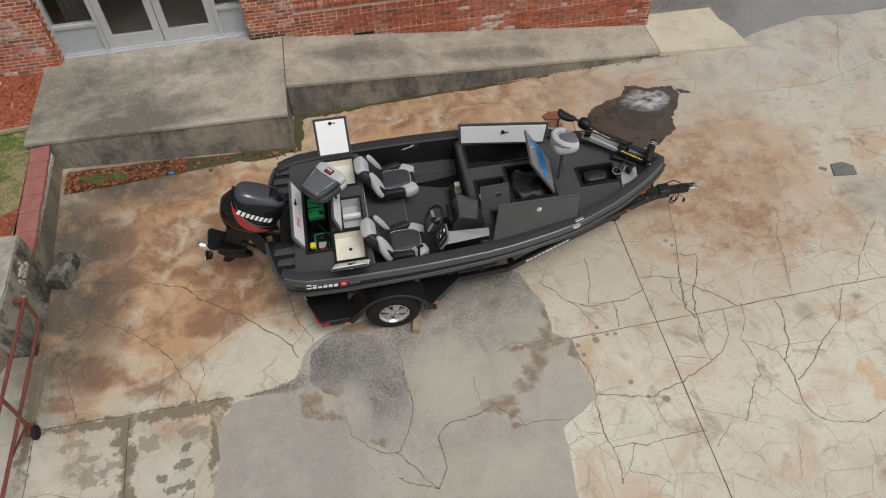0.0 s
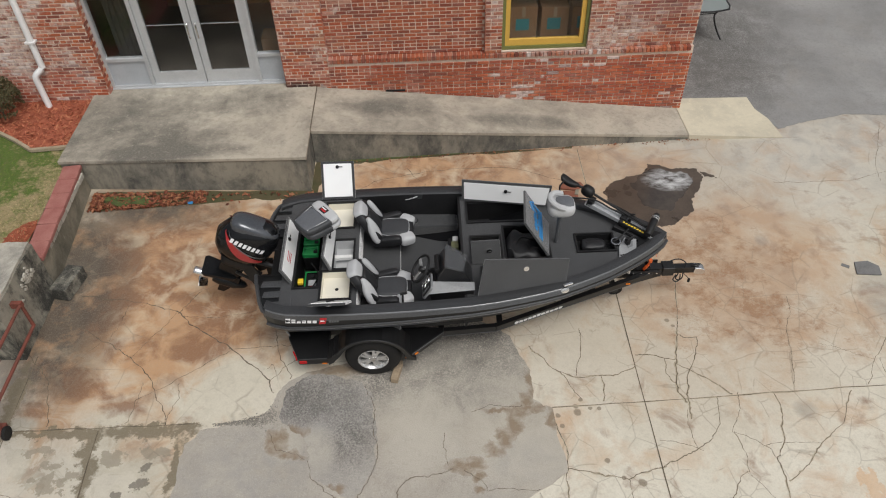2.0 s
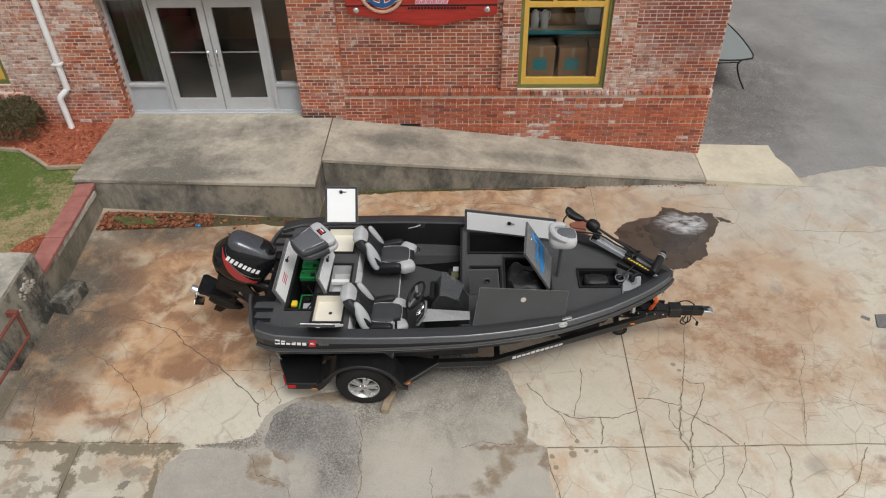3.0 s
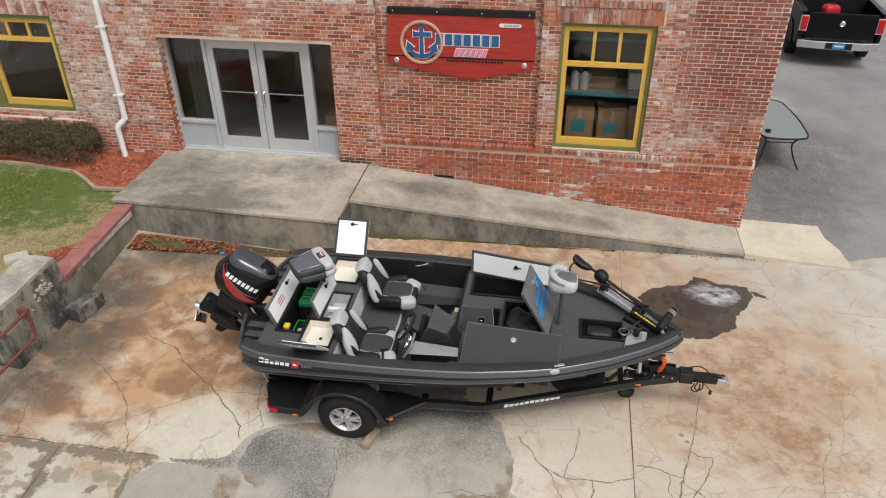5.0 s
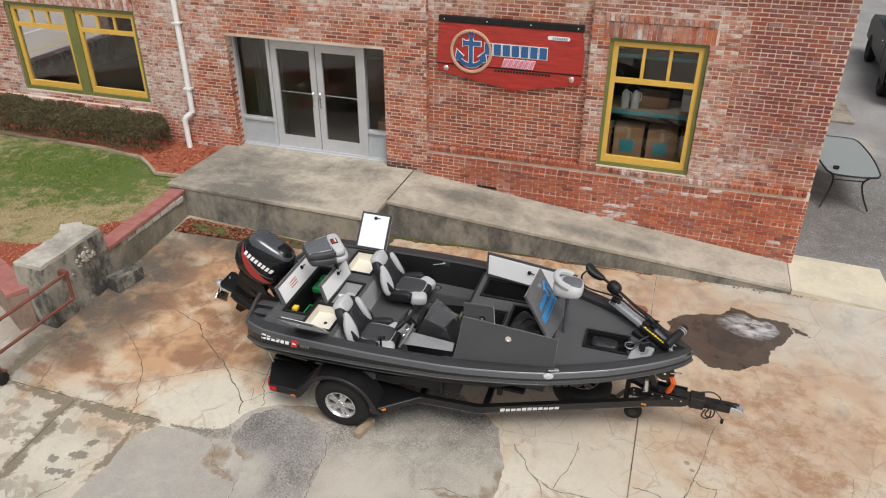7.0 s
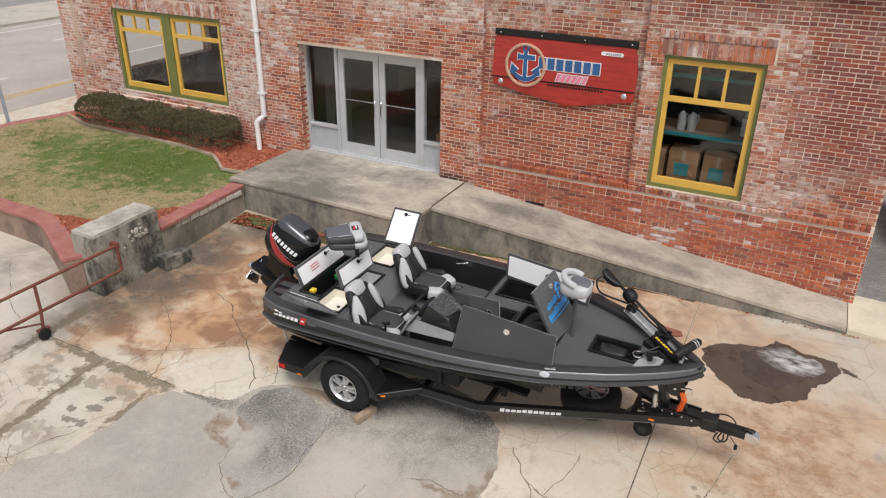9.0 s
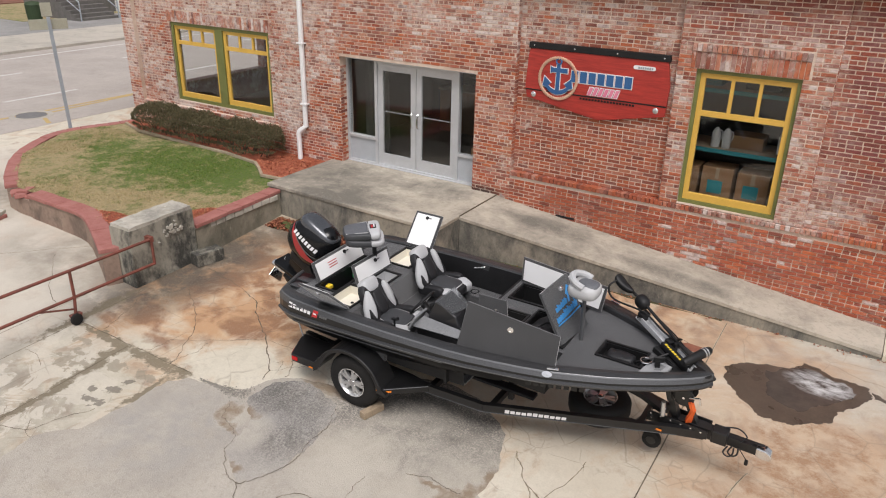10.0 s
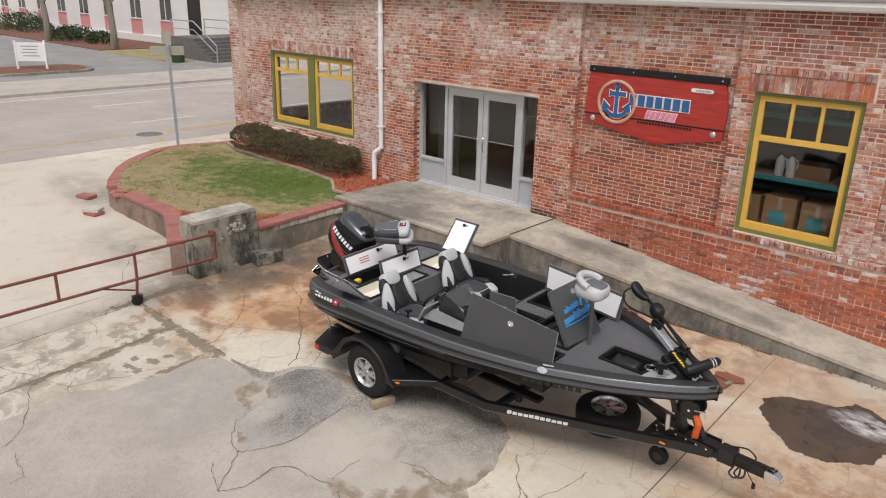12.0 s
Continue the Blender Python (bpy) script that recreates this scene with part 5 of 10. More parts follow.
def sash(win, x0, x1, z0, z1, zt, y):
    """A yellow sash: three small lights over one tall light."""
    fr = part("window_frame", bars(bm_new(), x0, x1, z0, z1, 0.075, y, y + 0.06, 0.11), YELLOW, win, "mustard yellow painted sash")
    part("transom", box(bm_new(), x0 + 0.076, x1 - 0.076, y + 0.003, y + 0.057, zt - 0.04, zt + 0.04), YELLOW, win)
    w = (x1 - x0 - 0.15) / 3
    for i in (1, 2):
        xm = x0 + 0.075 + i * w
        part("glazing_bar", box(bm_new(), xm - 0.025, xm + 0.025, y + 0.006, y + 0.054, zt + 0.041, z1 - 0.076), YELLOW, win)
    for i in range(3):
        pane(x0 + 0.08 + i * w, x0 + 0.07 + (i + 1) * w, zt + 0.04, z1 - 0.075, y + 0.028, win)
    pane(x0 + 0.075, x1 - 0.075, z0 + 0.11, zt - 0.04, y + 0.028, win)
    return fr


window_1 = tagged(new("window_1"), "yellow and olive painted shop window with shelves behind", "window", kind="structure")
x0, x1, z0, z1 = WIN_R
part("casing", bars(bm_new(), x0 + 0.002, x1 - 0.002, z0 + 0.002, z1 - 0.002, 0.055, 0.055, 0.2), GREEN, window_1, "olive green painted casing")
sash(window_1, x0 + 0.058, x1 - 0.058, z0 + 0.058, z1 - 0.058, 2.79, 0.085)
window_2 = tagged(new("window_2"), "pair of yellow and olive painted windows", "window", kind="structure")
x0, x1, z0, z1 = WIN_L
part("casing", bars(bm_new(), x0 + 0.002, x1 - 0.002, z0 + 0.002, z1 - 0.002, 0.07, 0.13, 0.3), GREEN, window_2, "olive green painted casing")
xm = (x0 + x1) / 2
part("mullion", box(bm_new(), xm - 0.11, xm + 0.11, 0.128, 0.29, z0 + 0.073, z1 - 0.073), GREEN, window_2, "wide olive green mullion")
sash(window_2, x0 + 0.074, xm - 0.112, z0 + 0.074, z1 - 0.074, 2.76, 0.165)
sash(window_2, xm + 0.112, x1 - 0.074, z0 + 0.074, z1 - 0.074, 2.76, 0.165)

door_1 = tagged(new("door_1"), "aluminium glass double door with sidelights, closed", "door", kind="structure")
DY = 0.20
part("door_frame", box(box(box(box(box(bars(bm_new(), -3.425, -0.405, 0.862, 2.945, 0.045, DY - 0.02, DY + 0.1), -2.74, -2.68, DY - 0.018, DY + 0.098, 0.908, 2.899), -0.90, -0.84, DY - 0.018, DY + 0.098, 0.908, 2.899),
                           -3.379, -2.741, DY - 0.016, DY + 0.096, 1.36, 1.41), -0.839, -0.451, DY - 0.016, DY + 0.096, 1.36, 1.41), -2.679, -0.901, DY, DY + 0.09, 2.86, 2.898), ALU, door_1)
for a, b in ((-3.379, -2.741), (-0.839, -0.451)):
    part("spandrel_panel", box(bm_new(), a, b, DY + 0.02, DY + 0.05, 0.908, 1.359), ALU_PANEL, door_1, "flat grey metal panel")
    pane(a, b, 1.411, 2.899, DY + 0.04, door_1)
for a, b, hx in ((-2.675, -1.797, -1.86), (-1.783, -0.905, -1.72)):
    leaf = part("door_leaf", bars(bm_new(), a, b, 0.875, 2.855, 0.115, DY + 0.012, DY + 0.06, 0.25), ALU, door_1, "aluminium framed glass door leaf")
    pane(a + 0.115, b - 0.115, 1.125, 2.74, DY + 0.033, leaf)
    part("push_bar", tube(bm_new(), ((a + 0.08, DY + 0.085, 1.95), (b - 0.08, DY + 0.085, 1.95)), 0.016, 8), CHROME, leaf)
    part("door_handle", tube(bm_new(), curve_pts(((hx, DY + 0.01, 2.02), (hx, DY - 0.05, 2.0), (hx, DY - 0.06, 1.88), (hx, DY - 0.05, 1.76), (hx, DY + 0.01, 1.74)), 4), 0.013, 8), CHROME, leaf, "chrome pull handle")
part("threshold", box(bm_new(), -3.42, -0.41, DY - 0.06, DY + 0.12, 0.8605, 0.874), ALU, door_1)

# downspout
spout = thing("downspout", pose(0, 0, 0), "white painted downspout with an offset foot", "downspout")
part("pipe", tube(bm_new(), curve_pts(((-4.33, -0.06, 4.6), (-4.33, -0.06, 3.2), (-4.33, -0.06, 1.62), (-4.34, -0.07, 1.45), (-4.46, -0.13, 1.33), (-4.47, -0.13, 1.1), (-4.45, -0.15, 0.78), (-4.44, -0.17, 0.72)), 4), 0.052, 12), WHITE_PIPE, spout, smooth=True)
for z in (1.9, 3.1, 4.2):
    part("strap", box(bm_new(), -4.41, -4.25, -0.12, -0.005, z, z + 0.03), WHITE_PIPE, spout)

# ---------------------------------------------------------------- street and lawn
SZ = 0.6
def flat(name, x0, x1, y0, y1, lift, material, label, category="road", z=SZ):
    return tagged(part(name, box(bm_new(), x0, x1, y0, y1, z - 0.3, z + lift), material), label, category, kind="structure")


flat("road", -22.6, -11.8, -300, 300, 0.006, ROAD, "wide grey asphalt street with worn markings")
flat("sidewalk", -26.6, -22.61, -300, 300, 0.10, WALK, "pale concrete sidewalk across the street", "pavement")
flat("parking_area", -60, -26.61, -300, 300, 0.05, YARD, "grey asphalt car park across the street", "pavement")
for x, material, y0, step, n, w in ((-21.6, LINE_W, -200, 400, 1, 0.12), (-18.75, LINE_W, -60, 6.0, 24, 0.12), (-15.0, LINE_W, -60.5, 6.0, 24, 0.12), (-13.2, LINE_Y, -200, 400, 1, 0.11)):
    bm = bm_new()
    for i in range(n):
        ya = y0 + i * step
        box(bm, x - w / 2, x + w / 2, ya, ya + (400 if n == 1 else 2.2), SZ, SZ + 0.011)
    tagged(part("lane_marking", bm, material), "worn painted lane marking on the street", "marking", kind="structure")
bm = beam(bm_new(), (-12.9, -0.7, SZ + 0.008), (-13.1, 2.3, SZ + 0.008), 0.10, 0.006)
beam(bm, (-12.9, -0.7, SZ + 0.008), (-11.9, -1.1, SZ + 0.008), 0.10, 0.006)
tagged(part("lane_marking", bm, LINE_Y), "worn yellow painted marking on the street", "marking", kind="structure")
manhole = thing("manhole", pose(-13.0, -0.9, SZ + 0.006), "round worn iron manhole cover in the street", "manhole")
part("cover", lathe(bm_new(), ((0.0, 0.006), (0.36, 0.006), (0.37, 0.0)), 32), FADED_GREY, manhole)
part("collar", lathe(bm_new(), ((0.38, 0.0), (0.38, 0.008), (0.52, 0.008), (0.53, 0.0)), 32), WALK, manhole)

BED = [(-3.66, -1.8), (-3.55, -4.0), (-3.75, -5.05), (-4.64, -4.72), (-5.5, -4.42), (-6.6, -4.42), (-7.47, -4.42), (-8.36, -4.0), (-9.4, -3.2), (-10.35, -1.7), (-10.05, 0.1), (-9.9, 0.12), (-3.7, 0.12)]


def inside(x, y, poly):
    hit = False
    for (ax, ay), (bx, by) in zip(poly, poly[1:] + poly[:1]):
        if (ay > y) != (by > y) and x < (bx - ax) * (y - ay) / (by - ay) + ax:
            hit = not hit
    return hit


def lawn_z(x, y):
    return 0.735 + 0.022 * noise.noise((x * 0.7, y * 0.7, 0.3))


bm = bm_new()
vs = [bm.verts.new((x, y, lawn_z(x, y))) for x, y in BED]
f = bm.faces.new(vs)
bmesh.ops.triangulate(bm, faces=[f])
for _ in range(4):
    bmesh.ops.subdivide_edges(bm, edges=[e for e in bm.edges if e.calc_length() > 0.35], cuts=1)
    bmesh.ops.triangulate(bm, faces=[f for f in bm.faces if len(f.verts) > 3])
for v in bm.verts:
    v.co.z = lawn_z(v.co.x, v.co.y)
tagged(part("lawn", bm, LAWN), "small raised lawn with patchy green and straw-coloured grass", "lawn", kind="structure")
rnd = random.Random(5)
verts, faces = [], []
while len(faces) < 42000:
    x, y = rnd.uniform(-10.4, -3.6), rnd.uniform(-5.0, 0.0)
    if not inside(x, y, BED) or y > -0.75:
        continue
    k = noise.noise((x * 0.8, y * 0.8, 5.0))
    if rnd.random() > 0.75 + 0.5 * k:
        continue
    h, a, w = rnd.uniform(0.010, 0.030) * (1.1 if k > 0 else 0.6), rnd.uniform(0, math.tau), rnd.uniform(0.004, 0.009)
    c, s, z, i = math.cos(a), math.sin(a), lawn_z(x, y), len(verts)
    lx, ly = rnd.gauss(0, 0.02), rnd.gauss(0, 0.02)
    verts += [(x - c * w, y - s * w, z), (x + c * w, y + s * w, z), (x + lx, y + ly, z + h)]
    faces.append((i, i + 1, i + 2))
me = bpy.data.meshes.new("grass")
me.from_pydata(verts, [], faces)
me.materials.append(BLADE)
tagged(new("grass", me), "short patchy grass blades of the lawn", "grass", kind="stuff")
bm = bm_new()
vs = [bm.verts.new((x, y, 0.765)) for x, y in ((-9.93, 0.1), (-9.9, -0.35), (-9.0, -0.62), (-6.0, -0.72), (-5.0, -0.85), (-4.3, -1.35), (-3.72, -1.3), (-3.72, 0.1))]
bm.faces.new(vs)
bmesh.ops.triangulate(bm, faces=list(bm.faces))
tagged(part("mulch_bed", bm, MULCH_BED), "red bark mulch bed along the brick wall", "mulch", kind="structure")
MB = [(-9.9, 0.05), (-9.9, -0.35), (-9.0, -0.62), (-6.0, -0.72), (-5.0, -0.9), (-4.3, -1.4), (-3.72, -1.35), (-3.72, 0.05)]
bm = bm_new()
rnd = random.Random(6)
for i in range(2600):
    x, y = (rnd.uniform(-5.2, -3.72), rnd.uniform(-1.4, 0.05)) if rnd.random() < 0.6 else (rnd.uniform(-9.9, -4), rnd.uniform(-0.9, 0.05))
    if not inside(x, y, MB):
        continue
    s, a = rnd.uniform(0.012, 0.035), rnd.uniform(0, math.tau)
    m = Matrix.Translation((x, y, 0.775 + rnd.random() * 0.012)) @ Euler((rnd.gauss(0, 0.35), rnd.gauss(0, 0.35), a)).to_matrix().to_4x4()
    bm.faces.new([bm.verts.new(m @ Vector(c)) for c in ((-s, -s * 0.3, 0), (s, -s * 0.3, 0), (s, s * 0.3, 0), (-s, s * 0.3, 0))])
tagged(part("bark_chips", bm, MULCH), "loose red bark chips in the wall bed", "mulch", kind="stuff")

line = [(-9.85, -0.37), (-9.0, -0.645), (-7.5, -0.70), (-6.0, -0.745), (-5.0, -0.90), (-4.65, -1.14), (-4.3, -1.42), (-3.72, -1.37)]
bm = bm_new()
for a, b in zip(line, line[1:]):
    beam(bm, (*a, 0.768), (*b, 0.768), 0.055, 0.05)
tagged(part("bed_edging", bm, EDGING), "thin pale edging strip between lawn and mulch", "edging", kind="structure")


def mulch_patch(name, pts, label, n, seed):
    bm = bm_new()
    vs = [bm.verts.new((p.x, p.y, 0.752)) for p in wobbly(pts, 0.03, seed, 5)]
    f = bm.faces.new(vs)
    bmesh.ops.triangulate(bm, faces=[f])
    rnd = random.Random(seed)
    while n:
        x, y = rnd.uniform(-5.4, -3.55), rnd.uniform(-5.1, -3.0)
        if not inside(x, y, pts):
            continue
        n -= 1
        s, a = rnd.uniform(0.012, 0.03), rnd.uniform(0, math.tau)
        m = Matrix.Translation((x, y, 0.757 + rnd.random() * 0.012)) @ Euler((rnd.gauss(0, 0.35), rnd.gauss(0, 0.35), a)).to_matrix().to_4x4()
        bm.faces.new([bm.verts.new(m @ Vector(c)) for c in ((-s, -s * 0.3, 0), (s, -s * 0.3, 0), (s, s * 0.3, 0), (-s, s * 0.3, 0))])
    tagged(part(name, bm, MULCH), label, "mulch", kind="stuff")


mulch_patch("pillar_mulch", [(-3.60, -3.1), (-3.85, -3.3), (-4.0, -3.8), (-4.4, -4.15), (-5.0, -4.25), (-5.25, -4.36), (-4.4, -4.7), (-3.74, -4.95), (-3.74, -4.0), (-3.58, -3.95)],
            "red bark mulch between the pillar and the lawn", 700, 14)

# lawn border: block wall with red coping stones, straight by the lot and curved to the street
def wall_run(name, pts, top, width, material, label, cap_h=0.07):
    bm, prev = bm_new(), None
    pts = [Vector(p) for p in pts]
    for i, p in enumerate(pts):
        d = (pts[min(i + 1, len(pts) - 1)] - pts[max(i - 1, 0)]).normalized()
        o = Vector((-d.y, d.x)) * (width / 2 - 0.025)
        lo = gz(p.x, p.y) - 0.15
        now = [bm.verts.new((p.x + s * o.x, p.y + s * o.y, z)) for s, z in ((1, lo), (1, top - cap_h), (-1, top - cap_h), (-1, lo))]
        if prev:
            for k in range(4):
                bm.faces.new((prev[k], prev[(k + 1) % 4], now[(k + 1) % 4], now[k]))
        else:
            bm.faces.new(now)
        prev = now
    bm.faces.new(prev[::-1])
    ob = tagged(part(name, bm, material), label, "wall", kind="structure")
    return ob


def cap_stones(parent, pts, top, width, step, h=0.07, seed=1, skip=()):
    rnd = random.Random(seed)
    pts = [Vector(p) for p in pts]
    n = 0
    for a, b in zip(pts, pts[1:]):
        d = b - a
        k = max(1, round(d.length / step))
        for i in range(k):
            n += 1
            if n in skip:
                continue
            c = a + d * ((i + 0.5) / k)
            ang = math.degrees(math.atan2(d.y, d.x)) + rnd.gauss(0, 1.2)
            L = d.length / k - 0.008
            bm = rbox(-L / 2, L / 2, -width / 2, width / 2, 0, h, 0.008, pose(c.x, c.y, top - h + 0.001 + rnd.gauss(0, 0.003), rnd.gauss(0, 0.8), rnd.gauss(0, 0.8), ang), 1)
            part("coping_stone", bm, COPING, parent)


RIGHT_EDGE = [(-3.48, -1.90), (-3.42, -2.9), (-3.36, -3.95)]
low_wall = wall_run("low_wall", RIGHT_EDGE, 0.80, 0.26, CMU, "low painted block wall with red coping beside the lawn")
cap_stones(low_wall, RIGHT_EDGE, 0.80, 0.27, 0.40, 0.065, 2)
rnd = random.Random(9)
for i in range(9):
    y = -2.0 - i * 0.215
    part("wall_block", rbox(-0.02, 0.02, -0.1, 0.1, -0.045, 0.045, 0.008, pose(-3.345 + 0.063 * (-1.9 - y) / 2 , y - 0.1, 0.685 + rnd.gauss(0, 0.004), 0, 0, rnd.gauss(3, 1)), 1), PILLAR_TOP, low_wall)
CURVE = [(p.x, p.y) for p in curve_pts([Vector((x, y, 0)) for x, y in ((-3.62, -5.25), (-4.4, -4.85), (-5.2, -4.5), (-6.0, -4.45), (-6.9, -4.45))], 3)]
CURVE2 = [(p.x, p.y) for p in curve_pts([Vector((x, y, 0)) for x, y in ((-7.7, -4.4), (-8.5, -3.95), (-9.5, -3.2), (-10.25, -2.2), (-10.45, -1.5), (-10.2, -0.6), (-10.0, 0.0))], 3)]
border = wall_run("lawn_border", CURVE, 0.76, 0.28, BORDER_SIDE, "curved brick border of the lawn with red coping")
cap_stones(border, CURVE, 0.76, 0.30, 0.35, 0.07, 4)
border2 = wall_run("street_border", CURVE2, 0.74, 0.24, BORDER_SIDE, "low curved brick border towards the street")
cap_stones(border2, CURVE2, 0.74, 0.25, 0.35, 0.07, 6)
broken = wall_run("broken_border", [(-6.93, -4.45), (-7.3, -4.46), (-7.68, -4.42)], 0.62, 0.24, BORDER_SIDE, "broken stretch of the brick border", 0.0)
for x, y, z, a in ((-7.0, -4.4, 0.66, 20), (-7.25, -4.5, 0.65, -35), (-7.5, -4.4, 0.64, 60), (-7.3, -4.38, 0.70, 10)):
    part("loose_stone", rbox(-0.14, 0.14, -0.1, 0.1, -0.035, 0.035, 0.01, pose(x, y, z, 6, -8, a), 1), COPING, broken)

# ---------------------------------------------------------------- boat
# x runs from stern to bow, y to port, z up; the near side is starboard
BOAT = pose(0, -4.32, 0, 2.3, 0, 0)
YC = -0.05


def lerp_tab(tab, x):
    for (a, va), (b, vb) in zip(tab, tab[1:]):
        if x <= b:
            t = clamp((x - a) / (b - a), 0, 1)
            return va + (vb - va) * t
    return tab[-1][1]


HALF = ((-0.08, 0.93), (0.05, 1.02), (0.25, 1.085), (0.6, 1.115), (1.2, 1.13), (1.8, 1.125), (2.4, 1.095), (2.8, 1.05), (3.2, 0.975), (3.5, 0.90), (3.8, 0.79), (4.1, 0.655), (4.4, 0.49), (4.6, 0.36), (4.75, 0.25), (4.87, 0.14), (4.94, 0.04))
RAIL = ((0, 1.005), (1, 1.065), (2, 1.11), (3, 1.145), (3.8, 1.155), (4.95, 1.145))
TOPSIDE = ((0, 0.205), (1, 0.155), (2, 0.122), (3, 0.098), (4.95, 0.090))
CHINE = ((0, 0.69), (1.5, 0.72), (2.4, 0.81), (3.0, 0.93), (3.4, 1.06), (3.8, 1.115), (4.4, 1.12), (4.94, 1.13))
KEEL = ((0, 0.47), (2.2, 0.52), (2.8, 0.64), (3.4, 0.86), (3.9, 0.97), (4.4, 1.03), (4.75, 1.04), (4.94, 1.06))
XS = [0.0, 0.1, 0.25, 0.45, 0.7, 1.0, 1.35, 1.7, 2.05, 2.4, 2.7, 3.0, 3.25, 3.5, 3.7, 3.9, 4.1, 4.3, 4.5, 4.65, 4.78, 4.87, 4.94]


def hw(x):
    return lerp_tab(HALF, x)


def rail(x):
    return lerp_tab(RAIL, x)


def lip(x):
    """Height of the gunwale's top edge."""
    return rail(x) + lerp_tab(TOPSIDE, x)


def split(x):
    """Share of the topside that the black lower band takes."""
    return 0.62 - 0.22 * clamp((x - 0.8) / 2.0, 0, 1)


boat = thing("bass_boat", BOAT, "dark grey metal-flake bass boat with open hatches on a trailer", "boat")


def loft(profile, xs=XS, sides=(-1, 1)):
    """Skins profile(x, side), a list of points, on both sides; side is -1 or 1."""
    bm = bm_new()
    for side in sides:
        prev = None
        for x in xs:
            now = [bm.verts.new((px, YC + side * py, pz)) for px, py, pz in profile(x)]
            if prev:
                for k in range(len(now) - 1):
                    bm.faces.new((prev[k], prev[k + 1], now[k + 1], now[k]))
            prev = now
    bmesh.ops.remove_doubles(bm, verts=bm.verts, dist=0.002)
    return bm


def hull_prof(x):
    h, r, c, k = hw(x), rail(x), lerp_tab(CHINE, x), lerp_tab(KEEL, x)
    w = h * (0.79 - 0.27 * clamp((x - 2.6) / 2.3, 0, 1))
    return [(x, h - 0.012, r), (x, h - 0.03, r - 0.06), (x, h - 0.05, r - 0.14 if r - 0.14 > c else (r + c) / 2), (x, w, c + 0.02), (x, w - 0.05, c), (x, w * 0.62, c - (c - k) * 0.30), (x, w * 0.6, c - (c - k) * 0.42), (x, 0, k)]


bm = loft(hull_prof)
trans = [v for v in bm.verts if abs(v.co.x) < 1e-4]
trans.sort(key=lambda v: math.atan2(v.co.z - 0.8, v.co.y - YC))
bm.faces.new(trans)
part("hull", bm, HULL, boat, "glossy black metal-flake hull", smooth=True)
part("hull_band", loft(lambda x: [(x, hw(x) + 0.002, rail(x) + 0.012), (x, hw(x) - 0.004 - 0.006 * split(x), rail(x) + 0.012 + split(x) * (lip(x) - rail(x) - 0.028))]), CAP, boat, "black lower band of the topside")
# grey upper band; part of its grey is sky reflection put into the colour
part("upper_band", loft(lambda x: [(x, hw(x) - 0.0035 - 0.006 * split(x), rail(x) + 0.0125 + split(x) * (lip(x) - rail(x) - 0.028)), (x, hw(x) - 0.032, lip(x) - 0.016)]), COAMING, boat, "mid grey upper band, sky reflection partly in its colour")
part("gunwale", loft(lambda x: [(x, hw(x) - 0.0325, lip(x) - 0.0155), (x, max(hw(x) - 0.040, 0), lip(x) - 0.005), (x, max(hw(x) - 0.046, 0), lip(x) - 0.001)]), BAND, boat, "light grey gunwale edge")
part("gunwale_inner", loft(lambda x: [(x, max(hw(x) - 0.0465, 0), lip(x) - 0.002), (x, max(hw(x) - 0.12, 0), lip(x) + 0.005), (x, max(hw(x) - 0.175, 0), lip(x) + 0.002), (x, max(hw(x) - 0.19, 0), lip(x) - 0.016), (x, max(hw(x) - 0.195, 0), lip(x) - 0.09)]), GUNWALE_TOP, boat, "dark grey gunwale top")
for side, nm in ((-1, "rub_rail"), (1, "rub_rail")):
    line = [(x, YC + side * (hw(x) + 0.004), rail(x) - 0.004) for x in XS]
    part(nm, tube(bm_new(), line, 0.024, 8), GUNWALE_TOP, boat, smooth=True)
    part("rail_insert", tube(bm_new(), [(x, y + side * 0.019, z) for x, y, z in line], 0.006, 6), BAND, boat, "grey rail insert")
    part("pinstripe", tube(bm_new(), [(x, YC + side * (hw(x) - 0.026), rail(x) - 0.058) for x in XS[1:10]], 0.006, 6), BAND, boat)
    part("stripe", tube(bm_new(), [(x, YC + side * (hw(x) - 0.042), rail(x) - 0.11) for x in XS[2:9]], 0.007, 6), COAMING, boat)
# stern pads either side of the motor
part("transom_cap", box(box(bm_new(), -0.03, 0.14, YC - 0.34, YC + 0.34, 0.98, 1.085), -0.05, -0.005, YC - 0.33, YC + 0.33, 0.62, 0.979), BLACK, boat)
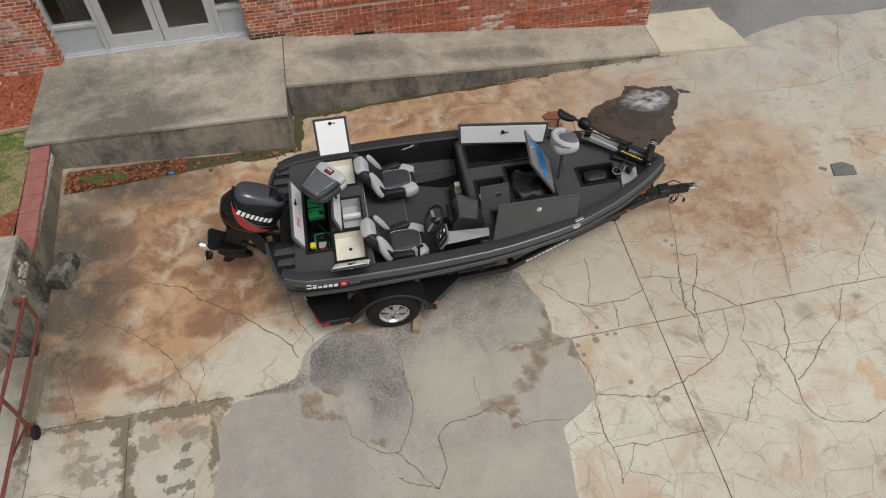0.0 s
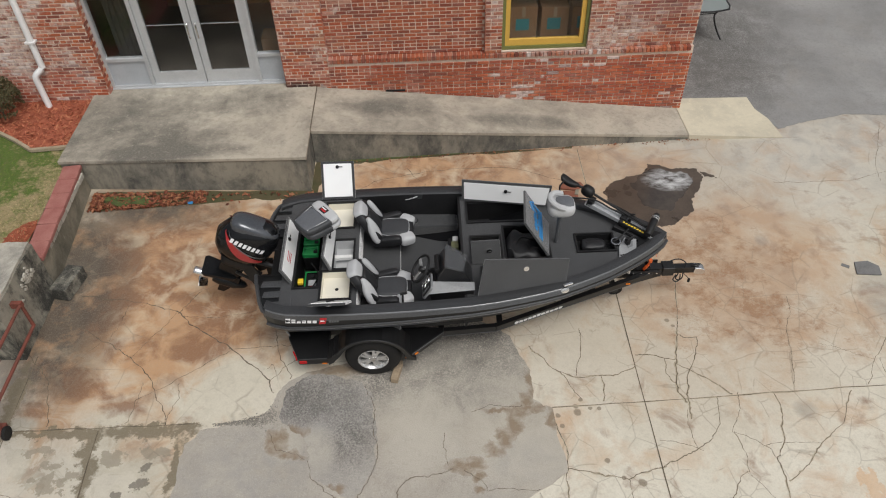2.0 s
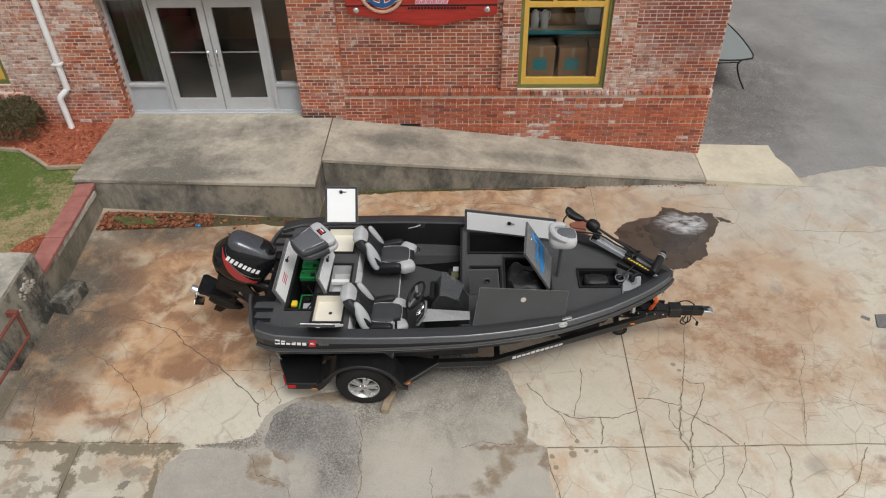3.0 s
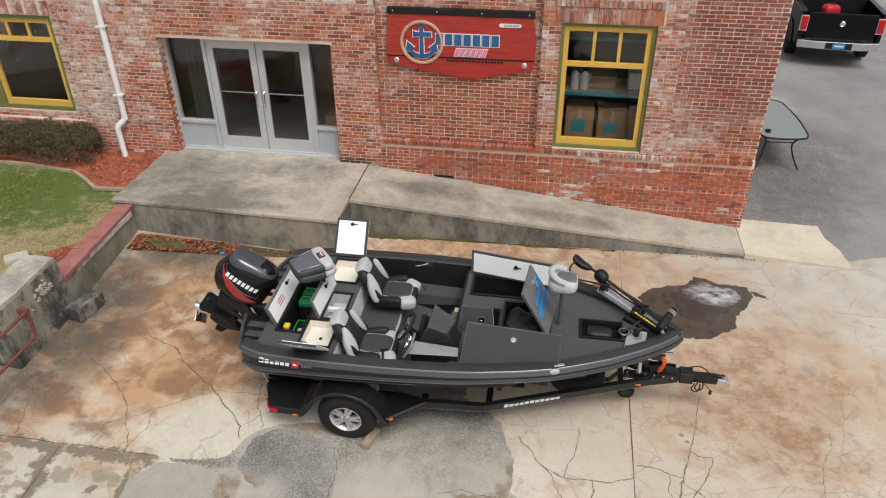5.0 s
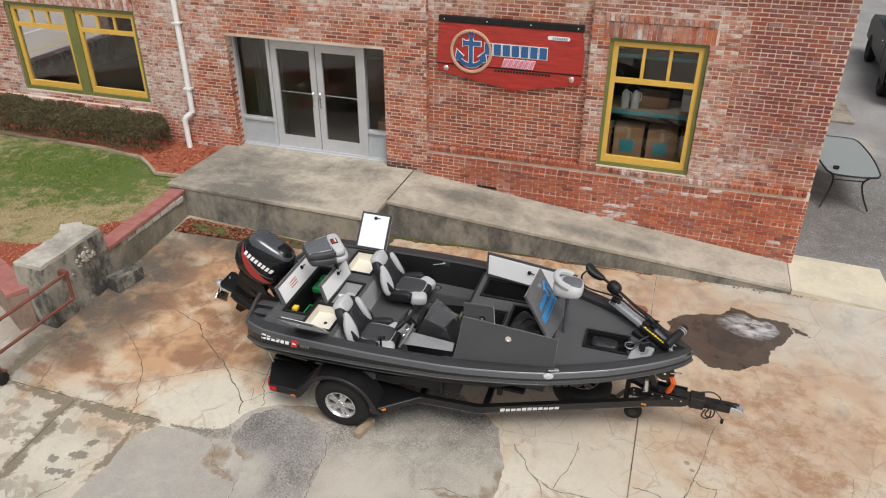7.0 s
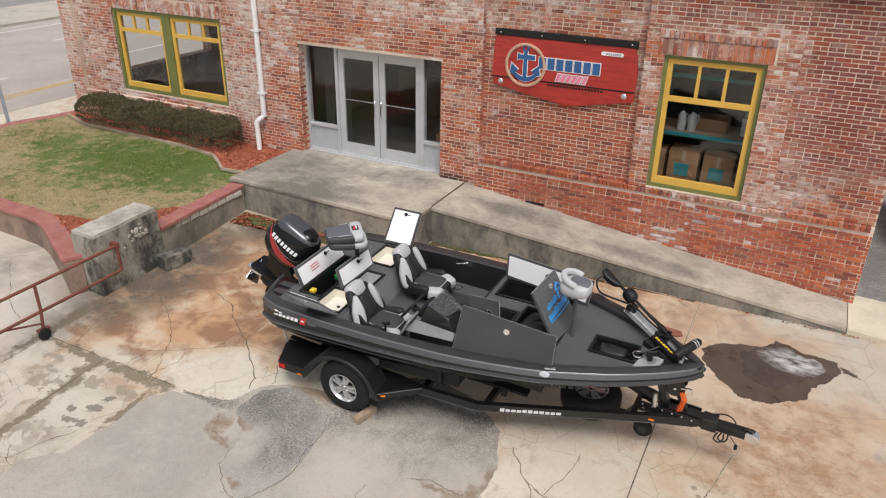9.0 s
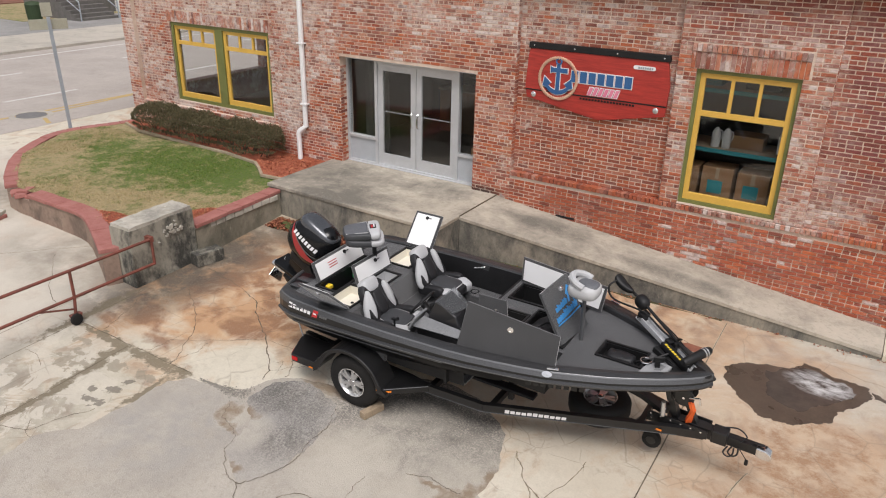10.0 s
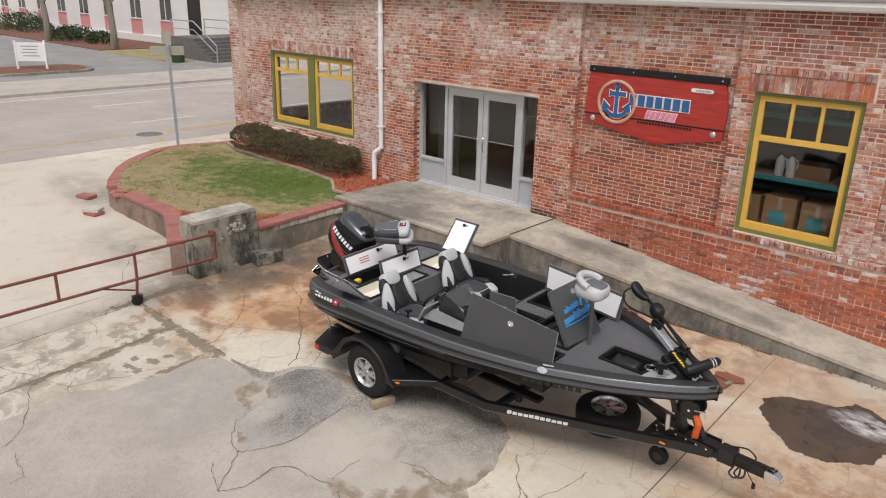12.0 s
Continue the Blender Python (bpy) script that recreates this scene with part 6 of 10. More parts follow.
for side in (-1, 1):
    pts = [(-0.20, YC + side * 0.33), (-0.18, YC + side * 0.46), (-0.10, YC + side * 0.78), (-0.05, YC + side * 0.90), (0.03, YC + side * 0.965), (0.33, YC + side * 1.02), (0.24, YC + side * 0.33)]
    pad = part("stern_pad", soften(prism(bm_new(), pts if side > 0 else pts[::-1], 1.0, 1.125), 0.012), CAP, boat, "ribbed grey stern step pad")
    for i in range(3):
        y = YC + side * (0.50 + i * 0.165)
        tread = [(-0.115 + 0.035 * i, y - 0.045), (0.235, y - 0.055), (0.235, y + 0.055), (-0.095 + 0.035 * i, y + 0.045)]
        part("rib", soften(prism(bm_new(), tread, 1.12, 1.146), 0.008), COAMING, pad, "raised tread")
    part("pad_rim", tube(bm_new(), [(p[0], p[1], 1.125) for p in pts[:6]], 0.024, 8), COAMING, pad, smooth=True)
    part("inner_rim", tube(bm_new(), [(0.245, YC + side * 0.36, 1.15), (0.30, YC + side * 0.98, 1.165)], 0.020, 8), COAMING, pad, "mid grey deck edge moulding", smooth=True)
    part("stern_light", lathe(bm_new(), ((0, 0.03), (0.018, 0.026), (0.02, 0.0)), 12, pose(0.18, YC + side * 0.40, 1.125)), CHROME, pad)


def deck_plate(xs, breaks, holes, z, inset=0.17, thick=0.03):
    """A flat deck between the gunwales with rectangular openings."""
    bm = bm_new()
    cache = {}

    def vert(x, y, zz):
        lim = max(hw(x) - inset, 0.01)
        y = clamp(y, YC - lim, YC + lim)
        key = (round(x, 4), round(y, 4), round(zz, 4))
        if key not in cache:
            cache[key] = bm.verts.new(key)
        return cache[key]
    ys = [-2.0] + sorted(breaks) + [2.0]
    for x0, x1 in zip(xs, xs[1:]):
        for y0, y1 in zip(ys, ys[1:]):
            cx, lim = (x0 + x1) / 2, hw((x0 + x1) / 2) - inset
            a, b = max(y0, YC - lim), min(y1, YC + lim)
            if b - a < 0.004 or any(h[0] < cx < h[1] and h[2] < (a + b) / 2 < h[3] for h in holes):
                continue
            for zz in (z, z - thick):
                f = list(dict.fromkeys([vert(x0, y0, zz), vert(x1, y0, zz), vert(x1, y1, zz), vert(x0, y1, zz)]))
                if len(f) > 2:
                    bm.faces.new(f)
    return bm


def bin_box(name, h, z, depth, material, label=""):
    """An open-topped locker under a hatch."""
    x0, x1, y0, y1 = h
    bm = box(bm_new(), x0, x1, y0, y1, z - depth, z - 0.002)
    bmesh.ops.delete(bm, geom=[f for f in bm.faces if f.calc_center_median().z > z - 0.01], context="FACES")
    bm2 = part(name, bm, material, boat, label)
    lip = bm_new()
    bars2 = ((x0 - 0.025, x1 + 0.025, y0 - 0.025, y0 - 0.001), (x0 - 0.025, x1 + 0.025, y1 + 0.001, y1 + 0.025), (x0 - 0.025, x0 - 0.001, y0, y1), (x1 + 0.001, x1 + 0.025, y0, y1))
    for a, b, c, d in bars2:
        box(lip, a, b, c, d, z + 0.001, z + 0.020)
    part("hatch_gutter", lip, BLACK, bm2)
    return bm2


ADZ, FDZ = 1.178, 1.178
H_BATT, H_NEAR, H_FAR, H_PAN = (0.30, 0.585, -0.66, 0.30), (0.63, 0.97, -0.86, -0.43), (0.62, 0.97, 0.34, 0.80), (0.76, 0.99, -0.38, 0.10)
part("aft_deck", deck_plate([0.14, 0.30, 0.585, 0.62, 0.63, 0.76, 0.97, 0.99, 1.03], [-0.86, -0.66, -0.43, -0.38, 0.10, 0.30, 0.34, 0.80], (H_BATT, H_NEAR, H_FAR, H_PAN), ADZ), CARPET, boat, "charcoal carpeted stern deck")
bin_box("battery_bay", H_BATT, ADZ, 0.42, BLACK, "open battery bay")
bin_box("stern_locker", H_NEAR, ADZ, 0.11, CREAM, "cream-lined open stern locker")
bin_box("stern_locker", H_FAR, ADZ, 0.11, CREAM, "cream-lined open stern locker")
part("drain", lathe(bm_new(), ((0, 0.006), (0.018, 0.006), (0.022, 0.0)), 14, pose(0.80, -0.62, ADZ - 0.105)), BLACK, boat)
bin_box("livewell", H_PAN, ADZ, 0.15, VINYL_GREY, "grey open livewell tray")
part("tray_bridge", rbox(0.76, 0.99, -0.17, -0.12, 1.10, 1.155, 0.006), WHITE, boat)
part("aft_bulkhead", box(bm_new(), 1.03, 1.06, YC - 0.97, YC + 0.97, 0.70, ADZ - 0.002), CARPET, boat)
part("seat_platform", rbox(1.061, 1.56, YC - 0.95, YC + 0.95, 0.70, 0.83, 0.02), CARPET, boat, "carpeted platform under the seats")
part("cockpit_floor", box(bm_new(), 1.03, 2.55, YC - 0.82, YC + 0.82, 0.686, 0.699), CARPET, boat)
for side in (-1, 1):
    part("cockpit_liner", loft(lambda x: [(x, hw(x) - 0.192, lip(x) - 0.016), (x, hw(x) - 0.20, lip(x) - 0.13), (x, hw(x) - 0.215, 0.70)], [1.03, 1.4, 1.8, 2.2, 2.56], sides=(side,)), DARK_LINER, boat)
H_ROD, H_COOL, H_BIN, H_RODN, H_FOOT = (2.46, 3.34, 0.34, 0.70), (2.48, 2.83, -0.36, 0.06), (2.90, 3.43, -0.34, 0.22), (2.58, 3.46, -0.80, -0.48), (3.80, 4.25, -0.26, 0.02)
part("front_deck", deck_plate([2.37, 2.46, 2.48, 2.58, 2.83, 2.90, 3.34, 3.43, 3.46, 3.65, 3.80, 4.05, 4.25, 4.4, 4.55, 4.68, 4.78], [-0.80, -0.48, -0.36, -0.34, -0.26, 0.02, 0.06, 0.22, 0.34, 0.70],
                              (H_ROD, H_COOL, H_BIN, H_RODN, H_FOOT), FDZ), CARPET, boat, "charcoal carpeted casting deck")
part("front_bulkhead", box(bm_new(), 2.34, 2.37, YC - 0.93, YC + 0.93, 0.70, FDZ - 0.002), DARK_LINER, boat)
part("side_step", rbox(1.58, 2.335, 0.62, 0.885, 0.701, 0.86, 0.02), CARPET, boat, "carpeted side box with a cup holder")
part("cup_holder", lathe(bm_new(), ((0.03, -0.03), (0.042, -0.03), (0.045, 0.006), (0.062, 0.008), (0.064, 0.0)), 20, pose(1.74, 0.74, 0.861)), CHROME, boat)
part("front_step", rbox(2.19, 2.338, 0.06, 0.36, 0.701, 0.885, 0.012), DARK_LINER, boat, "black step below the casting deck")
bin_box("rod_locker", H_ROD, FDZ, 0.30, BLACK, "deep open rod locker")
bin_box("rod_locker", H_RODN, FDZ, 0.30, BLACK, "deep open rod locker")
bin_box("cooler_bay", H_COOL, FDZ, 0.34, DARK_LINER)
part("cooler_tub", rbox(2.50, 2.70, -0.30, -0.02, 0.90, 1.05, 0.03), CREAM, boat, "cream ice box tub")
bin_box("centre_locker", H_BIN, FDZ, 0.36, BLACK)
bin_box("foot_recess", H_FOOT, FDZ, 0.10, BLACK)


def lid(hinge0, hinge1, top1, top0, white_side, label, latch=(0.5, 0.8), inner=None, outer=None, latch_both=True):
    """An open hatch lid: a framed board, its lined inner face and its latch."""
    p = [Vector(v) for v in (hinge0, hinge1, top1, top0)]
    n = (p[1] - p[0]).cross(p[3] - p[0]).normalized()
    bm = bm_new()
    a, b = [bm.verts.new(v + n * 0.014) for v in p], [bm.verts.new(v - n * 0.014) for v in p]
    bm.faces.new(a), bm.faces.new(b[::-1])
    for i in range(4):
        j = (i + 1) % 4
        bm.faces.new((a[i], b[i], b[j], a[j]))
    soften(bm, 0.006)
    ob = part("hatch_lid", bm, outer or CARPET, boat, label)
    s = n * white_side
    u, v = p[1] - p[0], p[3] - p[0]
    mid = sum(p, Vector()) / 4
    fx, fy = 1 - 0.07 / u.length, 1 - 0.07 / v.length
    if inner:
        bm = bm_new()
        q = []
        for w in p:
            d = w - mid
            du, dv = d.dot(u.normalized()), d.dot(v.normalized())
            q.append(mid + d - u.normalized() * math.copysign(0.032, du) - v.normalized() * math.copysign(0.032, dv))
        a, b = [bm.verts.new(w + s * 0.0145) for w in q], [bm.verts.new(w + s * 0.022) for w in q]
        bm.faces.new(b)
        for i in range(4):
            j = (i + 1) % 4
            bm.faces.new((a[i], a[j], b[j], b[i]))
        part("lid_liner", bm, inner, ob, "smooth white lid liner")
    c = p[0] + u * latch[0] + (p[3] - p[0]).lerp(p[2] - p[1], latch[0]) * latch[1]
    for k in ((-s,) if not inner else (s, -s)):
        q = k.to_track_quat("Z", "Y").to_matrix().to_4x4()
        m = Matrix.Translation(c + k * (0.022 if k == s and inner else 0.014)) @ q
        if k == s and inner:
            part("latch_arm", tube(lathe(bm_new(), ((0.0, 0.02), (0.022, 0.018), (0.024, 0.0)), 14, m), (c + s * 0.035, c + s * 0.035 + u.normalized() * 0.07), 0.006, 6), BLACK, ob, "black latch cam")
        else:
            part("latch", lathe(bm_new(), ((0.0, 0.006), (0.016, 0.006), (0.018, 0.012), (0.032, 0.010), (0.034, 0.0)), 20, m), CHROME, ob, "round chrome latch")
    return ob, n


lid((0.54, 0.87, 1.20), (0.98, 0.87, 1.20), (0.98, 1.18, 1.595), (0.54, 1.20, 1.585), 1, "open stern locker lid, white inside", (0.5, 0.85), LID_WHITE)
lid((0.61, -0.93, 1.205), (1.01, -0.93, 1.205), (0.99, -1.235, 1.53), (0.585, -1.28, 1.585), -1, "stern locker lid folded out over the gunwale", (0.5, 0.8), LID_WHITE)
lid((0.265, -0.60, 1.17), (0.265, 0.33, 1.17), (0.165, 0.33, 1.43), (0.165, -0.60, 1.43), 1, "open battery hatch lid, white inside with red writing", (0.62, 0.75), LID_WHITE)
lid((0.725, -0.42, 1.19), (0.745, 0.27, 1.19), (0.675, 0.27, 1.45), (0.655, -0.42, 1.45), 1, "open livewell lid, white inside", (0.58, 0.7), LID_WHITE)
lid((2.40, 0.76, 1.20), (3.52, 0.56, 1.20), (3.56, 0.60, 1.52), (2.40, 0.80, 1.52), 1, "open rod locker lid, white inside", (0.5, 0.62), LID_WHITE)
lid((2.49, -0.95, 1.225), (3.55, -0.79, 1.215), (3.565, -0.735, 1.575), (2.568, -0.85, 1.74), -1, "upright carpeted rod locker lid", (0.5, 0.72))
lid((2.46, -0.40, 1.19), (2.82, -0.40, 1.19), (2.785, -0.395, 1.585), (2.44, -0.395, 1.575), -1, "small upright carpeted hatch lid", (0.62, 0.6))
LID_FOOT, LID_HEAD = (Vector((3.41, -0.33, 1.19)), Vector((3.485, 0.24, 1.19))), (Vector((3.095, -0.25, 1.695)), Vector((3.15, 0.31, 1.72)))
logo_lid, nn = lid(LID_FOOT[0], LID_FOOT[1], LID_HEAD[1], LID_HEAD[0], -1, "half-open carpeted centre hatch lid with blue decal", (0.62, 0.84))
# blue decal on the centre lid's outer face: two slanting rows of plain strokes and a hooked shape
nl = (LID_FOOT[1] - LID_FOOT[0]).cross(LID_HEAD[0] - LID_FOOT[0]).normalized()
if nl.x < 0:
    nl = -nl


def on_lid(a, b, lift=0.020):
    return LID_FOOT[0].lerp(LID_FOOT[1], a).lerp(LID_HEAD[0].lerp(LID_HEAD[1], a), b) + nl * lift


bm = bm_new()
rnd = random.Random(4)
for b0, a0, n0, h0 in ((0.53, 0.24, 6, 0.11), (0.35, 0.16, 11, 0.14)):
    for i in range(n0):
        a = a0 + i * 0.070
        b = b0 + 0.006 * i
        k = rnd.choice((0.7, 1.0, 0.85))
        tube(bm, [on_lid(a, b), on_lid(a + 0.006, b + h0 * k), on_lid(a + 0.034, b + h0 * 0.6), on_lid(a + 0.028, b + 0.01), on_lid(a + 0.052, b + h0 * k * 0.8)], 0.0095, 5)
tube(bm, [on_lid(0.14, 0.32), on_lid(0.55, 0.33), on_lid(0.96, 0.37)], 0.009, 5)
tube(bm, [on_lid(0.70, 0.56), on_lid(0.76, 0.72), on_lid(0.69, 0.70), on_lid(0.82, 0.82), on_lid(0.93, 0.70), on_lid(0.84, 0.72), on_lid(0.88, 0.54)], 0.014, 5)
part("decal", bm, SKYBLUE, logo_lid, "bright blue stroke decal")
bm = bm_new()
for i in range(3):
    box(bm, -0.0025, 0.0, -0.08, 0.08, 0.05 - i * 0.032, 0.060 - i * 0.032, pose(0.2425, -0.28, 1.30, 0, -21, 0))
part("decal", bm, RED, boat, "small red warning lines")

# battery bay contents
battery = thing("battery", BOAT @ pose(0.43, 0.13, 1.05), "green-topped marine battery in the open bay", "battery")
part("case", rbox(-0.10, 0.10, -0.16, 0.16, -0.24, -0.03, 0.01), BLACK, battery)
for y in (-0.085, 0.085):
    lid_ = part("lid", rbox(-0.105, 0.105, y - 0.075, y + 0.075, -0.029, 0.04, 0.014), GREENP, battery, "bright green plastic lid")
    part("grip", tube(bm_new(), curve_pts(((-0.07, y, 0.042), (-0.05, y, 0.075), (0.05, y, 0.075), (0.07, y, 0.042)), 4), 0.012, 8), GREENP, lid_)
    part("terminal_cap", rbox(0.04, 0.09, y - 0.06, y - 0.02, 0.0405, 0.062, 0.006), BLACK, lid_)
battery2 = thing("battery", BOAT @ pose(0.46, -0.36, 0.88), "black marine battery with red and yellow leads", "battery")
part("case", rbox(-0.09, 0.09, -0.16, 0.16, -0.13, 0.04, 0.01), BLACK, battery2)
for y, mt in ((-0.10, RED), (0.10, FRAME)):
    part("terminal_cap", rbox(-0.025, 0.025, y - 0.025, y + 0.025, 0.041, 0.07, 0.006), mt, battery2)
part("frame", tube(bm_new(), [(-0.085, -0.15, 0.075), (0.085, -0.15, 0.075), (0.085, 0.15, 0.075), (-0.085, 0.15, 0.075)], 0.012, 6, closed=True), GREENP, battery2, "bright green hold-down frame")
part("terminal_plate", rbox(-0.05, 0.05, -0.05, 0.04, 0.041, 0.052, 0.004), ALLOY_PLATE, battery2)
part("lead", tube(bm_new(), curve_pts(((0.0, -0.10, 0.06), (0.06, -0.14, 0.12), (0.02, -0.20, 0.08)), 5), 0.008, 6), RED, battery2)
pump = thing("bilge_pump", BOAT @ pose(0.36, -0.52, 1.0), "small yellow-topped kit in the battery bay", "pump")
part("float", rbox(-0.035, 0.035, -0.04, 0.04, 0.10, 0.15, 0.012), YELLOW_FILM, pump, "bright yellow block")
part("stem", tube(bm_new(), ((0, 0, 0.11), (0.02, 0.02, -0.2)), 0.008, 6), BLACK, pump)
part("cable", tube(bm_new(), curve_pts(((0.05, -0.05, -0.05), (0.15, 0.05, 0.02), (0.18, 0.25, -0.03), (0.08, 0.4, 0.03)), 5), 0.009, 6), BLACK, pump)
part("clamp", rbox(0.0, 0.05, -0.10, -0.06, 0.05, 0.08, 0.006), RED, pump)

# rows of bars where the maker's lettering runs along the stern quarter
def band_at(x, v, lift=0.006):
    """A place on the starboard upper band, v from its foot to its top."""
    h, r, t = hw(x), rail(x) + 0.012, lip(x) - 0.016
    m = (rail(x) + lip(x)) / 2
    y, z = (h + 0.002 - 0.012 * v / 0.5, r + (m - r) * v / 0.5) if v < 0.5 else (h - 0.010 - 0.022 * (v - 0.5) / 0.5, m + (t - m) * (v - 0.5) / 0.5)
    return (x, YC - y - lift, z + lift * 0.4)


def side_mark(x0, x1, v0, v1, n, material, lean, seed, gap=0.25):
    """A row of n plain bars along the stern quarter."""
    rnd = random.Random(seed)
    bm, w = bm_new(), (x1 - x0) / n
    for i in range(n):
        a, b = x0 + i * w, x0 + (i + 1) * w - gap * w
        top = v1 if i == 0 or n == 1 else v0 + (v1 - v0) * rnd.uniform(0.7, 0.85)
        vm = (v0 + top) / 2
        cols = [[bm.verts.new(band_at(x + lean * (v - v0), v)) for v in (v0, vm, top)] for x in (a, b)]
        for k in range(2):
            bm.faces.new((cols[0][k], cols[1][k], cols[1][k + 1], cols[0][k + 1]))
    return part("decal", bm, material, boat, "row of plain bars")


side_mark(0.24, 0.31, 0.40, 0.80, 1, BARS, 0.02, 3, 0.20)
side_mark(0.31, 0.62, 0.40, 0.74, 5, BARS, 0.02, 3, 0.24)
side_mark(0.63, 0.72, 0.30, 0.88, 1, RED, 0.04, 4, 0.12)
side_mark(0.65, 0.72, 0.52, 0.64, 1, BARS, 0.04, 7, 0.30)
side_mark(0.75, 0.87, 0.40, 0.66, 4, BAND, 0.01, 5)
bm = lettering(bm_new(), 0, 0.62, 0, 0.06, 8, 0.0, 9)
bmesh.ops.transform(bm, matrix=pose(3.30, YC - 0.885, 1.02, -14, 0, 19), verts=bm.verts)
part("decal", bm, CAP, boat, "row of plain bars")
cleat = part("cleat", rbox(-0.06, 0.06, -0.02, 0.02, 0, 0.018, 0.008, pose(3.56, -0.815 + YC, 1.262, 0, 0, 17)), CHROME, boat, "chrome pull-up cleat")
part("cleat_mark", lathe(bm_new(), ((0, 0.012), (0.04, 0.010), (0.045, 0)), 20, pose(3.52, YC - 0.862, 1.218, 62, 0, 15) @ Matrix.Diagonal((1.3, 0.8, 1, 1))), CHROME, boat)
part("cleat", rbox(-0.06, 0.06, -0.015, 0.015, 0, 0.02, 0.008, pose(3.62, YC + 0.79, 1.262, 0, 0, -20)), CHROME, boat, "chrome pull-up cleat")
part("grab_handle", tube(bm_new(), curve_pts(((1.64, 0.91, 1.12), (1.65, 0.88, 1.13), (1.72, 0.875, 1.15), (1.80, 0.88, 1.18), (1.81, 0.92, 1.18)), 4), 0.009, 8), RIM, boat, "chrome grab handle")

# console
def tilt_board_bm(pts3, thick):
    """A thin flat board through four corners."""
    bm_ = bm_new()
    vs_ = [bm_.verts.new(p_) for p_ in pts3]
    f_ = bm_.faces.new(vs_)
    f_.normal_update()
    off_ = f_.normal * thick
    ext_ = bmesh.ops.extrude_face_region(bm_, geom=[f_])
    bmesh.ops.translate(bm_, vec=off_, verts=[v_ for v_ in ext_["geom"] if isinstance(v_, bmesh.types.BMVert)])
    return bm_


def round_panel(a, b, r, n=5):
    """A rectangle with rounded corners, of half sizes a and b."""
    return [(sx * (a - r) + r * math.cos(radians(t)), sy * (b - r) + r * math.sin(radians(t))) for sx, sy, t0 in ((1, 1, 0), (-1, 1, 90), (-1, -1, 180), (1, -1, 270)) for t in [t0 + 90 * k / n for k in range(n + 1)]]


console = part("console", prism(bm_new(), [(1.96, 0.70), (1.96, 1.06), (1.92, 1.20), (1.95, 1.25), (2.12, 1.29), (2.44, 1.21), (2.46, 0.70)], -0.80, -0.50, "y"), DARK_LINER, boat, "black moulded steering console")
part("console_top", tilt_board_bm([(1.875, -0.925, 1.262), (2.46, -0.885, 1.262), (2.46, -0.815, 1.325), (1.975, -0.80, 1.350)][::-1], 0.022), CONSOLE_GREY, console, "light grey tapering console shoulder")
panel = pose(1.90, -0.83, 1.31, 0, -62, 0)
part("dash", soften(prism(bm_new(), round_panel(0.115, 0.125, 0.035), -0.02, 0.004), 0.004), CONSOLE_GREY, console, "light grey gauge panel frame").matrix_basis = panel
part("dash_face", prism(bm_new(), round_panel(0.098, 0.108, 0.03), 0.0045, 0.009), BLACK, console).matrix_basis = panel
for gx, gy in ((0.048, 0.045), (-0.046, 0.04)):
    part("gauge", lathe(bm_new(), ((0.032, 0.009), (0.033, 0.020), (0.042, 0.018), (0.044, 0.009)), 22, panel @ pose(gx, gy, 0)), CHROME, console, "chrome ringed gauge")
    part("gauge_face", lathe(bm_new(), ((0, 0.013), (0.032, 0.013)), 20, panel @ pose(gx, gy, 0)), DARKWIN, console)
for gx in (-0.06, -0.02, 0.02, 0.06):
    part("switch", rbox(gx - 0.012, gx + 0.012, -0.075, -0.055, 0.009, 0.016, 0.003, panel), CONSOLE_GREY, console)
part("console_flank", prism(bm_new(), [(1.97, 0.75), (1.93, 1.235), (2.45, 1.235), (2.45, 0.75)], -0.88, -0.801, "y"), BLACK, console, "black console flank")
hood = bm_new()
prof = ((2.01, 1.22, 0.0), (2.03, 1.40, 0.01), (2.115, 1.555, 0.02), (2.145, 1.562, 0.025), (2.355, 1.425, 0.05), (2.45, 1.22, 0.02))
sides2 = [[hood.verts.new((x, y0 + (d if y0 < -0.6 else -d), z)) for x, z, d in prof] for y0 in (-0.80, -0.44)]
for k in range(len(prof) - 1):
    hood.faces.new((sides2[0][k], sides2[0][k + 1], sides2[1][k + 1], sides2[1][k]))
hood.faces.new(sides2[0][::-1]), hood.faces.new(sides2[1])
part("windscreen", soften(hood, 0.02, 3), HOOD, console, "smoked grey wraparound windscreen hood")
part("screen_face", tilt_board_bm([(2.115, -0.80, 1.570), (2.325, -0.765, 1.462), (2.395, -0.50, 1.452), (2.135, -0.425, 1.585)], 0.006), SMOKE, console, "hazy clear windscreen")
screen = part("fish_finder", rbox(-0.03, 0.03, -0.13, 0.13, -0.09, 0.09, 0.015, pose(2.05, -0.61, 1.40, 0, -18, 0)), BLACK, console, "black fish finder on the console")
part("display", box(bm_new(), -0.033, -0.031, -0.11, 0.06, -0.06, 0.07, pose(2.05, -0.61, 1.40, 0, -18, 0)), DARKWIN, screen)
part("chart_sheet", prism(bm_new(), [(1.80, -0.98), (1.95, -0.99), (1.86, -0.90)], 1.02, 1.026), WHITE, console, "white paper corner beside the console")
wheel = part("steering_wheel", tube(bm_new(), [(0.172 * math.cos(a * math.tau / 28), 0.172 * math.sin(a * math.tau / 28), 0) for a in range(28)], 0.017, 8, closed=True), BLACK, console, "black steering wheel with bright spokes")
wheel.matrix_basis = pose(1.83, -0.62, 1.385, 0, -52, 0)
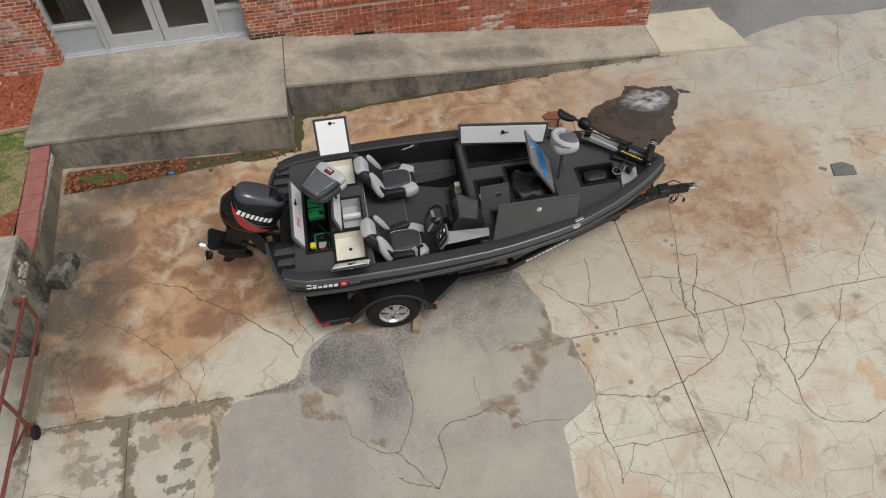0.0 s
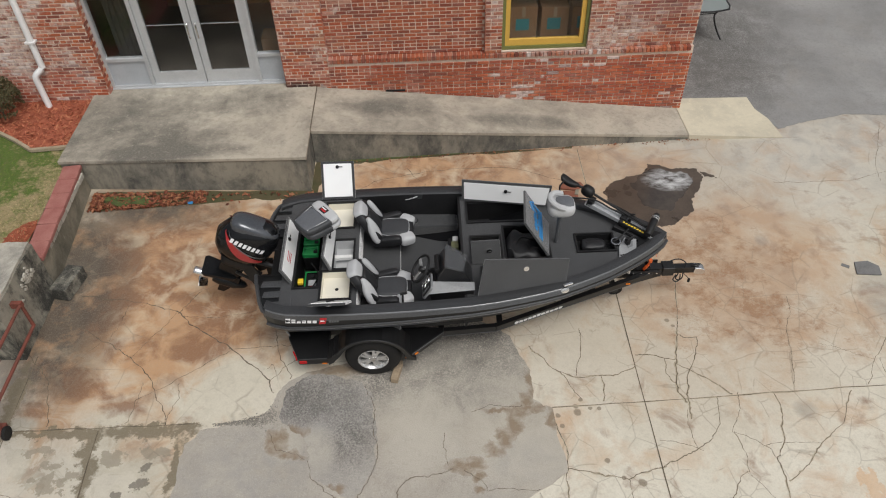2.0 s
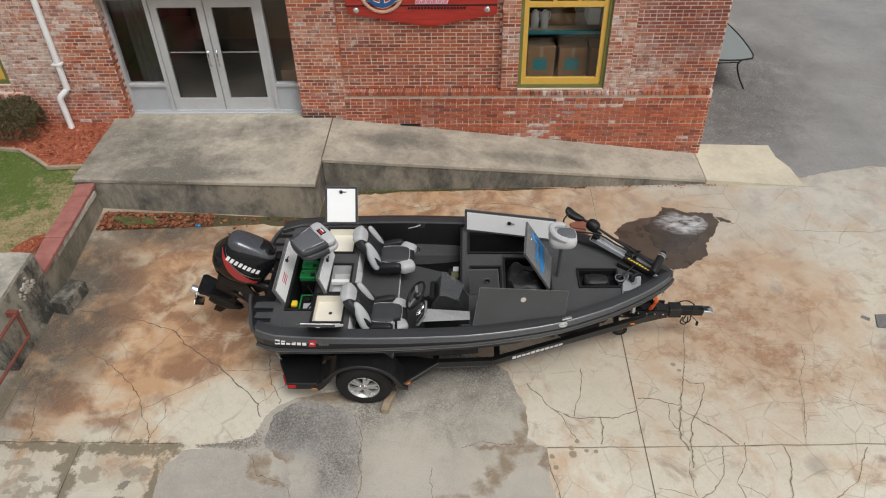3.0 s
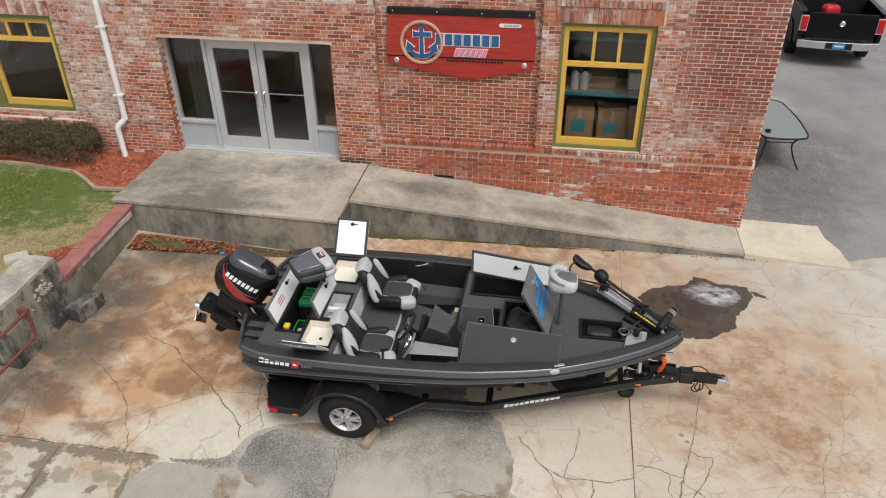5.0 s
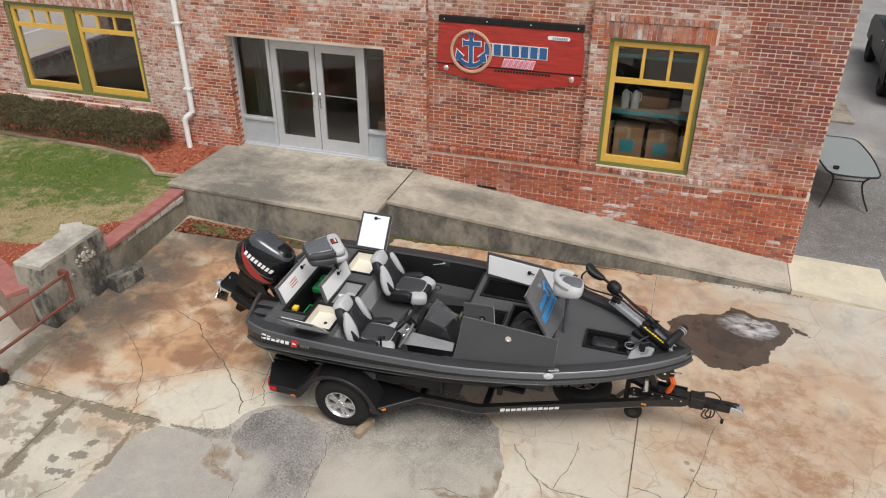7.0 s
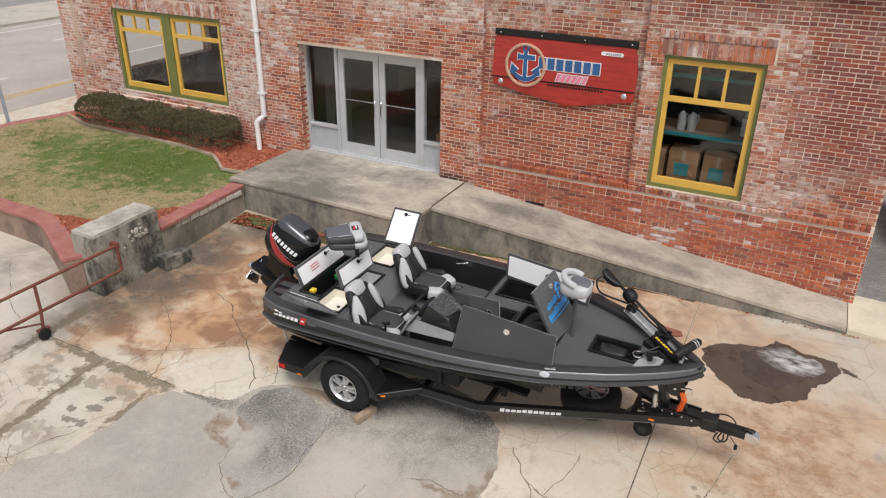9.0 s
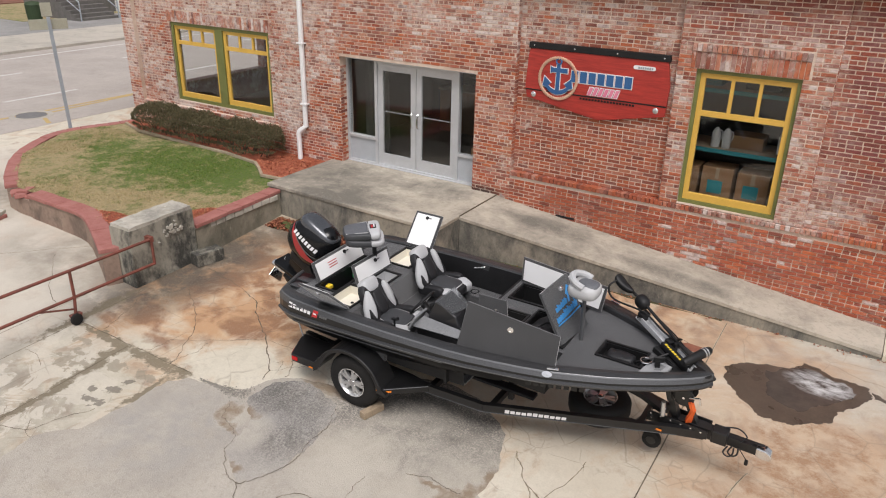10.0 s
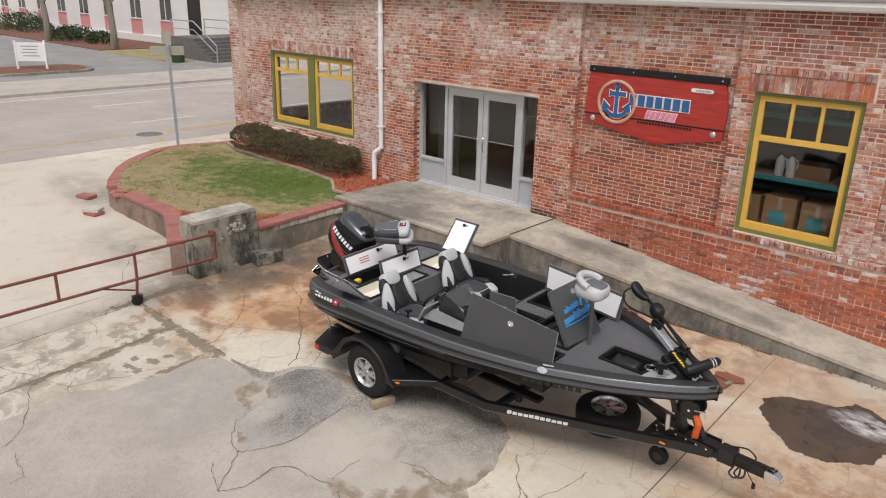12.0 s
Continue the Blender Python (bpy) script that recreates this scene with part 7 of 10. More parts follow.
for a in (90, 210, 330):
    part("spoke", beam(bm_new(), (0, 0, -0.02), (0.155 * math.cos(radians(a)), 0.155 * math.sin(radians(a)), 0), 0.042, 0.008), RIM, wheel, "bright metal spoke")
part("wheel_hub", lathe(bm_new(), ((0, 0.012), (0.035, 0.008), (0.045, -0.03), (0.03, -0.16), (0, -0.16)), 16), BLACK, wheel)
part("throttle", tube(tube(bm_new(), ((1.60, -0.86, 0.98), (1.61, -0.86, 1.22)), 0.013, 8), ((1.58, -0.86, 1.22), (1.66, -0.86, 1.24)), 0.02, 8), FRAME, boat, "throttle lever")
part("throttle_box", rbox(1.52, 1.72, -0.93, -0.82, 0.83, 1.03, 0.02), BLACK, boat)


# ---------------------------------------------------------------- seats
def bucket_seat(m, label):
    s = thing("captain_chair", m, label, "seat", "cockpit seats")
    part("pedestal", lathe(bm_new(), ((0.10, 0), (0.10, 0.02), (0.045, 0.03), (0.045, 0.12)), 20, pose(0.0, 0, 0)), BLACK, s, smooth=True)
    part("cushion", pillow(bm_new(), (0.02, 0, 0.17), (0.265, 0.235, 0.075), 0.42), VINYL, s, "black vinyl seat cushion", smooth=True)
    part("seat_pad", pillow(bm_new(), (0.03, 0, 0.215), (0.20, 0.155, 0.052), 0.5), VINYL_SLATE, s, "slate grey seat pad", smooth=True)
    for side in (-1, 1):
        part("cushion_bolster", pillow(bm_new(), (0, 0, 0), (0.105, 0.085, 0.072), 0.55, pose(0.195, side * 0.165, 0.178, 0, 6, side * -24)), VINYL_GREY, s, "light grey front bolster", smooth=True)
    ring = [(0.03 + 0.195 * math.copysign(abs(math.cos(a * math.tau / 44)) ** 0.55, math.cos(a * math.tau / 44)), 0.158 * math.copysign(abs(math.sin(a * math.tau / 44)) ** 0.55, math.sin(a * math.tau / 44)), 0.238) for a in range(44)]
    part("cushion_piping", tube(bm_new(), ring, 0.0065, 6, closed=True), VINYL_GREY, s, "light grey piping")
    lean = pose(-0.19, 0, 0.19, 0, -30, 0)
    back = pillow(bm_new(), (0, 0, 0.20), (0.075, 0.235, 0.26), 0.5, None)
    for v in back.verts:
        v.co.y *= 1.12 - 0.85 * clamp(v.co.z - 0.08, 0, 0.5)
        v.co.x += 0.9 * v.co.y ** 2
    bmesh.ops.transform(back, matrix=lean, verts=back.verts)
    part("backrest", back, VINYL, s, "black vinyl backrest", smooth=True)
    part("back_panel", pillow(bm_new(), (0.07, 0, 0.18), (0.038, 0.085, 0.15), 0.55, lean), VINYL, s, smooth=True)
    part("panel_piping", tube(bm_new(), [lean @ Vector((0.100 - 0.03 * abs(math.sin(a * math.tau / 28)), 0.088 * math.cos(a * math.tau / 28), 0.18 + 0.145 * math.sin(a * math.tau / 28))) for a in range(28)], 0.005, 5, closed=True), VINYL_SLATE, s)
    part("headrest", pillow(bm_new(), (0.012, 0, 0.405), (0.075, 0.132, 0.088), 0.5, lean), VINYL_GREY, s, "light grey headrest", smooth=True)
    for side in (-1, 1):
        wing = pillow(bm_new(), (0, 0, 0), (0.042, 0.082, 0.20), 0.65)
        for v in wing.verts:
            v.co.y *= 1.0 - 0.5 * clamp(v.co.z + 0.02, 0, 0.2) / 0.2
        bmesh.ops.transform(wing, matrix=lean @ pose(0.070, side * 0.195, 0.185, side * 16, 3, side * 32), verts=wing.verts)
        part("side_wing", wing, VINYL_GREY, s, "light grey side wing", smooth=True)
        part("hip_bolster", pillow(bm_new(), (0, 0, 0), (0.20, 0.05, 0.07), 0.5, pose(-0.06, side * 0.215, 0.195, 0, -10, side * 6)), VINYL, s, smooth=True)
    return s


bucket_seat(BOAT @ pose(1.46, 0.43, 0.83), "black and grey vinyl bucket seat on the port platform")
bucket_seat(BOAT @ pose(1.43, -0.60, 0.83), "black and grey vinyl bucket seat behind the steering wheel")

fold = thing("folding_seat", BOAT @ pose(0.61, -0.10, 1.178, 0, 0, 42), "folded slate and grey vinyl pedestal seat over the battery bay", "seat")
part("pole", lathe(bm_new(), ((0.06, 0.0), (0.06, 0.015), (0.03, 0.02), (0.03, 0.42), (0.05, 0.43), (0.05, 0.45)), 14, pose(0.13, 0.05, 0)), FRAME, fold)
part("hinge_bracket", rbox(-0.15, 0.17, -0.09, 0.09, 0.452, 0.475, 0.006), BLACK, fold)


def tapered(c, s_, p, m_, narrow):
    """A cushion that narrows towards its -x end."""
    bm_ = pillow(bm_new(), c, s_, p, None, 28, 14)
    for v in bm_.verts:
        k = clamp((s_[0] + c[0] - v.co.x) / (2 * s_[0]), 0, 1)
        v.co.y *= 1 - narrow * k ** 1.5
    bmesh.ops.transform(bm_, matrix=m_, verts=bm_.verts)
    return bm_


m = pose(0.0, 0.0, 0.52, 3, 3, 0)
part("cushion", tapered((0.03, 0, 0), (0.225, 0.215, 0.05), 0.5, m, 0.15), VINYL_GREY, fold, "light grey cushion", smooth=True)
part("cushion_side", tapered((-0.03, 0, -0.004), (0.20, 0.212, 0.052), 0.42, m, 0.12), VINYL_SLATE, fold, smooth=True)
mb = m @ pose(0, 0, 0, 0, -5, 0)
part("backrest", tapered((-0.02, 0, 0.085), (0.23, 0.205, 0.052), 0.42, mb, 0.22), VINYL_SLATE, fold, "slate grey folded backrest", smooth=True)
part("back_trim", pillow(bm_new(), (0.135, 0, 0.090), (0.080, 0.205, 0.055), 0.5, mb), VINYL_GREY, fold, "light grey end of the backrest", smooth=True)
part("back_panel", tapered((-0.085, 0, 0.118), (0.145, 0.150, 0.026), 0.32, mb, 0.2), VINYL_MID, fold, "slate grey panel", smooth=True)
part("panel_piping", tube(bm_new(), [mb @ Vector(q) for q in ((-0.215, -0.115, 0.128), (0.055, -0.155, 0.140), (0.065, 0.0, 0.144), (0.055, 0.155, 0.140), (-0.215, 0.115, 0.128))], 0.005, 5), VINYL_GREY, fold, "light grey piping")
part("badge", rbox(0.085, 0.165, -0.055, 0.055, 0.138, 0.149, 0.006, mb), BLACK, fold, "small black badge")
part("badge_mark", rbox(0.10, 0.125, -0.045, 0.03, 0.1492, 0.152, 0.001, mb), RED, fold, "small red bar")
part("badge_mark", rbox(0.132, 0.148, -0.03, 0.045, 0.1492, 0.152, 0.001, mb), BARS, fold, "small white bar")

bike = thing("pedestal_seat", BOAT @ pose(3.54, -0.08, 1.165), "small grey fishing seat on a tall post on the casting deck", "seat")
part("post", lathe(bm_new(), ((0.035, 0), (0.022, 0.012), (0.022, 0.5), (0.035, 0.51), (0.035, 0.56)), 16), BAND, bike, smooth=True)
part("saddle", pillow(bm_new(), (0.0, -0.02, 0.65), (0.165, 0.15, 0.085), 0.6), VINYL_GREY, bike, "light grey round saddle", smooth=True)
part("saddle_pad", pillow(bm_new(), (0.03, -0.02, 0.69), (0.12, 0.105, 0.056), 0.6), VINYL_MID, bike, "slate grey saddle pad", smooth=True)
part("saddle_back", tube(bm_new(), curve_pts([(0.0 + 0.14 * math.cos(radians(a)), -0.02 + 0.13 * math.sin(radians(a)), 0.735 + 0.05 * math.sin(radians(a - 90))) for a in range(80, 281, 25)], 3), 0.036, 8), VINYL_GREY, bike, "raised light grey rim", smooth=True)

bag = thing("duffel_bag", BOAT @ pose(3.15, -0.06, 0.98), "crumpled black fabric bag in the centre locker", "bag")
bm = pillow(bm_new(), (0, 0, 0.04), (0.24, 0.24, 0.16), 0.6, None, 28, 18)
for v in bm.verts:
    v.co += Vector((1, 1, 1)) * 0.05 * noise.noise(v.co * 9.0) + Vector((0, 0, 0.05)) * noise.noise(v.co * 4 + Vector((3, 1, 2)))
part("bag_body", bm, VINYL, bag, smooth=True)
part("bag_strap", tube(bm_new(), curve_pts(((-0.15, -0.1, 0.17), (-0.05, 0.05, 0.235), (0.08, 0.02, 0.23), (0.18, 0.12, 0.16)), 5), 0.012, 6), BLACK, bag)

# ---------------------------------------------------------------- trolling motor, foot pedal and bow hardware
troll = thing("trolling_motor", BOAT, "black bow-mount trolling motor stowed along the bow", "motor")
# along the mount: u forward from the middle of its inboard edge, v outboard
def on_mount(u, v, h=0.0):
    return pose(4.335, 0.147, 1.295, 0, 0, -35) @ pose(u, v, h - 0.17 * u)


SLOPE = pose(4.335, 0.147, 1.295, 0, 0, -35) @ pose(0, 0, 0, 0, 9.6, 0)
plate = part("mount_plate", soften(prism(bm_new(), [(-0.46, 0.00), (0.56, 0.01), (0.57, 0.10), (0.20, 0.105), (-0.40, 0.125), (-0.47, 0.09)], -0.035, -0.012), 0.006), ALLOY_PLATE, troll, "pale alloy mount channel")
plate.matrix_basis = SLOPE
for y0, y1, z1 in ((0.0, 0.012, 0.020), (0.090, 0.102, 0.016)):
    part("flange", soften(prism(bm_new(), [(-0.43, -0.02), (0.53, -0.02), (0.50, z1), (-0.36, z1 + 0.018), (-0.43, z1)], y0, y1, "y"), 0.004), ALLOY_PLATE, plate)
part("cover", rbox(0.03, 0.44, -0.035, 0.045, -0.02, 0.040, 0.012, SLOPE), BLACK, troll, "black plastic side cover")
part("mount_foot", soften(prism(bm_new(), [(0.0, -0.09), (0.46, -0.04), (0.47, 0.08), (0.0, 0.06)], -0.105, -0.036), 0.01), BLACK, troll).matrix_basis = SLOPE
for u0, u1, v0, v1, h in ((0.02, 0.10, 0.02, 0.11, 0.062), (0.12, 0.16, 0.05, 0.115, 0.085), (-0.44, -0.36, 0.0, 0.115, 0.075), (0.38, 0.41, 0.03, 0.10, 0.080)):
    part("clamp", rbox(u0, u1, v0, v1, -0.02, h, 0.008, SLOPE), BLACK, troll)
part("nose_plate", soften(prism(bm_new(), [(0.44, 0.0), (0.60, 0.012), (0.615, 0.10), (0.44, 0.10)], -0.011, 0.012), 0.005), ALLOY_PLATE, plate, "pale alloy nose plate").matrix_basis = pose(0, 0, 0.0, 0, 3, 0)
part("latch", tube(bm_new(), [on_mount(0.13, 0.09, 0.05).translation, on_mount(0.15, 0.095, 0.13).translation, on_mount(0.19, 0.095, 0.15).translation], 0.011, 8), BLACK, troll, smooth=True)
bm = lettering(bm_new(), 0, 0.30, 0, 0.026, 8, 0.2, 2, 0.34)
bmesh.ops.transform(bm, matrix=SLOPE @ pose(0.08, -0.028, 0.046, -90, 0, 0), verts=bm.verts)
part("decal", bm, YELLOW_FILM, troll, "row of yellow bars")
part("shaft", tube(bm_new(), [(3.80, 0.565, 1.60), (4.00, 0.478, 1.525), on_mount(-0.20, 0.105, 0.10).translation, on_mount(0.44, 0.085, 0.07).translation], 0.017, 10), BLACK, troll)
part("steering_housing", pillow(bm_new(), (0, 0, 0), (0.088, 0.072, 0.075), 0.8, pose(4.00, 0.475, 1.518, 0, 18, -35)), BLACK, troll, "round black steering housing", smooth=True)
head = pillow(bm_new(), (0, 0, 0), (0.135, 0.058, 0.042), 0.75)
for v in head.verts:
    v.co.y *= 1.0 - 0.35 * clamp(v.co.x / 0.135, -1, 1)
    v.co.z += 0.25 * v.co.x * v.co.x / 0.135
bmesh.ops.transform(head, matrix=pose(3.755, 0.535, 1.63, 0, 26, -20), verts=head.verts)
part("head", head, BLACK, troll, "black control head", smooth=True)
part("cable", tube(bm_new(), curve_pts([(3.68, 0.50, 1.685), (3.62, 0.44, 1.62), (3.70, 0.41, 1.50), on_mount(-0.36, 0.03, 0.10).translation, on_mount(-0.12, 0.06, 0.075).translation, on_mount(0.06, 0.07, 0.08).translation], 6), 0.011, 7), BLACK, troll, smooth=True)
part("lift_cord", tube(bm_new(), curve_pts([on_mount(-0.40, 0.10, 0.11).translation, on_mount(-0.10, 0.13, 0.09).translation, on_mount(0.10, 0.12, 0.10).translation, on_mount(0.40, 0.11, 0.06).translation], 5), 0.008, 6), BLACK, troll)
POD = pose(4.745, -0.01, 1.352, -90, 0, -31) @ pose(0, 0, 0, 8, 0, 0)
part("motor_pod", lathe(bm_new(), ((0, -0.19), (0.038, -0.185), (0.047, -0.15), (0.050, 0.12), (0.040, 0.165), (0.018, 0.188), (0, 0.19)), 22, POD), BLACK, troll, "black motor pod", smooth=True)
for h in (0.075, 0.105):
    part("pod_ring", lathe(bm_new(), ((0.049, h), (0.0525, h + 0.002), (0.0525, h + 0.014), (0.049, h + 0.016)), 22, POD), RIM, troll)
part("pod_neck", tube(bm_new(), [on_mount(0.42, 0.07, 0.06).translation, (4.72, -0.04, 1.345)], 0.028, 10), BLACK, troll, smooth=True)
part("bow_cap", soften(prism(bm_new(), [(4.72, -0.23), (4.86, -0.17), (4.93, -0.09), (4.93, -0.01), (4.86, 0.06), (4.74, 0.12)], 1.175, 1.235), 0.02), BLACK, boat, "black bow cap")
# black nosing over the bow deck; shade round the motor is in its colour
part("bow_shade_nosing", soften(prism(bm_new(), [(4.50, -0.36), (4.72, -0.19), (4.76, -0.02), (4.62, 0.12), (4.40, 0.20), (4.43, 0.00), (4.57, -0.13)], FDZ, 1.205), 0.008), BLACK, boat, "black bow nosing with deck shade in its colour")

tin = thing("storage_tin", BOAT @ pose(2.275, 0.175, 0.886), "small olive tin on the black step", "tin")
part("body", rbox(-0.045, 0.045, -0.055, 0.055, 0.0, 0.055, 0.008), OLIVE, tin)
part("lid", rbox(-0.047, 0.047, -0.057, 0.057, 0.0555, 0.068, 0.005), OLIVE, tin)
carton = thing("carton", BOAT @ pose(2.285, 0.29, 0.886), "small white carton on the black step", "carton")
part("body", rbox(-0.035, 0.035, -0.04, 0.04, 0.0, 0.06, 0.004), WHITE, carton)

pedal = thing("foot_pedal", BOAT @ pose(4.04, -0.11, 1.07), "black foot pedal in the deck recess", "pedal")
part("base", rbox(-0.15, 0.15, -0.085, 0.085, 0.0, 0.02, 0.006), BLACK, pedal)
cover = pillow(bm_new(), (-0.03, 0, 0.06), (0.155, 0.095, 0.055), 0.55, None, 26, 14)
for v in cover.verts:
    v.co += Vector((0.4, 0.4, 1.0)) * 0.028 * noise.noise(v.co * 11.0)
part("cover", cover, VINYL, pedal, "slack black fabric cover", smooth=True)
part("cable", tube(bm_new(), curve_pts(((0.10, 0.0, 0.03), (0.2, -0.02, 0.12), (0.3, 0.02, 0.16), (0.42, 0.12, 0.2)), 5), 0.010, 6), BLACK, pedal)
graph = thing("bow_panel", BOAT @ pose(0, 0, FDZ), "light grey bow instrument panel with a bracket and cup ring", "panel")
part("plate", soften(prism(bm_new(), [(4.265, -0.42), (4.375, -0.395), (4.51, -0.27), (4.545, -0.11), (4.40, -0.075), (4.30, -0.23)], 0.0, 0.034), 0.010), PANEL_GREY, graph)
part("recess", soften(prism(bm_new(), [(4.40, -0.27), (4.47, -0.24), (4.49, -0.15), (4.41, -0.13)], 0.034, 0.040), 0.003), CONSOLE_GREY, graph)
part("bracket", rbox(-0.025, 0.025, -0.035, 0.035, 0.034, 0.12, 0.008, pose(4.41, -0.19, 0, 0, 0, 20)), BLACK, graph)
part("bracket_head", rbox(-0.055, 0.055, -0.012, 0.012, 0.10, 0.175, 0.008, pose(4.41, -0.18, 0, 14, 0, 28)), BLACK, graph, "black tilted display bracket")
part("cup", lathe(bm_new(), ((0, 0.004), (0.045, 0.004), (0.052, 0.028), (0.06, 0.028), (0.064, 0.0)), 22, pose(4.28, -0.14, 0.0)), BLACK, graph)
part("cup_ring", lathe(bm_new(), ((0.046, 0.030), (0.050, 0.038), (0.060, 0.038), (0.064, 0.030)), 24, pose(4.28, -0.14, 0.0)), CHROME, graph, "chrome cup ring")
for i in range(4):
    part("switch", rbox(-0.011, 0.011, -0.008, 0.008, 0.030, 0.042, 0.003, pose(4.295 + i * 0.030, -0.385 + i * 0.007, 0, 0, 0, 13)), BLACK, graph)

# ---------------------------------------------------------------- outboard motor, tilted up
motor = thing("outboard_motor", BOAT @ pose(-0.315, -0.02, 1.40, 0, 30, 0) @ Matrix.Scale(1.10, 4), "glossy black outboard motor with red swoosh, tilted up", "motor")
cowl = bm_new()
sec = ((-0.27, 0.19, 0.13, 0.0), (-0.22, 0.25, 0.17, -0.01), (-0.12, 0.315, 0.208, 0.0), (0.06, 0.335, 0.21, 0.0), (0.18, 0.30, 0.185, 0.015), (0.26, 0.23, 0.135, 0.03), (0.295, 0.13, 0.08, 0.04))
rings = []
for z, a, b, ox in sec:
    rings.append([cowl.verts.new((ox + a * math.copysign(abs(math.cos(t)) ** 0.72, math.cos(t)), b * math.copysign(abs(math.sin(t)) ** 0.8, math.sin(t)), z + 0.05 * math.cos(t) * (1 if z > 0 else 0))) for t in (math.tau * k / 32 for k in range(32))])
for a, b in zip(rings, rings[1:]):
    for k in range(32):
        cowl.faces.new((a[k], a[(k + 1) % 32], b[(k + 1) % 32], b[k]))
cowl.faces.new(rings[0][::-1]), cowl.faces.new(rings[-1])
part("cowl", cowl, GLOSS, motor, "glossy black engine cowl", smooth=True)
part("cowl_top", pillow(bm_new(), (0.03, 0, 0.215), (0.275, 0.150, 0.105), 0.65), COWL_TOP, motor, "graphite top panel", smooth=True)


def cowl_y(x, z):
    """Half width of the cowl at a place on its side."""
    for (z0, a0, b0, o0), (z1, a1, b1, o1) in zip(sec, sec[1:]):
        if z0 <= z <= z1:
            t = (z - z0) / (z1 - z0)
            a, b, ox = a0 + (a1 - a0) * t, b0 + (b1 - b0) * t, o0 + (o1 - o0) * t
            c = clamp(abs((x - ox) / a), 0, 0.999) ** (1 / 0.72)
            return b * math.sqrt(1 - c * c) ** 0.8 if c < 1 else 0
    return 0.1


for side in (-1, 1):
    for name, shift, wide, mt, words in (("swoosh", 0.0, 1.0, SWOOSH, "red swoosh stripe"), ("swoosh_edge", 0.075, 0.22, BAND, "thin grey line along the swoosh")):
        bm, prev = bm_new(), None
        for i in range(19):
            t = i / 18
            x = -0.262 + 0.50 * t ** 1.25 + 0.4 * shift * (1 - t)
            zc = 0.16 - 0.265 * math.sin(min(t * 1.75, 1.57)) + 0.01 * t + shift * (0.35 + 0.65 * t)
            w = wide * (0.012 + 0.046 * math.sin(math.pi * clamp(t * 1.05 - 0.05, 0, 1)))
            now = [bm.verts.new((x, side * (cowl_y(x, z) + 0.006), z)) for z in (zc - w, zc, zc + w)]
            if prev:
                for k in range(2):
                    bm.faces.new((prev[k], prev[k + 1], now[k + 1], now[k]))
            prev = now
        part(name, bm, mt, motor, words)
    bm = bm_new()
    for i in range(8):
        x = -0.19 + i * 0.050 if side < 0 else 0.20 - i * 0.050
        q = []
        for dx, z in ((0, -0.045), (0.034, -0.045), (0.045, 0.010), (0.011, 0.010)):
            xx = x + dx
            zz = z + 0.125 - 0.004 * i
            q.append(bm.verts.new((xx, side * (cowl_y(xx, zz) + 0.007), zz)))
        bm.faces.new(q)
    part("decal", bm, BARS, motor, "row of plain white bars")
part("badge", lathe(bm_new(), ((0.018, 0.0), (0.018, 0.006), (0.028, 0.006), (0.028, 0.0)), 18, pose(0.27, -0.09, 0.10, 60, 30, 0)), CHROME, motor)
part("lower_pan", pillow(bm_new(), (0.02, 0, -0.31), (0.20, 0.13, 0.10), 0.5), BLACK, motor, smooth=True)
mid = bm_new()
prism(mid, [(-0.16, -0.36), (0.14, -0.36), (0.12, -0.50), (0.10, -0.62), (-0.13, -0.62), (-0.15, -0.5)], -0.065, 0.065, "y")
part("midsection", soften(mid, 0.02), GLOSS, motor)
part("cavitation_plate", soften(prism(bm_new(), [(-0.31, -0.12), (-0.27, -0.15), (0.06, -0.10), (0.16, 0.0), (0.06, 0.10), (-0.27, 0.15), (-0.31, 0.12)], -0.64, -0.60), 0.006), GLOSS, motor)
part("gearcase", lathe(bm_new(), ((0, 0.22), (0.04, 0.18), (0.078, 0.06), (0.080, -0.12), (0.06, -0.2), (0, -0.2)), 20, pose(0.05, 0, -0.76, 0, 90, 0)), GLOSS, motor, smooth=True)
part("strut", soften(prism(bm_new(), [(-0.14, -0.62), (0.14, -0.62), (0.15, -0.76), (-0.10, -0.76)], -0.055, 0.055, "y"), 0.012), GLOSS, motor)
part("skeg", soften(prism(bm_new(), [(-0.05, -0.78), (0.14, -0.78), (0.04, -0.97), (-0.04, -0.97)], -0.012, 0.012, "y"), 0.005), GLOSS, motor)
prop = part("propeller", lathe(bm_new(), ((0, 0.1), (0.035, 0.09), (0.05, 0.0), (0.052, -0.12), (0.045, -0.13), (0, -0.10)), 20, pose(-0.25, 0, -0.76, 0, 90, 0)), CHROME, motor, "polished steel propeller", smooth=True)
for a in (20, 140, 260):
    bm = bm_new()
    m = pose(-0.25, 0, -0.76, a, 0, 0)
    g = [[bm.verts.new(m @ Vector((0.05 - 0.11 * v + 0.03 * u, (v - 0.5) * 0.16 * (0.5 + u * 0.6), 0.045 + 0.105 * u))) for v in (0, 0.33, 0.66, 1)] for u in (0, 0.4, 0.75, 1)]
    for r0, r1 in zip(g, g[1:]):
        for k in range(3):
            bm.faces.new((r0[k], r0[k + 1], r1[k + 1], r1[k]))
    ext = bmesh.ops.extrude_face_region(bm, geom=list(bm.faces))
    bmesh.ops.translate(bm, vec=(0.006, 0, 0), verts=[v for v in ext["geom"] if isinstance(v, bmesh.types.BMVert)])
    part("blade", bm, CHROME, prop, smooth=True)
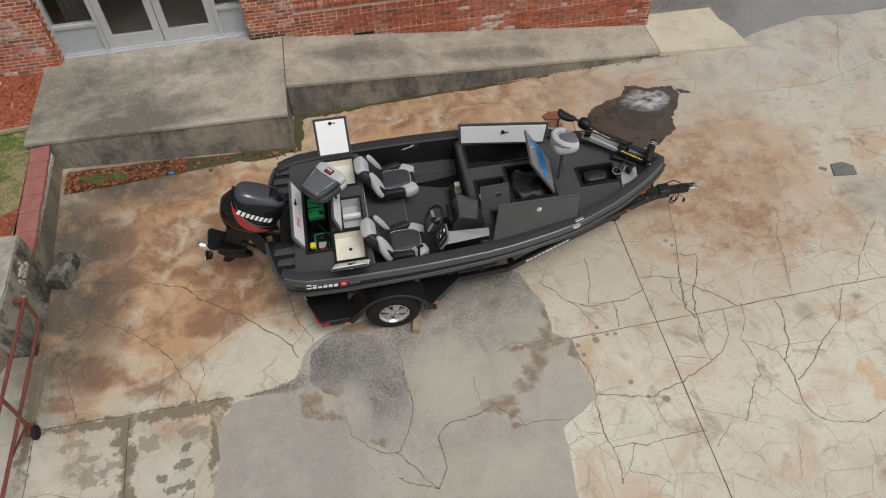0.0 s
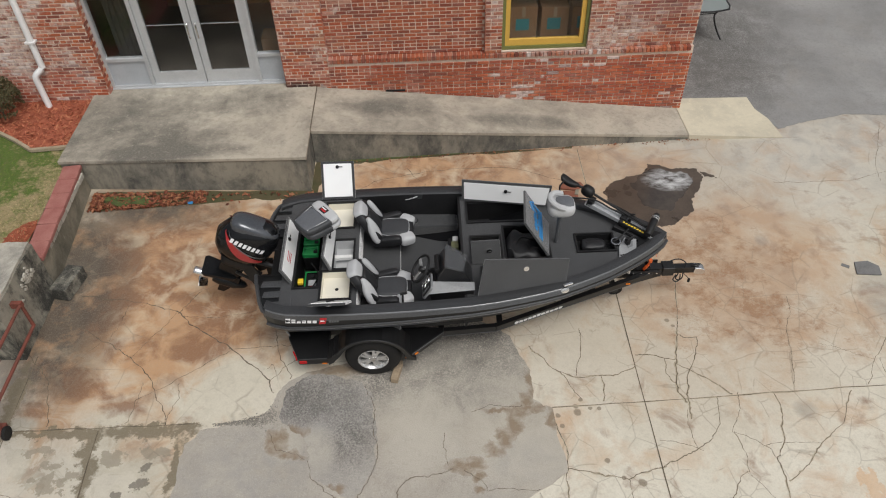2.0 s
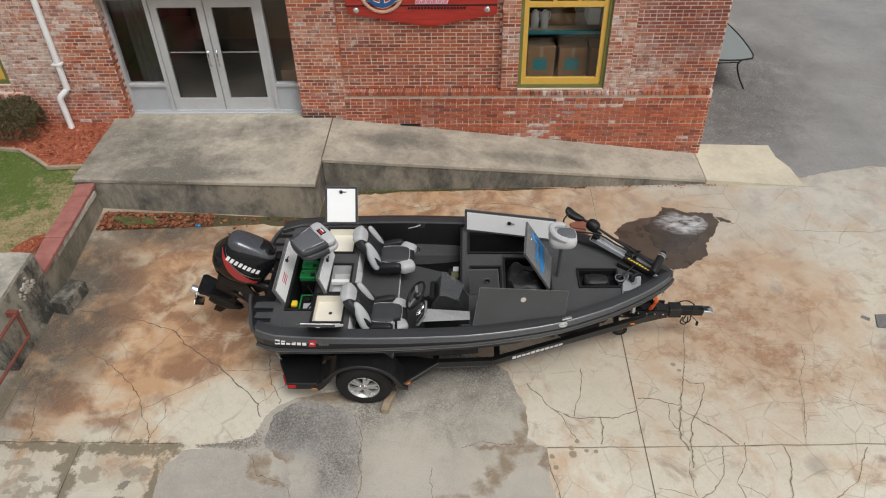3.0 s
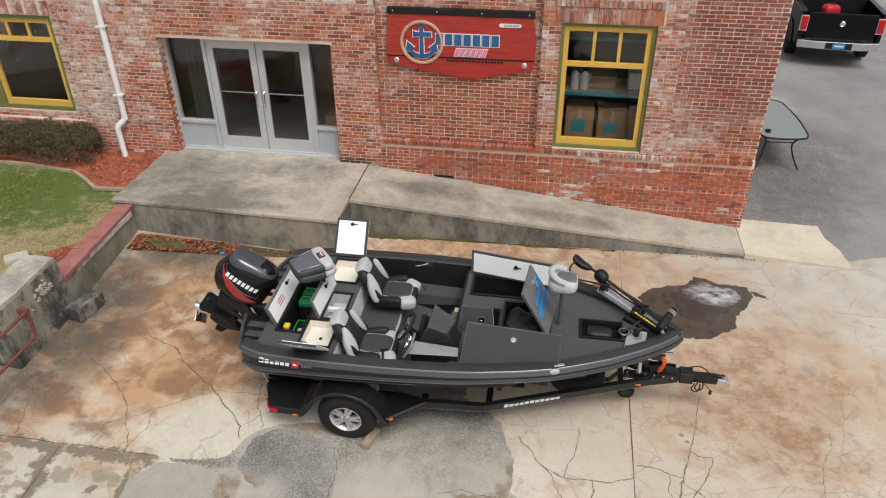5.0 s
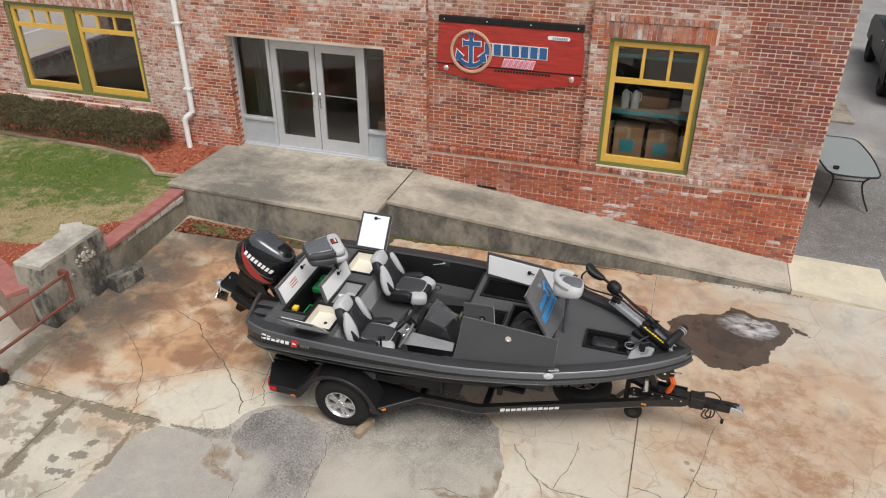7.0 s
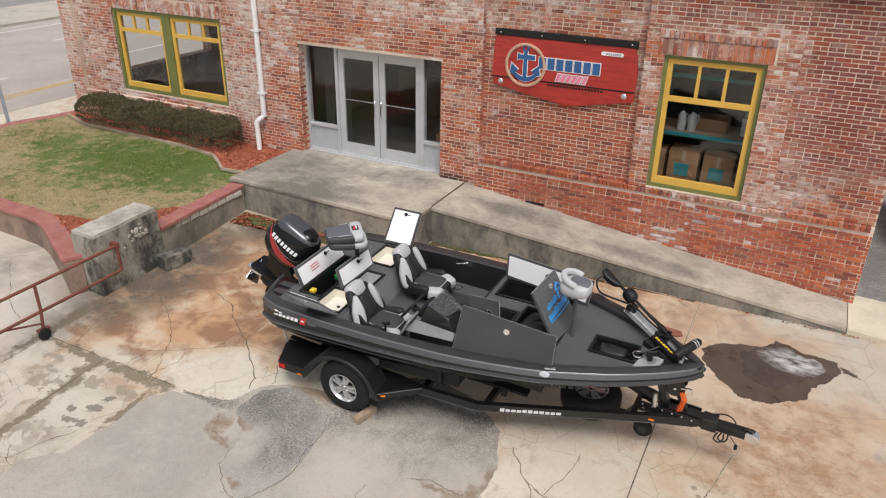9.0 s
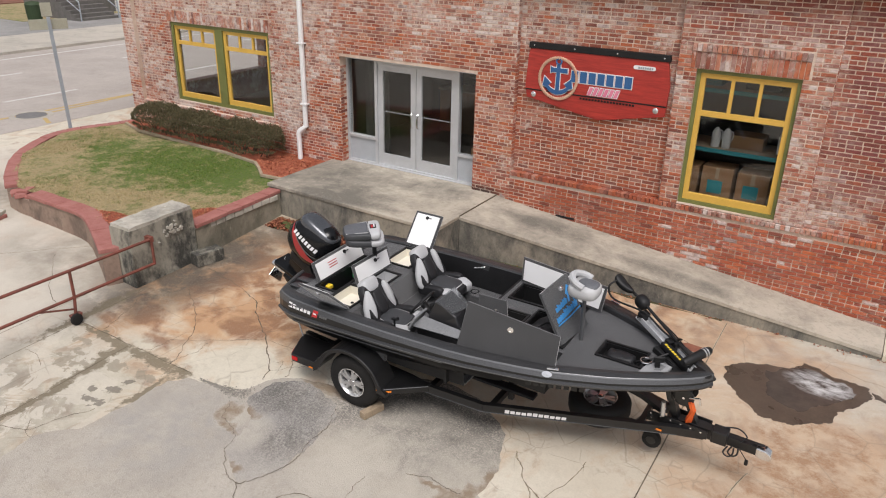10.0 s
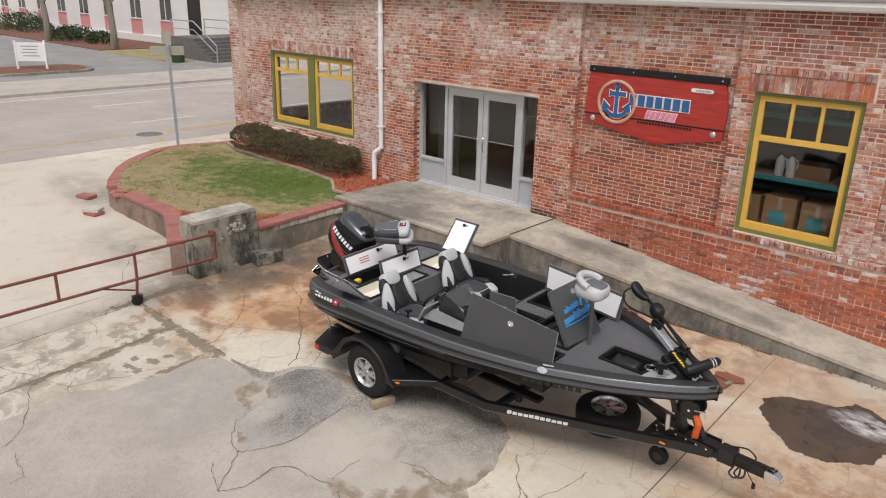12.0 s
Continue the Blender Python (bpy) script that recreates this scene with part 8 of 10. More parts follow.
for side in (-1, 1):
    part("bracket", beam(beam(bm_new(), (0.12, side * 0.11, -0.30), (0.38, side * 0.13, -0.52), 0.03, 0.14), (0.36, side * 0.13, -0.34), (0.54, side * 0.13, -0.64), 0.04, 0.10), BLACK, motor, "black transom bracket")
    part("tilt_ram", tube(bm_new(), ((0.05, side * 0.07, -0.50), (0.36, side * 0.08, -0.56)), 0.02, 8), FRAME, motor)
part("hose", tube(bm_new(), curve_pts(((0.22, -0.08, -0.22), (0.36, -0.14, -0.14), (0.50, -0.10, -0.2), (0.56, 0.02, -0.34)), 5), 0.028, 8), BLACK, motor, smooth=True)
part("hose", tube(bm_new(), curve_pts(((0.22, 0.06, -0.22), (0.38, 0.10, -0.12), (0.52, 0.06, -0.2), (0.56, 0.02, -0.36)), 5), 0.022, 8), BLACK, motor, smooth=True)

# ---------------------------------------------------------------- trailer
trailer = thing("boat_trailer", BOAT, "black painted steel boat trailer with alloy wheels", "trailer")


def road_wheel(parent, m, name="wheel"):
    w = part(name, lathe(bm_new(), ((0.182, -0.09), (0.192, -0.10), (0.28, -0.105), (0.335, -0.085), (0.345, -0.05), (0.346, 0.05), (0.328, 0.085), (0.28, 0.105), (0.192, 0.10), (0.182, 0.09), (0.17, 0.05), (0.17, -0.05), (0.182, -0.09)), 48), RUBBER, parent, "black trailer tyre", smooth=True)
    w.matrix_basis = m
    part("rim", lathe(bm_new(), ((0.180, 0.098), (0.190, 0.106), (0.181, 0.108), (0.164, 0.085), (0.160, 0.02), (0.160, -0.09)), 40), RIM, w, "bright alloy rim", smooth=True)
    part("rim_disc", lathe(bm_new(), ((0.0, 0.02), (0.159, 0.012)), 40), FRAME, w)
    for i in range(5):
        for d in (-11, 11):
            a = radians(i * 72 + d)
            part("spoke", beam(bm_new(), (0.045 * math.cos(a), 0.045 * math.sin(a), 0.075), (0.166 * math.cos(a), 0.166 * math.sin(a), 0.066), 0.040, 0.03), RIM, w)
    part("hub_cap", lathe(bm_new(), ((0, 0.105), (0.032, 0.10), (0.036, 0.085), (0.062, 0.08), (0.062, 0.03)), 24), CHROME, w, smooth=True)
    for i in range(5):
        a = radians(i * 72 + 36)
        part("lug_nut", lathe(bm_new(), ((0, 0.095), (0.009, 0.092), (0.010, 0.07)), 8, pose(0.05 * math.cos(a), 0.05 * math.sin(a), 0)), CHROME, w)
    return w


TZ = 0.40
for side in (-1, 1):
    road_wheel(trailer, pose(1.20, side * 1.10, TZ, side * -90 if side > 0 else 90, 0, 0))
    y = side * 1.10
    # fender: an arch over the wheel with flat step plates fore and aft
    prof = [(0.66, 0.395), (0.66, 0.515), (0.72, 0.56), (0.74, 0.60)]
    prof += [(1.20 - 0.46 * math.cos(radians(a)), TZ + 0.02 + 0.44 * math.sin(radians(a))) for a in range(28, 150, 10)]
    prof += [(1.66, 0.52), (1.73, 0.46), (1.73, 0.42), (1.62, 0.44)]
    prof += [(1.20 + 0.41 * math.cos(radians(a)), TZ + 0.02 + 0.40 * math.sin(radians(a))) for a in range(18, 165, 10)]
    prof += [(0.72, 0.44)]
    bm = prism(bm_new(), prof, y - 0.15, y + 0.14, "y")
    part("fender", bm, FRAME, trailer, "black steel fender with step plates")
    step = [(0.13, side * 0.80), (0.15, side * 0.90), (0.30, side * 1.235), (0.657, side * 1.235), (0.657, side * 0.80)]
    part("rear_step", soften(prism(bm_new(), step if side > 0 else step[::-1], 0.405, 0.51), 0.010), FRAME, trailer, "black steel rear step box")
    part("fender_lip", tube(bm_new(), [(p[0], y + side * 0.148, p[1]) for p in prof[3:18]], 0.012, 6), FRAME, trailer, smooth=True)
    part("tail_light", rbox(-0.008, 0.008, -0.06, 0.06, 0.425, 0.485, 0.006, pose(0.245, side * 1.135, 0, 0, 0, side * -24)), TAILRED, trailer, "red tail light")
    part("tail_light", rbox(0.31, 0.40, side * 1.238 - 0.006, side * 1.238 + 0.006, 0.435, 0.485, 0.004), TAILRED, trailer, "red side marker")
    plate = [(1.58, side * 1.235), (1.66, side * 1.235), (2.08, side * 0.892), (2.08, side * 0.83), (1.58, side * 0.83)]
    part("step_plate", soften(prism(bm_new(), plate if side > 0 else plate[::-1], 0.42, 0.505), 0.008), FRAME, trailer, "black triangular step plate")
    part("step_stripe", tube(bm_new(), [(1.66, side * 1.238, 0.497), (2.08, side * 0.896, 0.497)], 0.004, 5), BAND, trailer)
    part("side_marker", rbox(-0.045, 0.045, -0.006, 0.006, -0.012, 0.012, 0.003, pose(1.72, side * 1.194, 0.465, 0, 0, side * -39)), AMBER, trailer, "amber side marker")
    part("side_marker", rbox(1.60, 1.64, y + side * 0.142 - 0.006, y + side * 0.142 + 0.006, 0.47, 0.492, 0.003), AMBER, trailer, "amber side marker")
    part("side_marker", rbox(0.58, 0.64, side * 1.238 - 0.006, side * 1.238 + 0.006, 0.412, 0.428, 0.003), AMBER, trailer, "amber side marker")
    rail_pts = [(0.12, side * 0.74, 0.46), (1.75, side * 0.82, 0.45), (2.04, side * 0.86, 0.445), (2.74, side * 0.80, 0.42), (4.70, side * 0.13, 0.485), (4.95, side * 0.06, 0.49)]
    bm = bm_new()
    for a, b in zip(rail_pts, rail_pts[1:]):
        beam(bm, a, b, 0.06, 0.10)
    part("frame_rail", bm, FRAME, trailer, "black box-section frame rail")
    part("frame_stripe", tube(bm_new(), [(p[0], p[1] + side * 0.031, p[2] - 0.044) for p in rail_pts[1:5]], 0.004, 5), BAND, trailer)
    part("side_marker", rbox(4.50, 4.56, side * 0.232 - 0.006, side * 0.232 + 0.006, 0.475, 0.495, 0.003, pose(0, 0, 0)), AMBER, trailer, "amber side marker")
    part("bunk", rbox(0.15, 3.2, side * 0.42 - 0.06, side * 0.42 + 0.06, 0.475, 0.515, 0.01), DARK_LINER, trailer, "black carpeted hull bunk")
    for x in (0.5, 1.9, 2.9):
        part("bunk_post", box(bm_new(), x - 0.03, x + 0.03, side * 0.42 - 0.03, side * 0.42 + 0.03, 0.36, 0.474), FRAME, trailer)
    part("strap", tube(bm_new(), ((0.16, side * 0.86, 0.51), (0.12, side * 0.86, 0.66), (0.06, side * 0.86, 0.80)), 0.010, 6), RIM, trailer, "pale tie-down strap")
bm = lettering(bm_new(), 0, 0.68, 0, 0.044, 11, 0.12, 12, 0.20)
a, b = Vector((2.74, -0.80, 0.42)), Vector((4.70, -0.13, 0.485))
d = (b - a).normalized()
c0 = a + d * 0.26
bmesh.ops.transform(bm, matrix=Matrix.Translation((c0.x, c0.y - 0.034, c0.z - 0.025)) @ Euler((0, -math.atan2(d.z, d.x), math.atan2(d.y, d.x))).to_matrix().to_4x4(), verts=bm.verts)
part("decal", bm, BARS, trailer, "row of plain white bars")
for x, h, z in ((0.55, 0.74, 0.42), (1.20, 0.98, 0.40), (2.05, 0.80, 0.40), (2.80, 0.76, 0.38)):
    part("cross_member", beam(bm_new(), (x, -h, z), (x, h, z), 0.07, 0.07), FRAME, trailer)
part("keel_roller", lathe(bm_new(), ((0, -0.1), (0.05, -0.1), (0.04, 0), (0.05, 0.1), (0, 0.1)), 16, pose(2.80, 0, 0.47, 90, 0, 0)), RUBBER, trailer)
part("spare_carrier", beam(beam(bm_new(), (4.34, 0, 0.47), (4.22, 0, 0.30), 0.05, 0.03), (4.22, 0, 0.293), (3.74, -0.03, 0.293), 0.07, 0.025), FRAME, trailer)
part("cross_member", beam(bm_new(), (4.33, -0.24, 0.47), (4.33, 0.24, 0.47), 0.06, 0.06), FRAME, trailer)
part("tongue", beam(beam(bm_new(), (4.55, 0, 0.50), (5.10, 0, 0.50), 0.11, 0.12), (5.05, 0.0, 0.495), (5.48, 0.02, 0.47), 0.085, 0.10), FRAME, trailer, "black folding tongue")
part("tongue_hinge", rbox(5.02, 5.18, -0.075, 0.075, 0.43, 0.575, 0.01), FRAME, trailer)
part("coupler", soften(prism(bm_new(), [(5.46, 0.425), (5.46, 0.525), (5.55, 0.52), (5.60, 0.49), (5.62, 0.45), (5.60, 0.41), (5.52, 0.405)], -0.05, 0.06, "y"), 0.012), CHROME, trailer, "bright galvanised ball coupler")
part("coupler_lever", beam(bm_new(), (5.42, 0.01, 0.535), (5.53, 0.01, 0.545), 0.03, 0.012), FRAME, trailer)
for dx in (5.49, 5.545):
    part("coupler_bolt", lathe(bm_new(), ((0, 0.016), (0.012, 0.013), (0.012, 0)), 8, pose(dx, 0.03, 0.518)), FRAME, trailer)
for dx, dy in ((5.24, -0.07), (5.30, 0.08), (5.20, -0.09)):
    part("safety_chain", tube(bm_new(), curve_pts(((dx, dy, 0.47), (dx - 0.03, dy * 1.3, 0.40), (dx + 0.02, dy * 1.4, 0.37), (dx + 0.06, dy * 1.2, 0.40), (dx + 0.06, dy, 0.47)), 5), 0.009, 6), FRAME, trailer, "dangling safety cable")
part("brake_hose", tube(bm_new(), curve_pts(((5.1, 0.05, 0.57), (5.25, 0.07, 0.60), (5.35, 0.03, 0.56), (5.3, -0.05, 0.53)), 5), 0.008, 6), BLACK, trailer)
part("plug", tube(bm_new(), ((5.40, -0.09, 0.32), (5.40, -0.09, 0.37)), 0.018, 8), BLACK, trailer)
part("plug_lead", tube(bm_new(), curve_pts(((5.30, -0.06, 0.47), (5.36, -0.09, 0.42), (5.40, -0.09, 0.37)), 4), 0.005, 5), BLACK, trailer)
# winch stand
part("winch_post", beam(beam(bm_new(), (4.66, 0, 0.50), (4.54, 0, 0.86), 0.10, 0.065), (4.86, 0, 0.52), (4.72, 0, 0.80), 0.08, 0.045), FRAME, trailer, "black winch stand")
part("keel_strut", beam(bm_new(), (4.00, 0.0, 0.80), (4.52, 0.0, 0.565), 0.085, 0.055), FRAME, trailer, "black sloping keel strut")
for side in (-1, 1):
    y = side * 0.105
    gusset = part("stand_gusset", prism(bm_new(), [(4.36, 0.47), (4.99, 0.47), (4.99, 0.565), (4.80, 0.575), (4.40, 0.60), (4.36, 0.585)], y - 0.006, y + 0.006, "y"), FRAME, trailer, "black riveted side plate")
    for i in range(6):
        part("bolt", lathe(bm_new(), ((0, 0.012), (0.011, 0.010), (0.011, 0)), 8, pose(4.40 + i * 0.105, y + side * 0.006, 0.572 - i * 0.006, side * -90, 0, 0)), CHROME, gusset)
    part("bolt", lathe(bm_new(), ((0, 0.012), (0.011, 0.010), (0.011, 0)), 8, pose(4.41, y + side * 0.006, 0.53, side * -90, 0, 0)), CHROME, gusset)
part("bow_stop", lathe(bm_new(), ((0, -0.085), (0.05, -0.085), (0.035, 0), (0.05, 0.085), (0, 0.085)), 14, pose(4.53, -0.02, 0.935, 90, 0, 0)), YELLOW, trailer, "amber rubber bow roller")
part("roller_arm", beam(beam(bm_new(), (4.57, -0.11, 0.80), (4.53, -0.11, 0.94), 0.012, 0.05), (4.57, 0.07, 0.80), (4.53, 0.07, 0.94), 0.012, 0.05), FRAME, trailer)
drum = part("winch_drum", lathe(bm_new(), ((0, -0.095), (0.09, -0.095), (0.105, -0.088), (0.105, -0.070), (0.05, -0.068), (0.05, 0.068), (0.105, 0.070), (0.105, 0.088), (0.09, 0.095), (0, 0.095)), 28, pose(4.70, 0, 0.875, 90, 0, 0)), FRAME, trailer, "black winch reel with round cheeks", smooth=True)
part("drum_bolt", lathe(bm_new(), ((0, 0.012), (0.014, 0.010), (0.014, 0)), 8, pose(4.70, -0.094, 0.875, 90, 0, 0)), CHROME, drum)
part("winch_crank", tube(tube(bm_new(), ((4.76, -0.10, 0.90), (4.86, -0.11, 0.93)), 0.011, 8), ((4.86, -0.11, 0.93), (4.875, -0.11, 0.86)), 0.013, 8), CHROME, drum, "chrome ratchet handle")
part("winch_strap", beam(beam(beam(bm_new(), (4.775, -0.09, 0.85), (4.815, -0.10, 0.76), 0.055, 0.03), (4.815, -0.10, 0.77), (4.79, -0.075, 0.66), 0.055, 0.026), (4.79, -0.075, 0.665), (4.775, -0.055, 0.575), 0.062, 0.03), ORANGE, trailer, "bright orange winch strap")
part("spring", lathe(bm_new(), ((0.0, 0.0), (0.026, 0.0), (0.028, 0.02), (0.024, 0.14), (0.026, 0.17), (0, 0.17)), 14, pose(4.53, -0.15, 0.62, 0, -3, 0)), RIM, trailer, "pale grey shock strut")
jack = part("tongue_jack", tube(bm_new(), ((4.42, -0.03, 0.48), (4.43, -0.03, 0.20)), 0.03, 12), RIM, trailer, "swing-up tongue jack")
part("jack_wheel", lathe(bm_new(), ((0, -0.03), (0.05, -0.03), (0.10, -0.028), (0.105, 0), (0.10, 0.028), (0.05, 0.03), (0, 0.03)), 28, pose(4.43, -0.045, 0.19, 90, 0, 0)), RUBBER, jack, "black jack wheel", smooth=True)
part("jack_hub", lathe(bm_new(), ((0, 0.04), (0.05, 0.036), (0.055, 0.0)), 20, pose(4.43, -0.045, 0.19, 90, 0, 0)), FRAME, jack)
spare = road_wheel(trailer, pose(3.81, -0.04, 0.415, 0, 0, 20), "spare_wheel")
spare["label"] = "spare wheel carried flat under the bow"

chock = tagged(part("wheel_chock", rbox(-0.045, 0.045, -0.15, 0.15, 0, 0.085, 0.006, pose(1.47, -5.50, gz(1.47, -5.50) + 0.006, 0, 0, -14)), TIMBER), "weathered timber block against the trailer tyre", "chock")

# ---------------------------------------------------------------- sign board
sign = thing("shop_sign", pose(0, 0, 0), "large red wooden shop sign with anchor emblem and rope ring", "sign")
S_OUT = [(0.56, 2.68), (0.52, 2.86), (0.55, 3.36), (0.58, 3.475), (2.84, 3.475), (2.87, 3.36), (2.91, 3.10), (2.89, 2.66), (1.83, 2.455)]
part("board", soften(prism(bm_new(), S_OUT, 0.045, 0.095, "y"), 0.006), BOARD, sign, "red stained plank board")
part("top_rail", rbox(0.555, 2.87, 0.03, 0.10, 3.478, 3.575, 0.006), BLACK, sign, "black mounting rail")
part("groove", prism(bm_new(), [(0.53, 2.80), (2.895, 2.80), (2.895, 2.822), (0.53, 2.822)], 0.041, 0.0445, "y"), BLACK, sign, "black plank groove")
for x, z in ((0.68, 2.735), (2.74, 2.735)):
    part("bolt", lathe(bm_new(), ((0, 0.016), (0.032, 0.012), (0.045, 0.0)), 20, pose(x, 0.044, z, 90, 0, 0)), RIM, sign, "round steel bolt", smooth=True)
for x in (0.65, 1.35, 2.05, 2.78):
    part("screw", lathe(bm_new(), ((0, 0.006), (0.012, 0.0)), 10, pose(x, 0.029, 3.525, 90, 0, 0)), CHROME, sign)
CX, CZ = 1.10, 3.04
ring = bm_new()
for ph in (0, math.pi):
    tube(ring, [(CX + (0.325 + 0.012 * math.cos(a * 0.9 + ph)) * math.cos(a * math.tau / 160), 0.038 + 0.006 * math.sin(a * 0.9 + ph), CZ + (0.325 + 0.012 * math.cos(a * 0.9 + ph)) * math.sin(a * math.tau / 160)) for a in range(160)], 0.018, 5, closed=True)
part("rope_ring", ring, ROPE, sign, "tan rope ring", smooth=True)


def flat_shape(name, shapes, material, y, label=""):
    bm = bm_new()
    for i, sh in enumerate(shapes):
        prism(bm, sh, y - 0.005 - 0.0006 * (i % 5), y, "y")
    return part(name, bm, material, sign, label)


def anchor(grow):
    """A shank, a stock bar with stepped ends and two curved arms with barbed flukes."""
    g = grow
    arms = []
    for side in (-1, 1):
        outer = [(0.235 * math.sin(radians(a)), -0.045 - (0.215 + g) * math.cos(radians(a))) for a in (0, 20, 40, 58)]
        inner = [(0.185 * math.sin(radians(a)), -0.045 - (0.145 - g) * math.cos(radians(a))) for a in (52, 36, 18, 0)]
        barb = [(0.175 + g, -0.165 - g), (0.262 + g, -0.135 - g), (0.232 + g, 0.015 + 1.6 * g), (0.118 - 1.2 * g, -0.085 + g), (0.160, -0.125)]
        arms.append([(CX + side * a, CZ + b) for a, b in outer + barb + inner][::side])
    shank = [(CX - 0.034 - g, CZ - 0.22), (CX + 0.034 + g, CZ - 0.22), (CX + 0.030 + g, CZ + 0.225), (CX - 0.030 - g, CZ + 0.225)]
    stock = [(CX + a, CZ + b) for a, b in ((-0.135 - g, 0.075 - g), (-0.095, 0.095 - g), (0.16 + g, 0.095 - g), (0.16 + g, 0.165 + g), (-0.095, 0.165 + g), (-0.135 - g, 0.185 + g))]
    return [shank, stock] + arms


flat_shape("anchor_outline", anchor(0.012), BARS, 0.043, "pale anchor outline")
flat_shape("anchor", anchor(0.0), BLUE, 0.0365, "blue anchor emblem")
part("anchor_eye", tube(bm_new(), [(CX + 0.045 * math.cos(a * math.tau / 18), 0.034, CZ + 0.27 + 0.045 * math.sin(a * math.tau / 18)) for a in range(18)], 0.015, 6, closed=True), BLUE, sign)


def sign_bars(x0, x1, z0, z1, n, grow, seed, drop=0.0, gap=0.22, lean=0.0):
    rnd = random.Random(seed)
    w = (x1 - x0) / n
    out = []
    for i in range(n):
        a, b = x0 + i * w - grow, x0 + (i + 1) * w - gap * w + grow
        dz = -drop * i
        out.append([(a, z0 + dz - grow), (b, z0 + dz - grow), (b + lean * (z1 - z0), z1 + dz + grow), (a + lean * (z1 - z0), z1 + dz + grow)])
    return out


for bar in sign_bars(1.33, 2.36, 3.015, 3.19, 7, 0.013, 1):
    flat_shape("title_outline", [bar], BARS, 0.0425, "pale outline of a plain bar")
for bar in sign_bars(1.33, 2.36, 3.015, 3.19, 7, 0.0, 1):
    flat_shape("title_bar", [bar], BLUE, 0.036, "plain blue bar")
for bar in sign_bars(1.62, 2.14, 2.845, 2.965, 6, 0.010, 2, 0, 0.35, 0.35):
    flat_shape("subtitle_outline", [bar], BARS, 0.0425, "pale outline of a plain bar")
for bar in sign_bars(1.62, 2.14, 2.845, 2.965, 6, 0.0, 2, 0, 0.35, 0.35):
    flat_shape("subtitle_bar", [bar], PINK, 0.036, "plain pink bar")
flat_shape("small_bars", sign_bars(1.50, 2.42, 2.755, 2.785, 18, 0.0, 3, 0, 0.3), BLACK, 0.0425, "row of small dark bars")
flat_shape("plaque", [[(2.46 + 0.18 * a + 0.03 * math.cos(t), 3.355 + 0.03 * math.sin(t)) for a, t in [(1, radians(k)) for k in range(-90, 91, 30)] + [(-0.6, radians(k)) for k in range(90, 271, 30)]]], BARS, 0.0425, "small white plaque")
flat_shape("plaque_bars", sign_bars(2.40, 2.64, 3.34, 3.37, 7, 0.0, 5, 0, 0.35), STEELPOST, 0.036)

# ---------------------------------------------------------------- hedge under the pair of windows
def hedge(x0, x1, yc, z0, h, w, n, seed):
    rnd = random.Random(seed)
    ob = thing("hedge", pose(0, 0, 0), "clipped dark brown-green hedge in the mulch bed", "hedge")
    bm = bm_new()
    for i in range(60):
        x = rnd.uniform(x0 + 0.2, x1 - 0.2)
        p = Vector((x, yc + rnd.gauss(0, 0.08), z0))
        pts = [p]
        for k in range(3):
            p = p + Vector((rnd.gauss(0, 0.09), rnd.gauss(0, 0.08), h * rnd.uniform(0.22, 0.34)))
            pts.append(p)
        tube(bm, pts, [0.012, 0.009, 0.006, 0.003], 5)
    part("branch", bm, TWIG, ob, "dark bare twigs")
    verts, faces = [], []
    while len(faces) < n:
        x = rnd.uniform(x0, x1)
        a, r = rnd.uniform(-0.25, math.pi + 0.25), rnd.uniform(0.55, 1.0) ** 0.5
        lump = 1 + 0.42 * noise.noise((x * 1.5, a * 1.1, seed)) + 0.22 * noise.noise((x * 4.5, a * 3, 2.0))
        end = min(1, (x - x0) / 0.35, (x1 - x) / 0.35)
        lump *= 0.45 + 0.55 * max(end, 0) ** 0.5
        y, z = yc + math.cos(a) * w / 2 * r * lump, z0 + h * 0.42 + math.sin(a) * h * 0.58 * r * lump - (0.1 * h if math.sin(a) < 0 else 0)
        s = rnd.uniform(0.011, 0.024)
        m = Euler((rnd.uniform(0, 6.3), rnd.uniform(0, 6.3), rnd.uniform(0, 6.3))).to_matrix()
        i = len(verts)
        verts += [tuple(Vector((x, y, z)) + m @ Vector(c)) for c in ((-s, 0, 0), (0, -s * 0.5, s * 0.2), (s, 0, 0), (0, s * 0.5, s * 0.2))]
        faces.append((i, i + 1, i + 2, i + 3))
    me = bpy.data.meshes.new("crown")
    me.from_pydata(verts, [], faces)
    me.materials.append(HEDGE)
    c = new("crown", me)
    c.parent = ob
    return ob


hedge(-9.2, -4.75, -0.44, 0.75, 0.68, 0.80, 36000, 3)

# ---------------------------------------------------------------- pillar, gate and loose blocks
pillar = thing("gate_pillar", pose(0, 0, 0), "stained old concrete gate pillar with a bleached top", "pillar")
bm = bm_new()
lo = [(-3.74, -5.14), (-3.24, -5.14), (-3.22, -3.97), (-3.72, -3.97)]
hi = [(-3.72, -5.12), (-3.26, -5.12), (-3.24, -3.98), (-3.70, -3.98)]
a, b = [bm.verts.new((x, y, gz(x, y) - 0.1)) for x, y in lo], [bm.verts.new((x, y, 1.06 + 0.03 * (y + 5.12))) for x, y in hi]
bm.faces.new(a[::-1]), bm.faces.new(b)
for i in range(4):
    bm.faces.new((a[i], a[(i + 1) % 4], b[(i + 1) % 4], b[i]))
bmesh.ops.subdivide_edges(bm, edges=bm.edges, cuts=9, use_grid_fill=True)
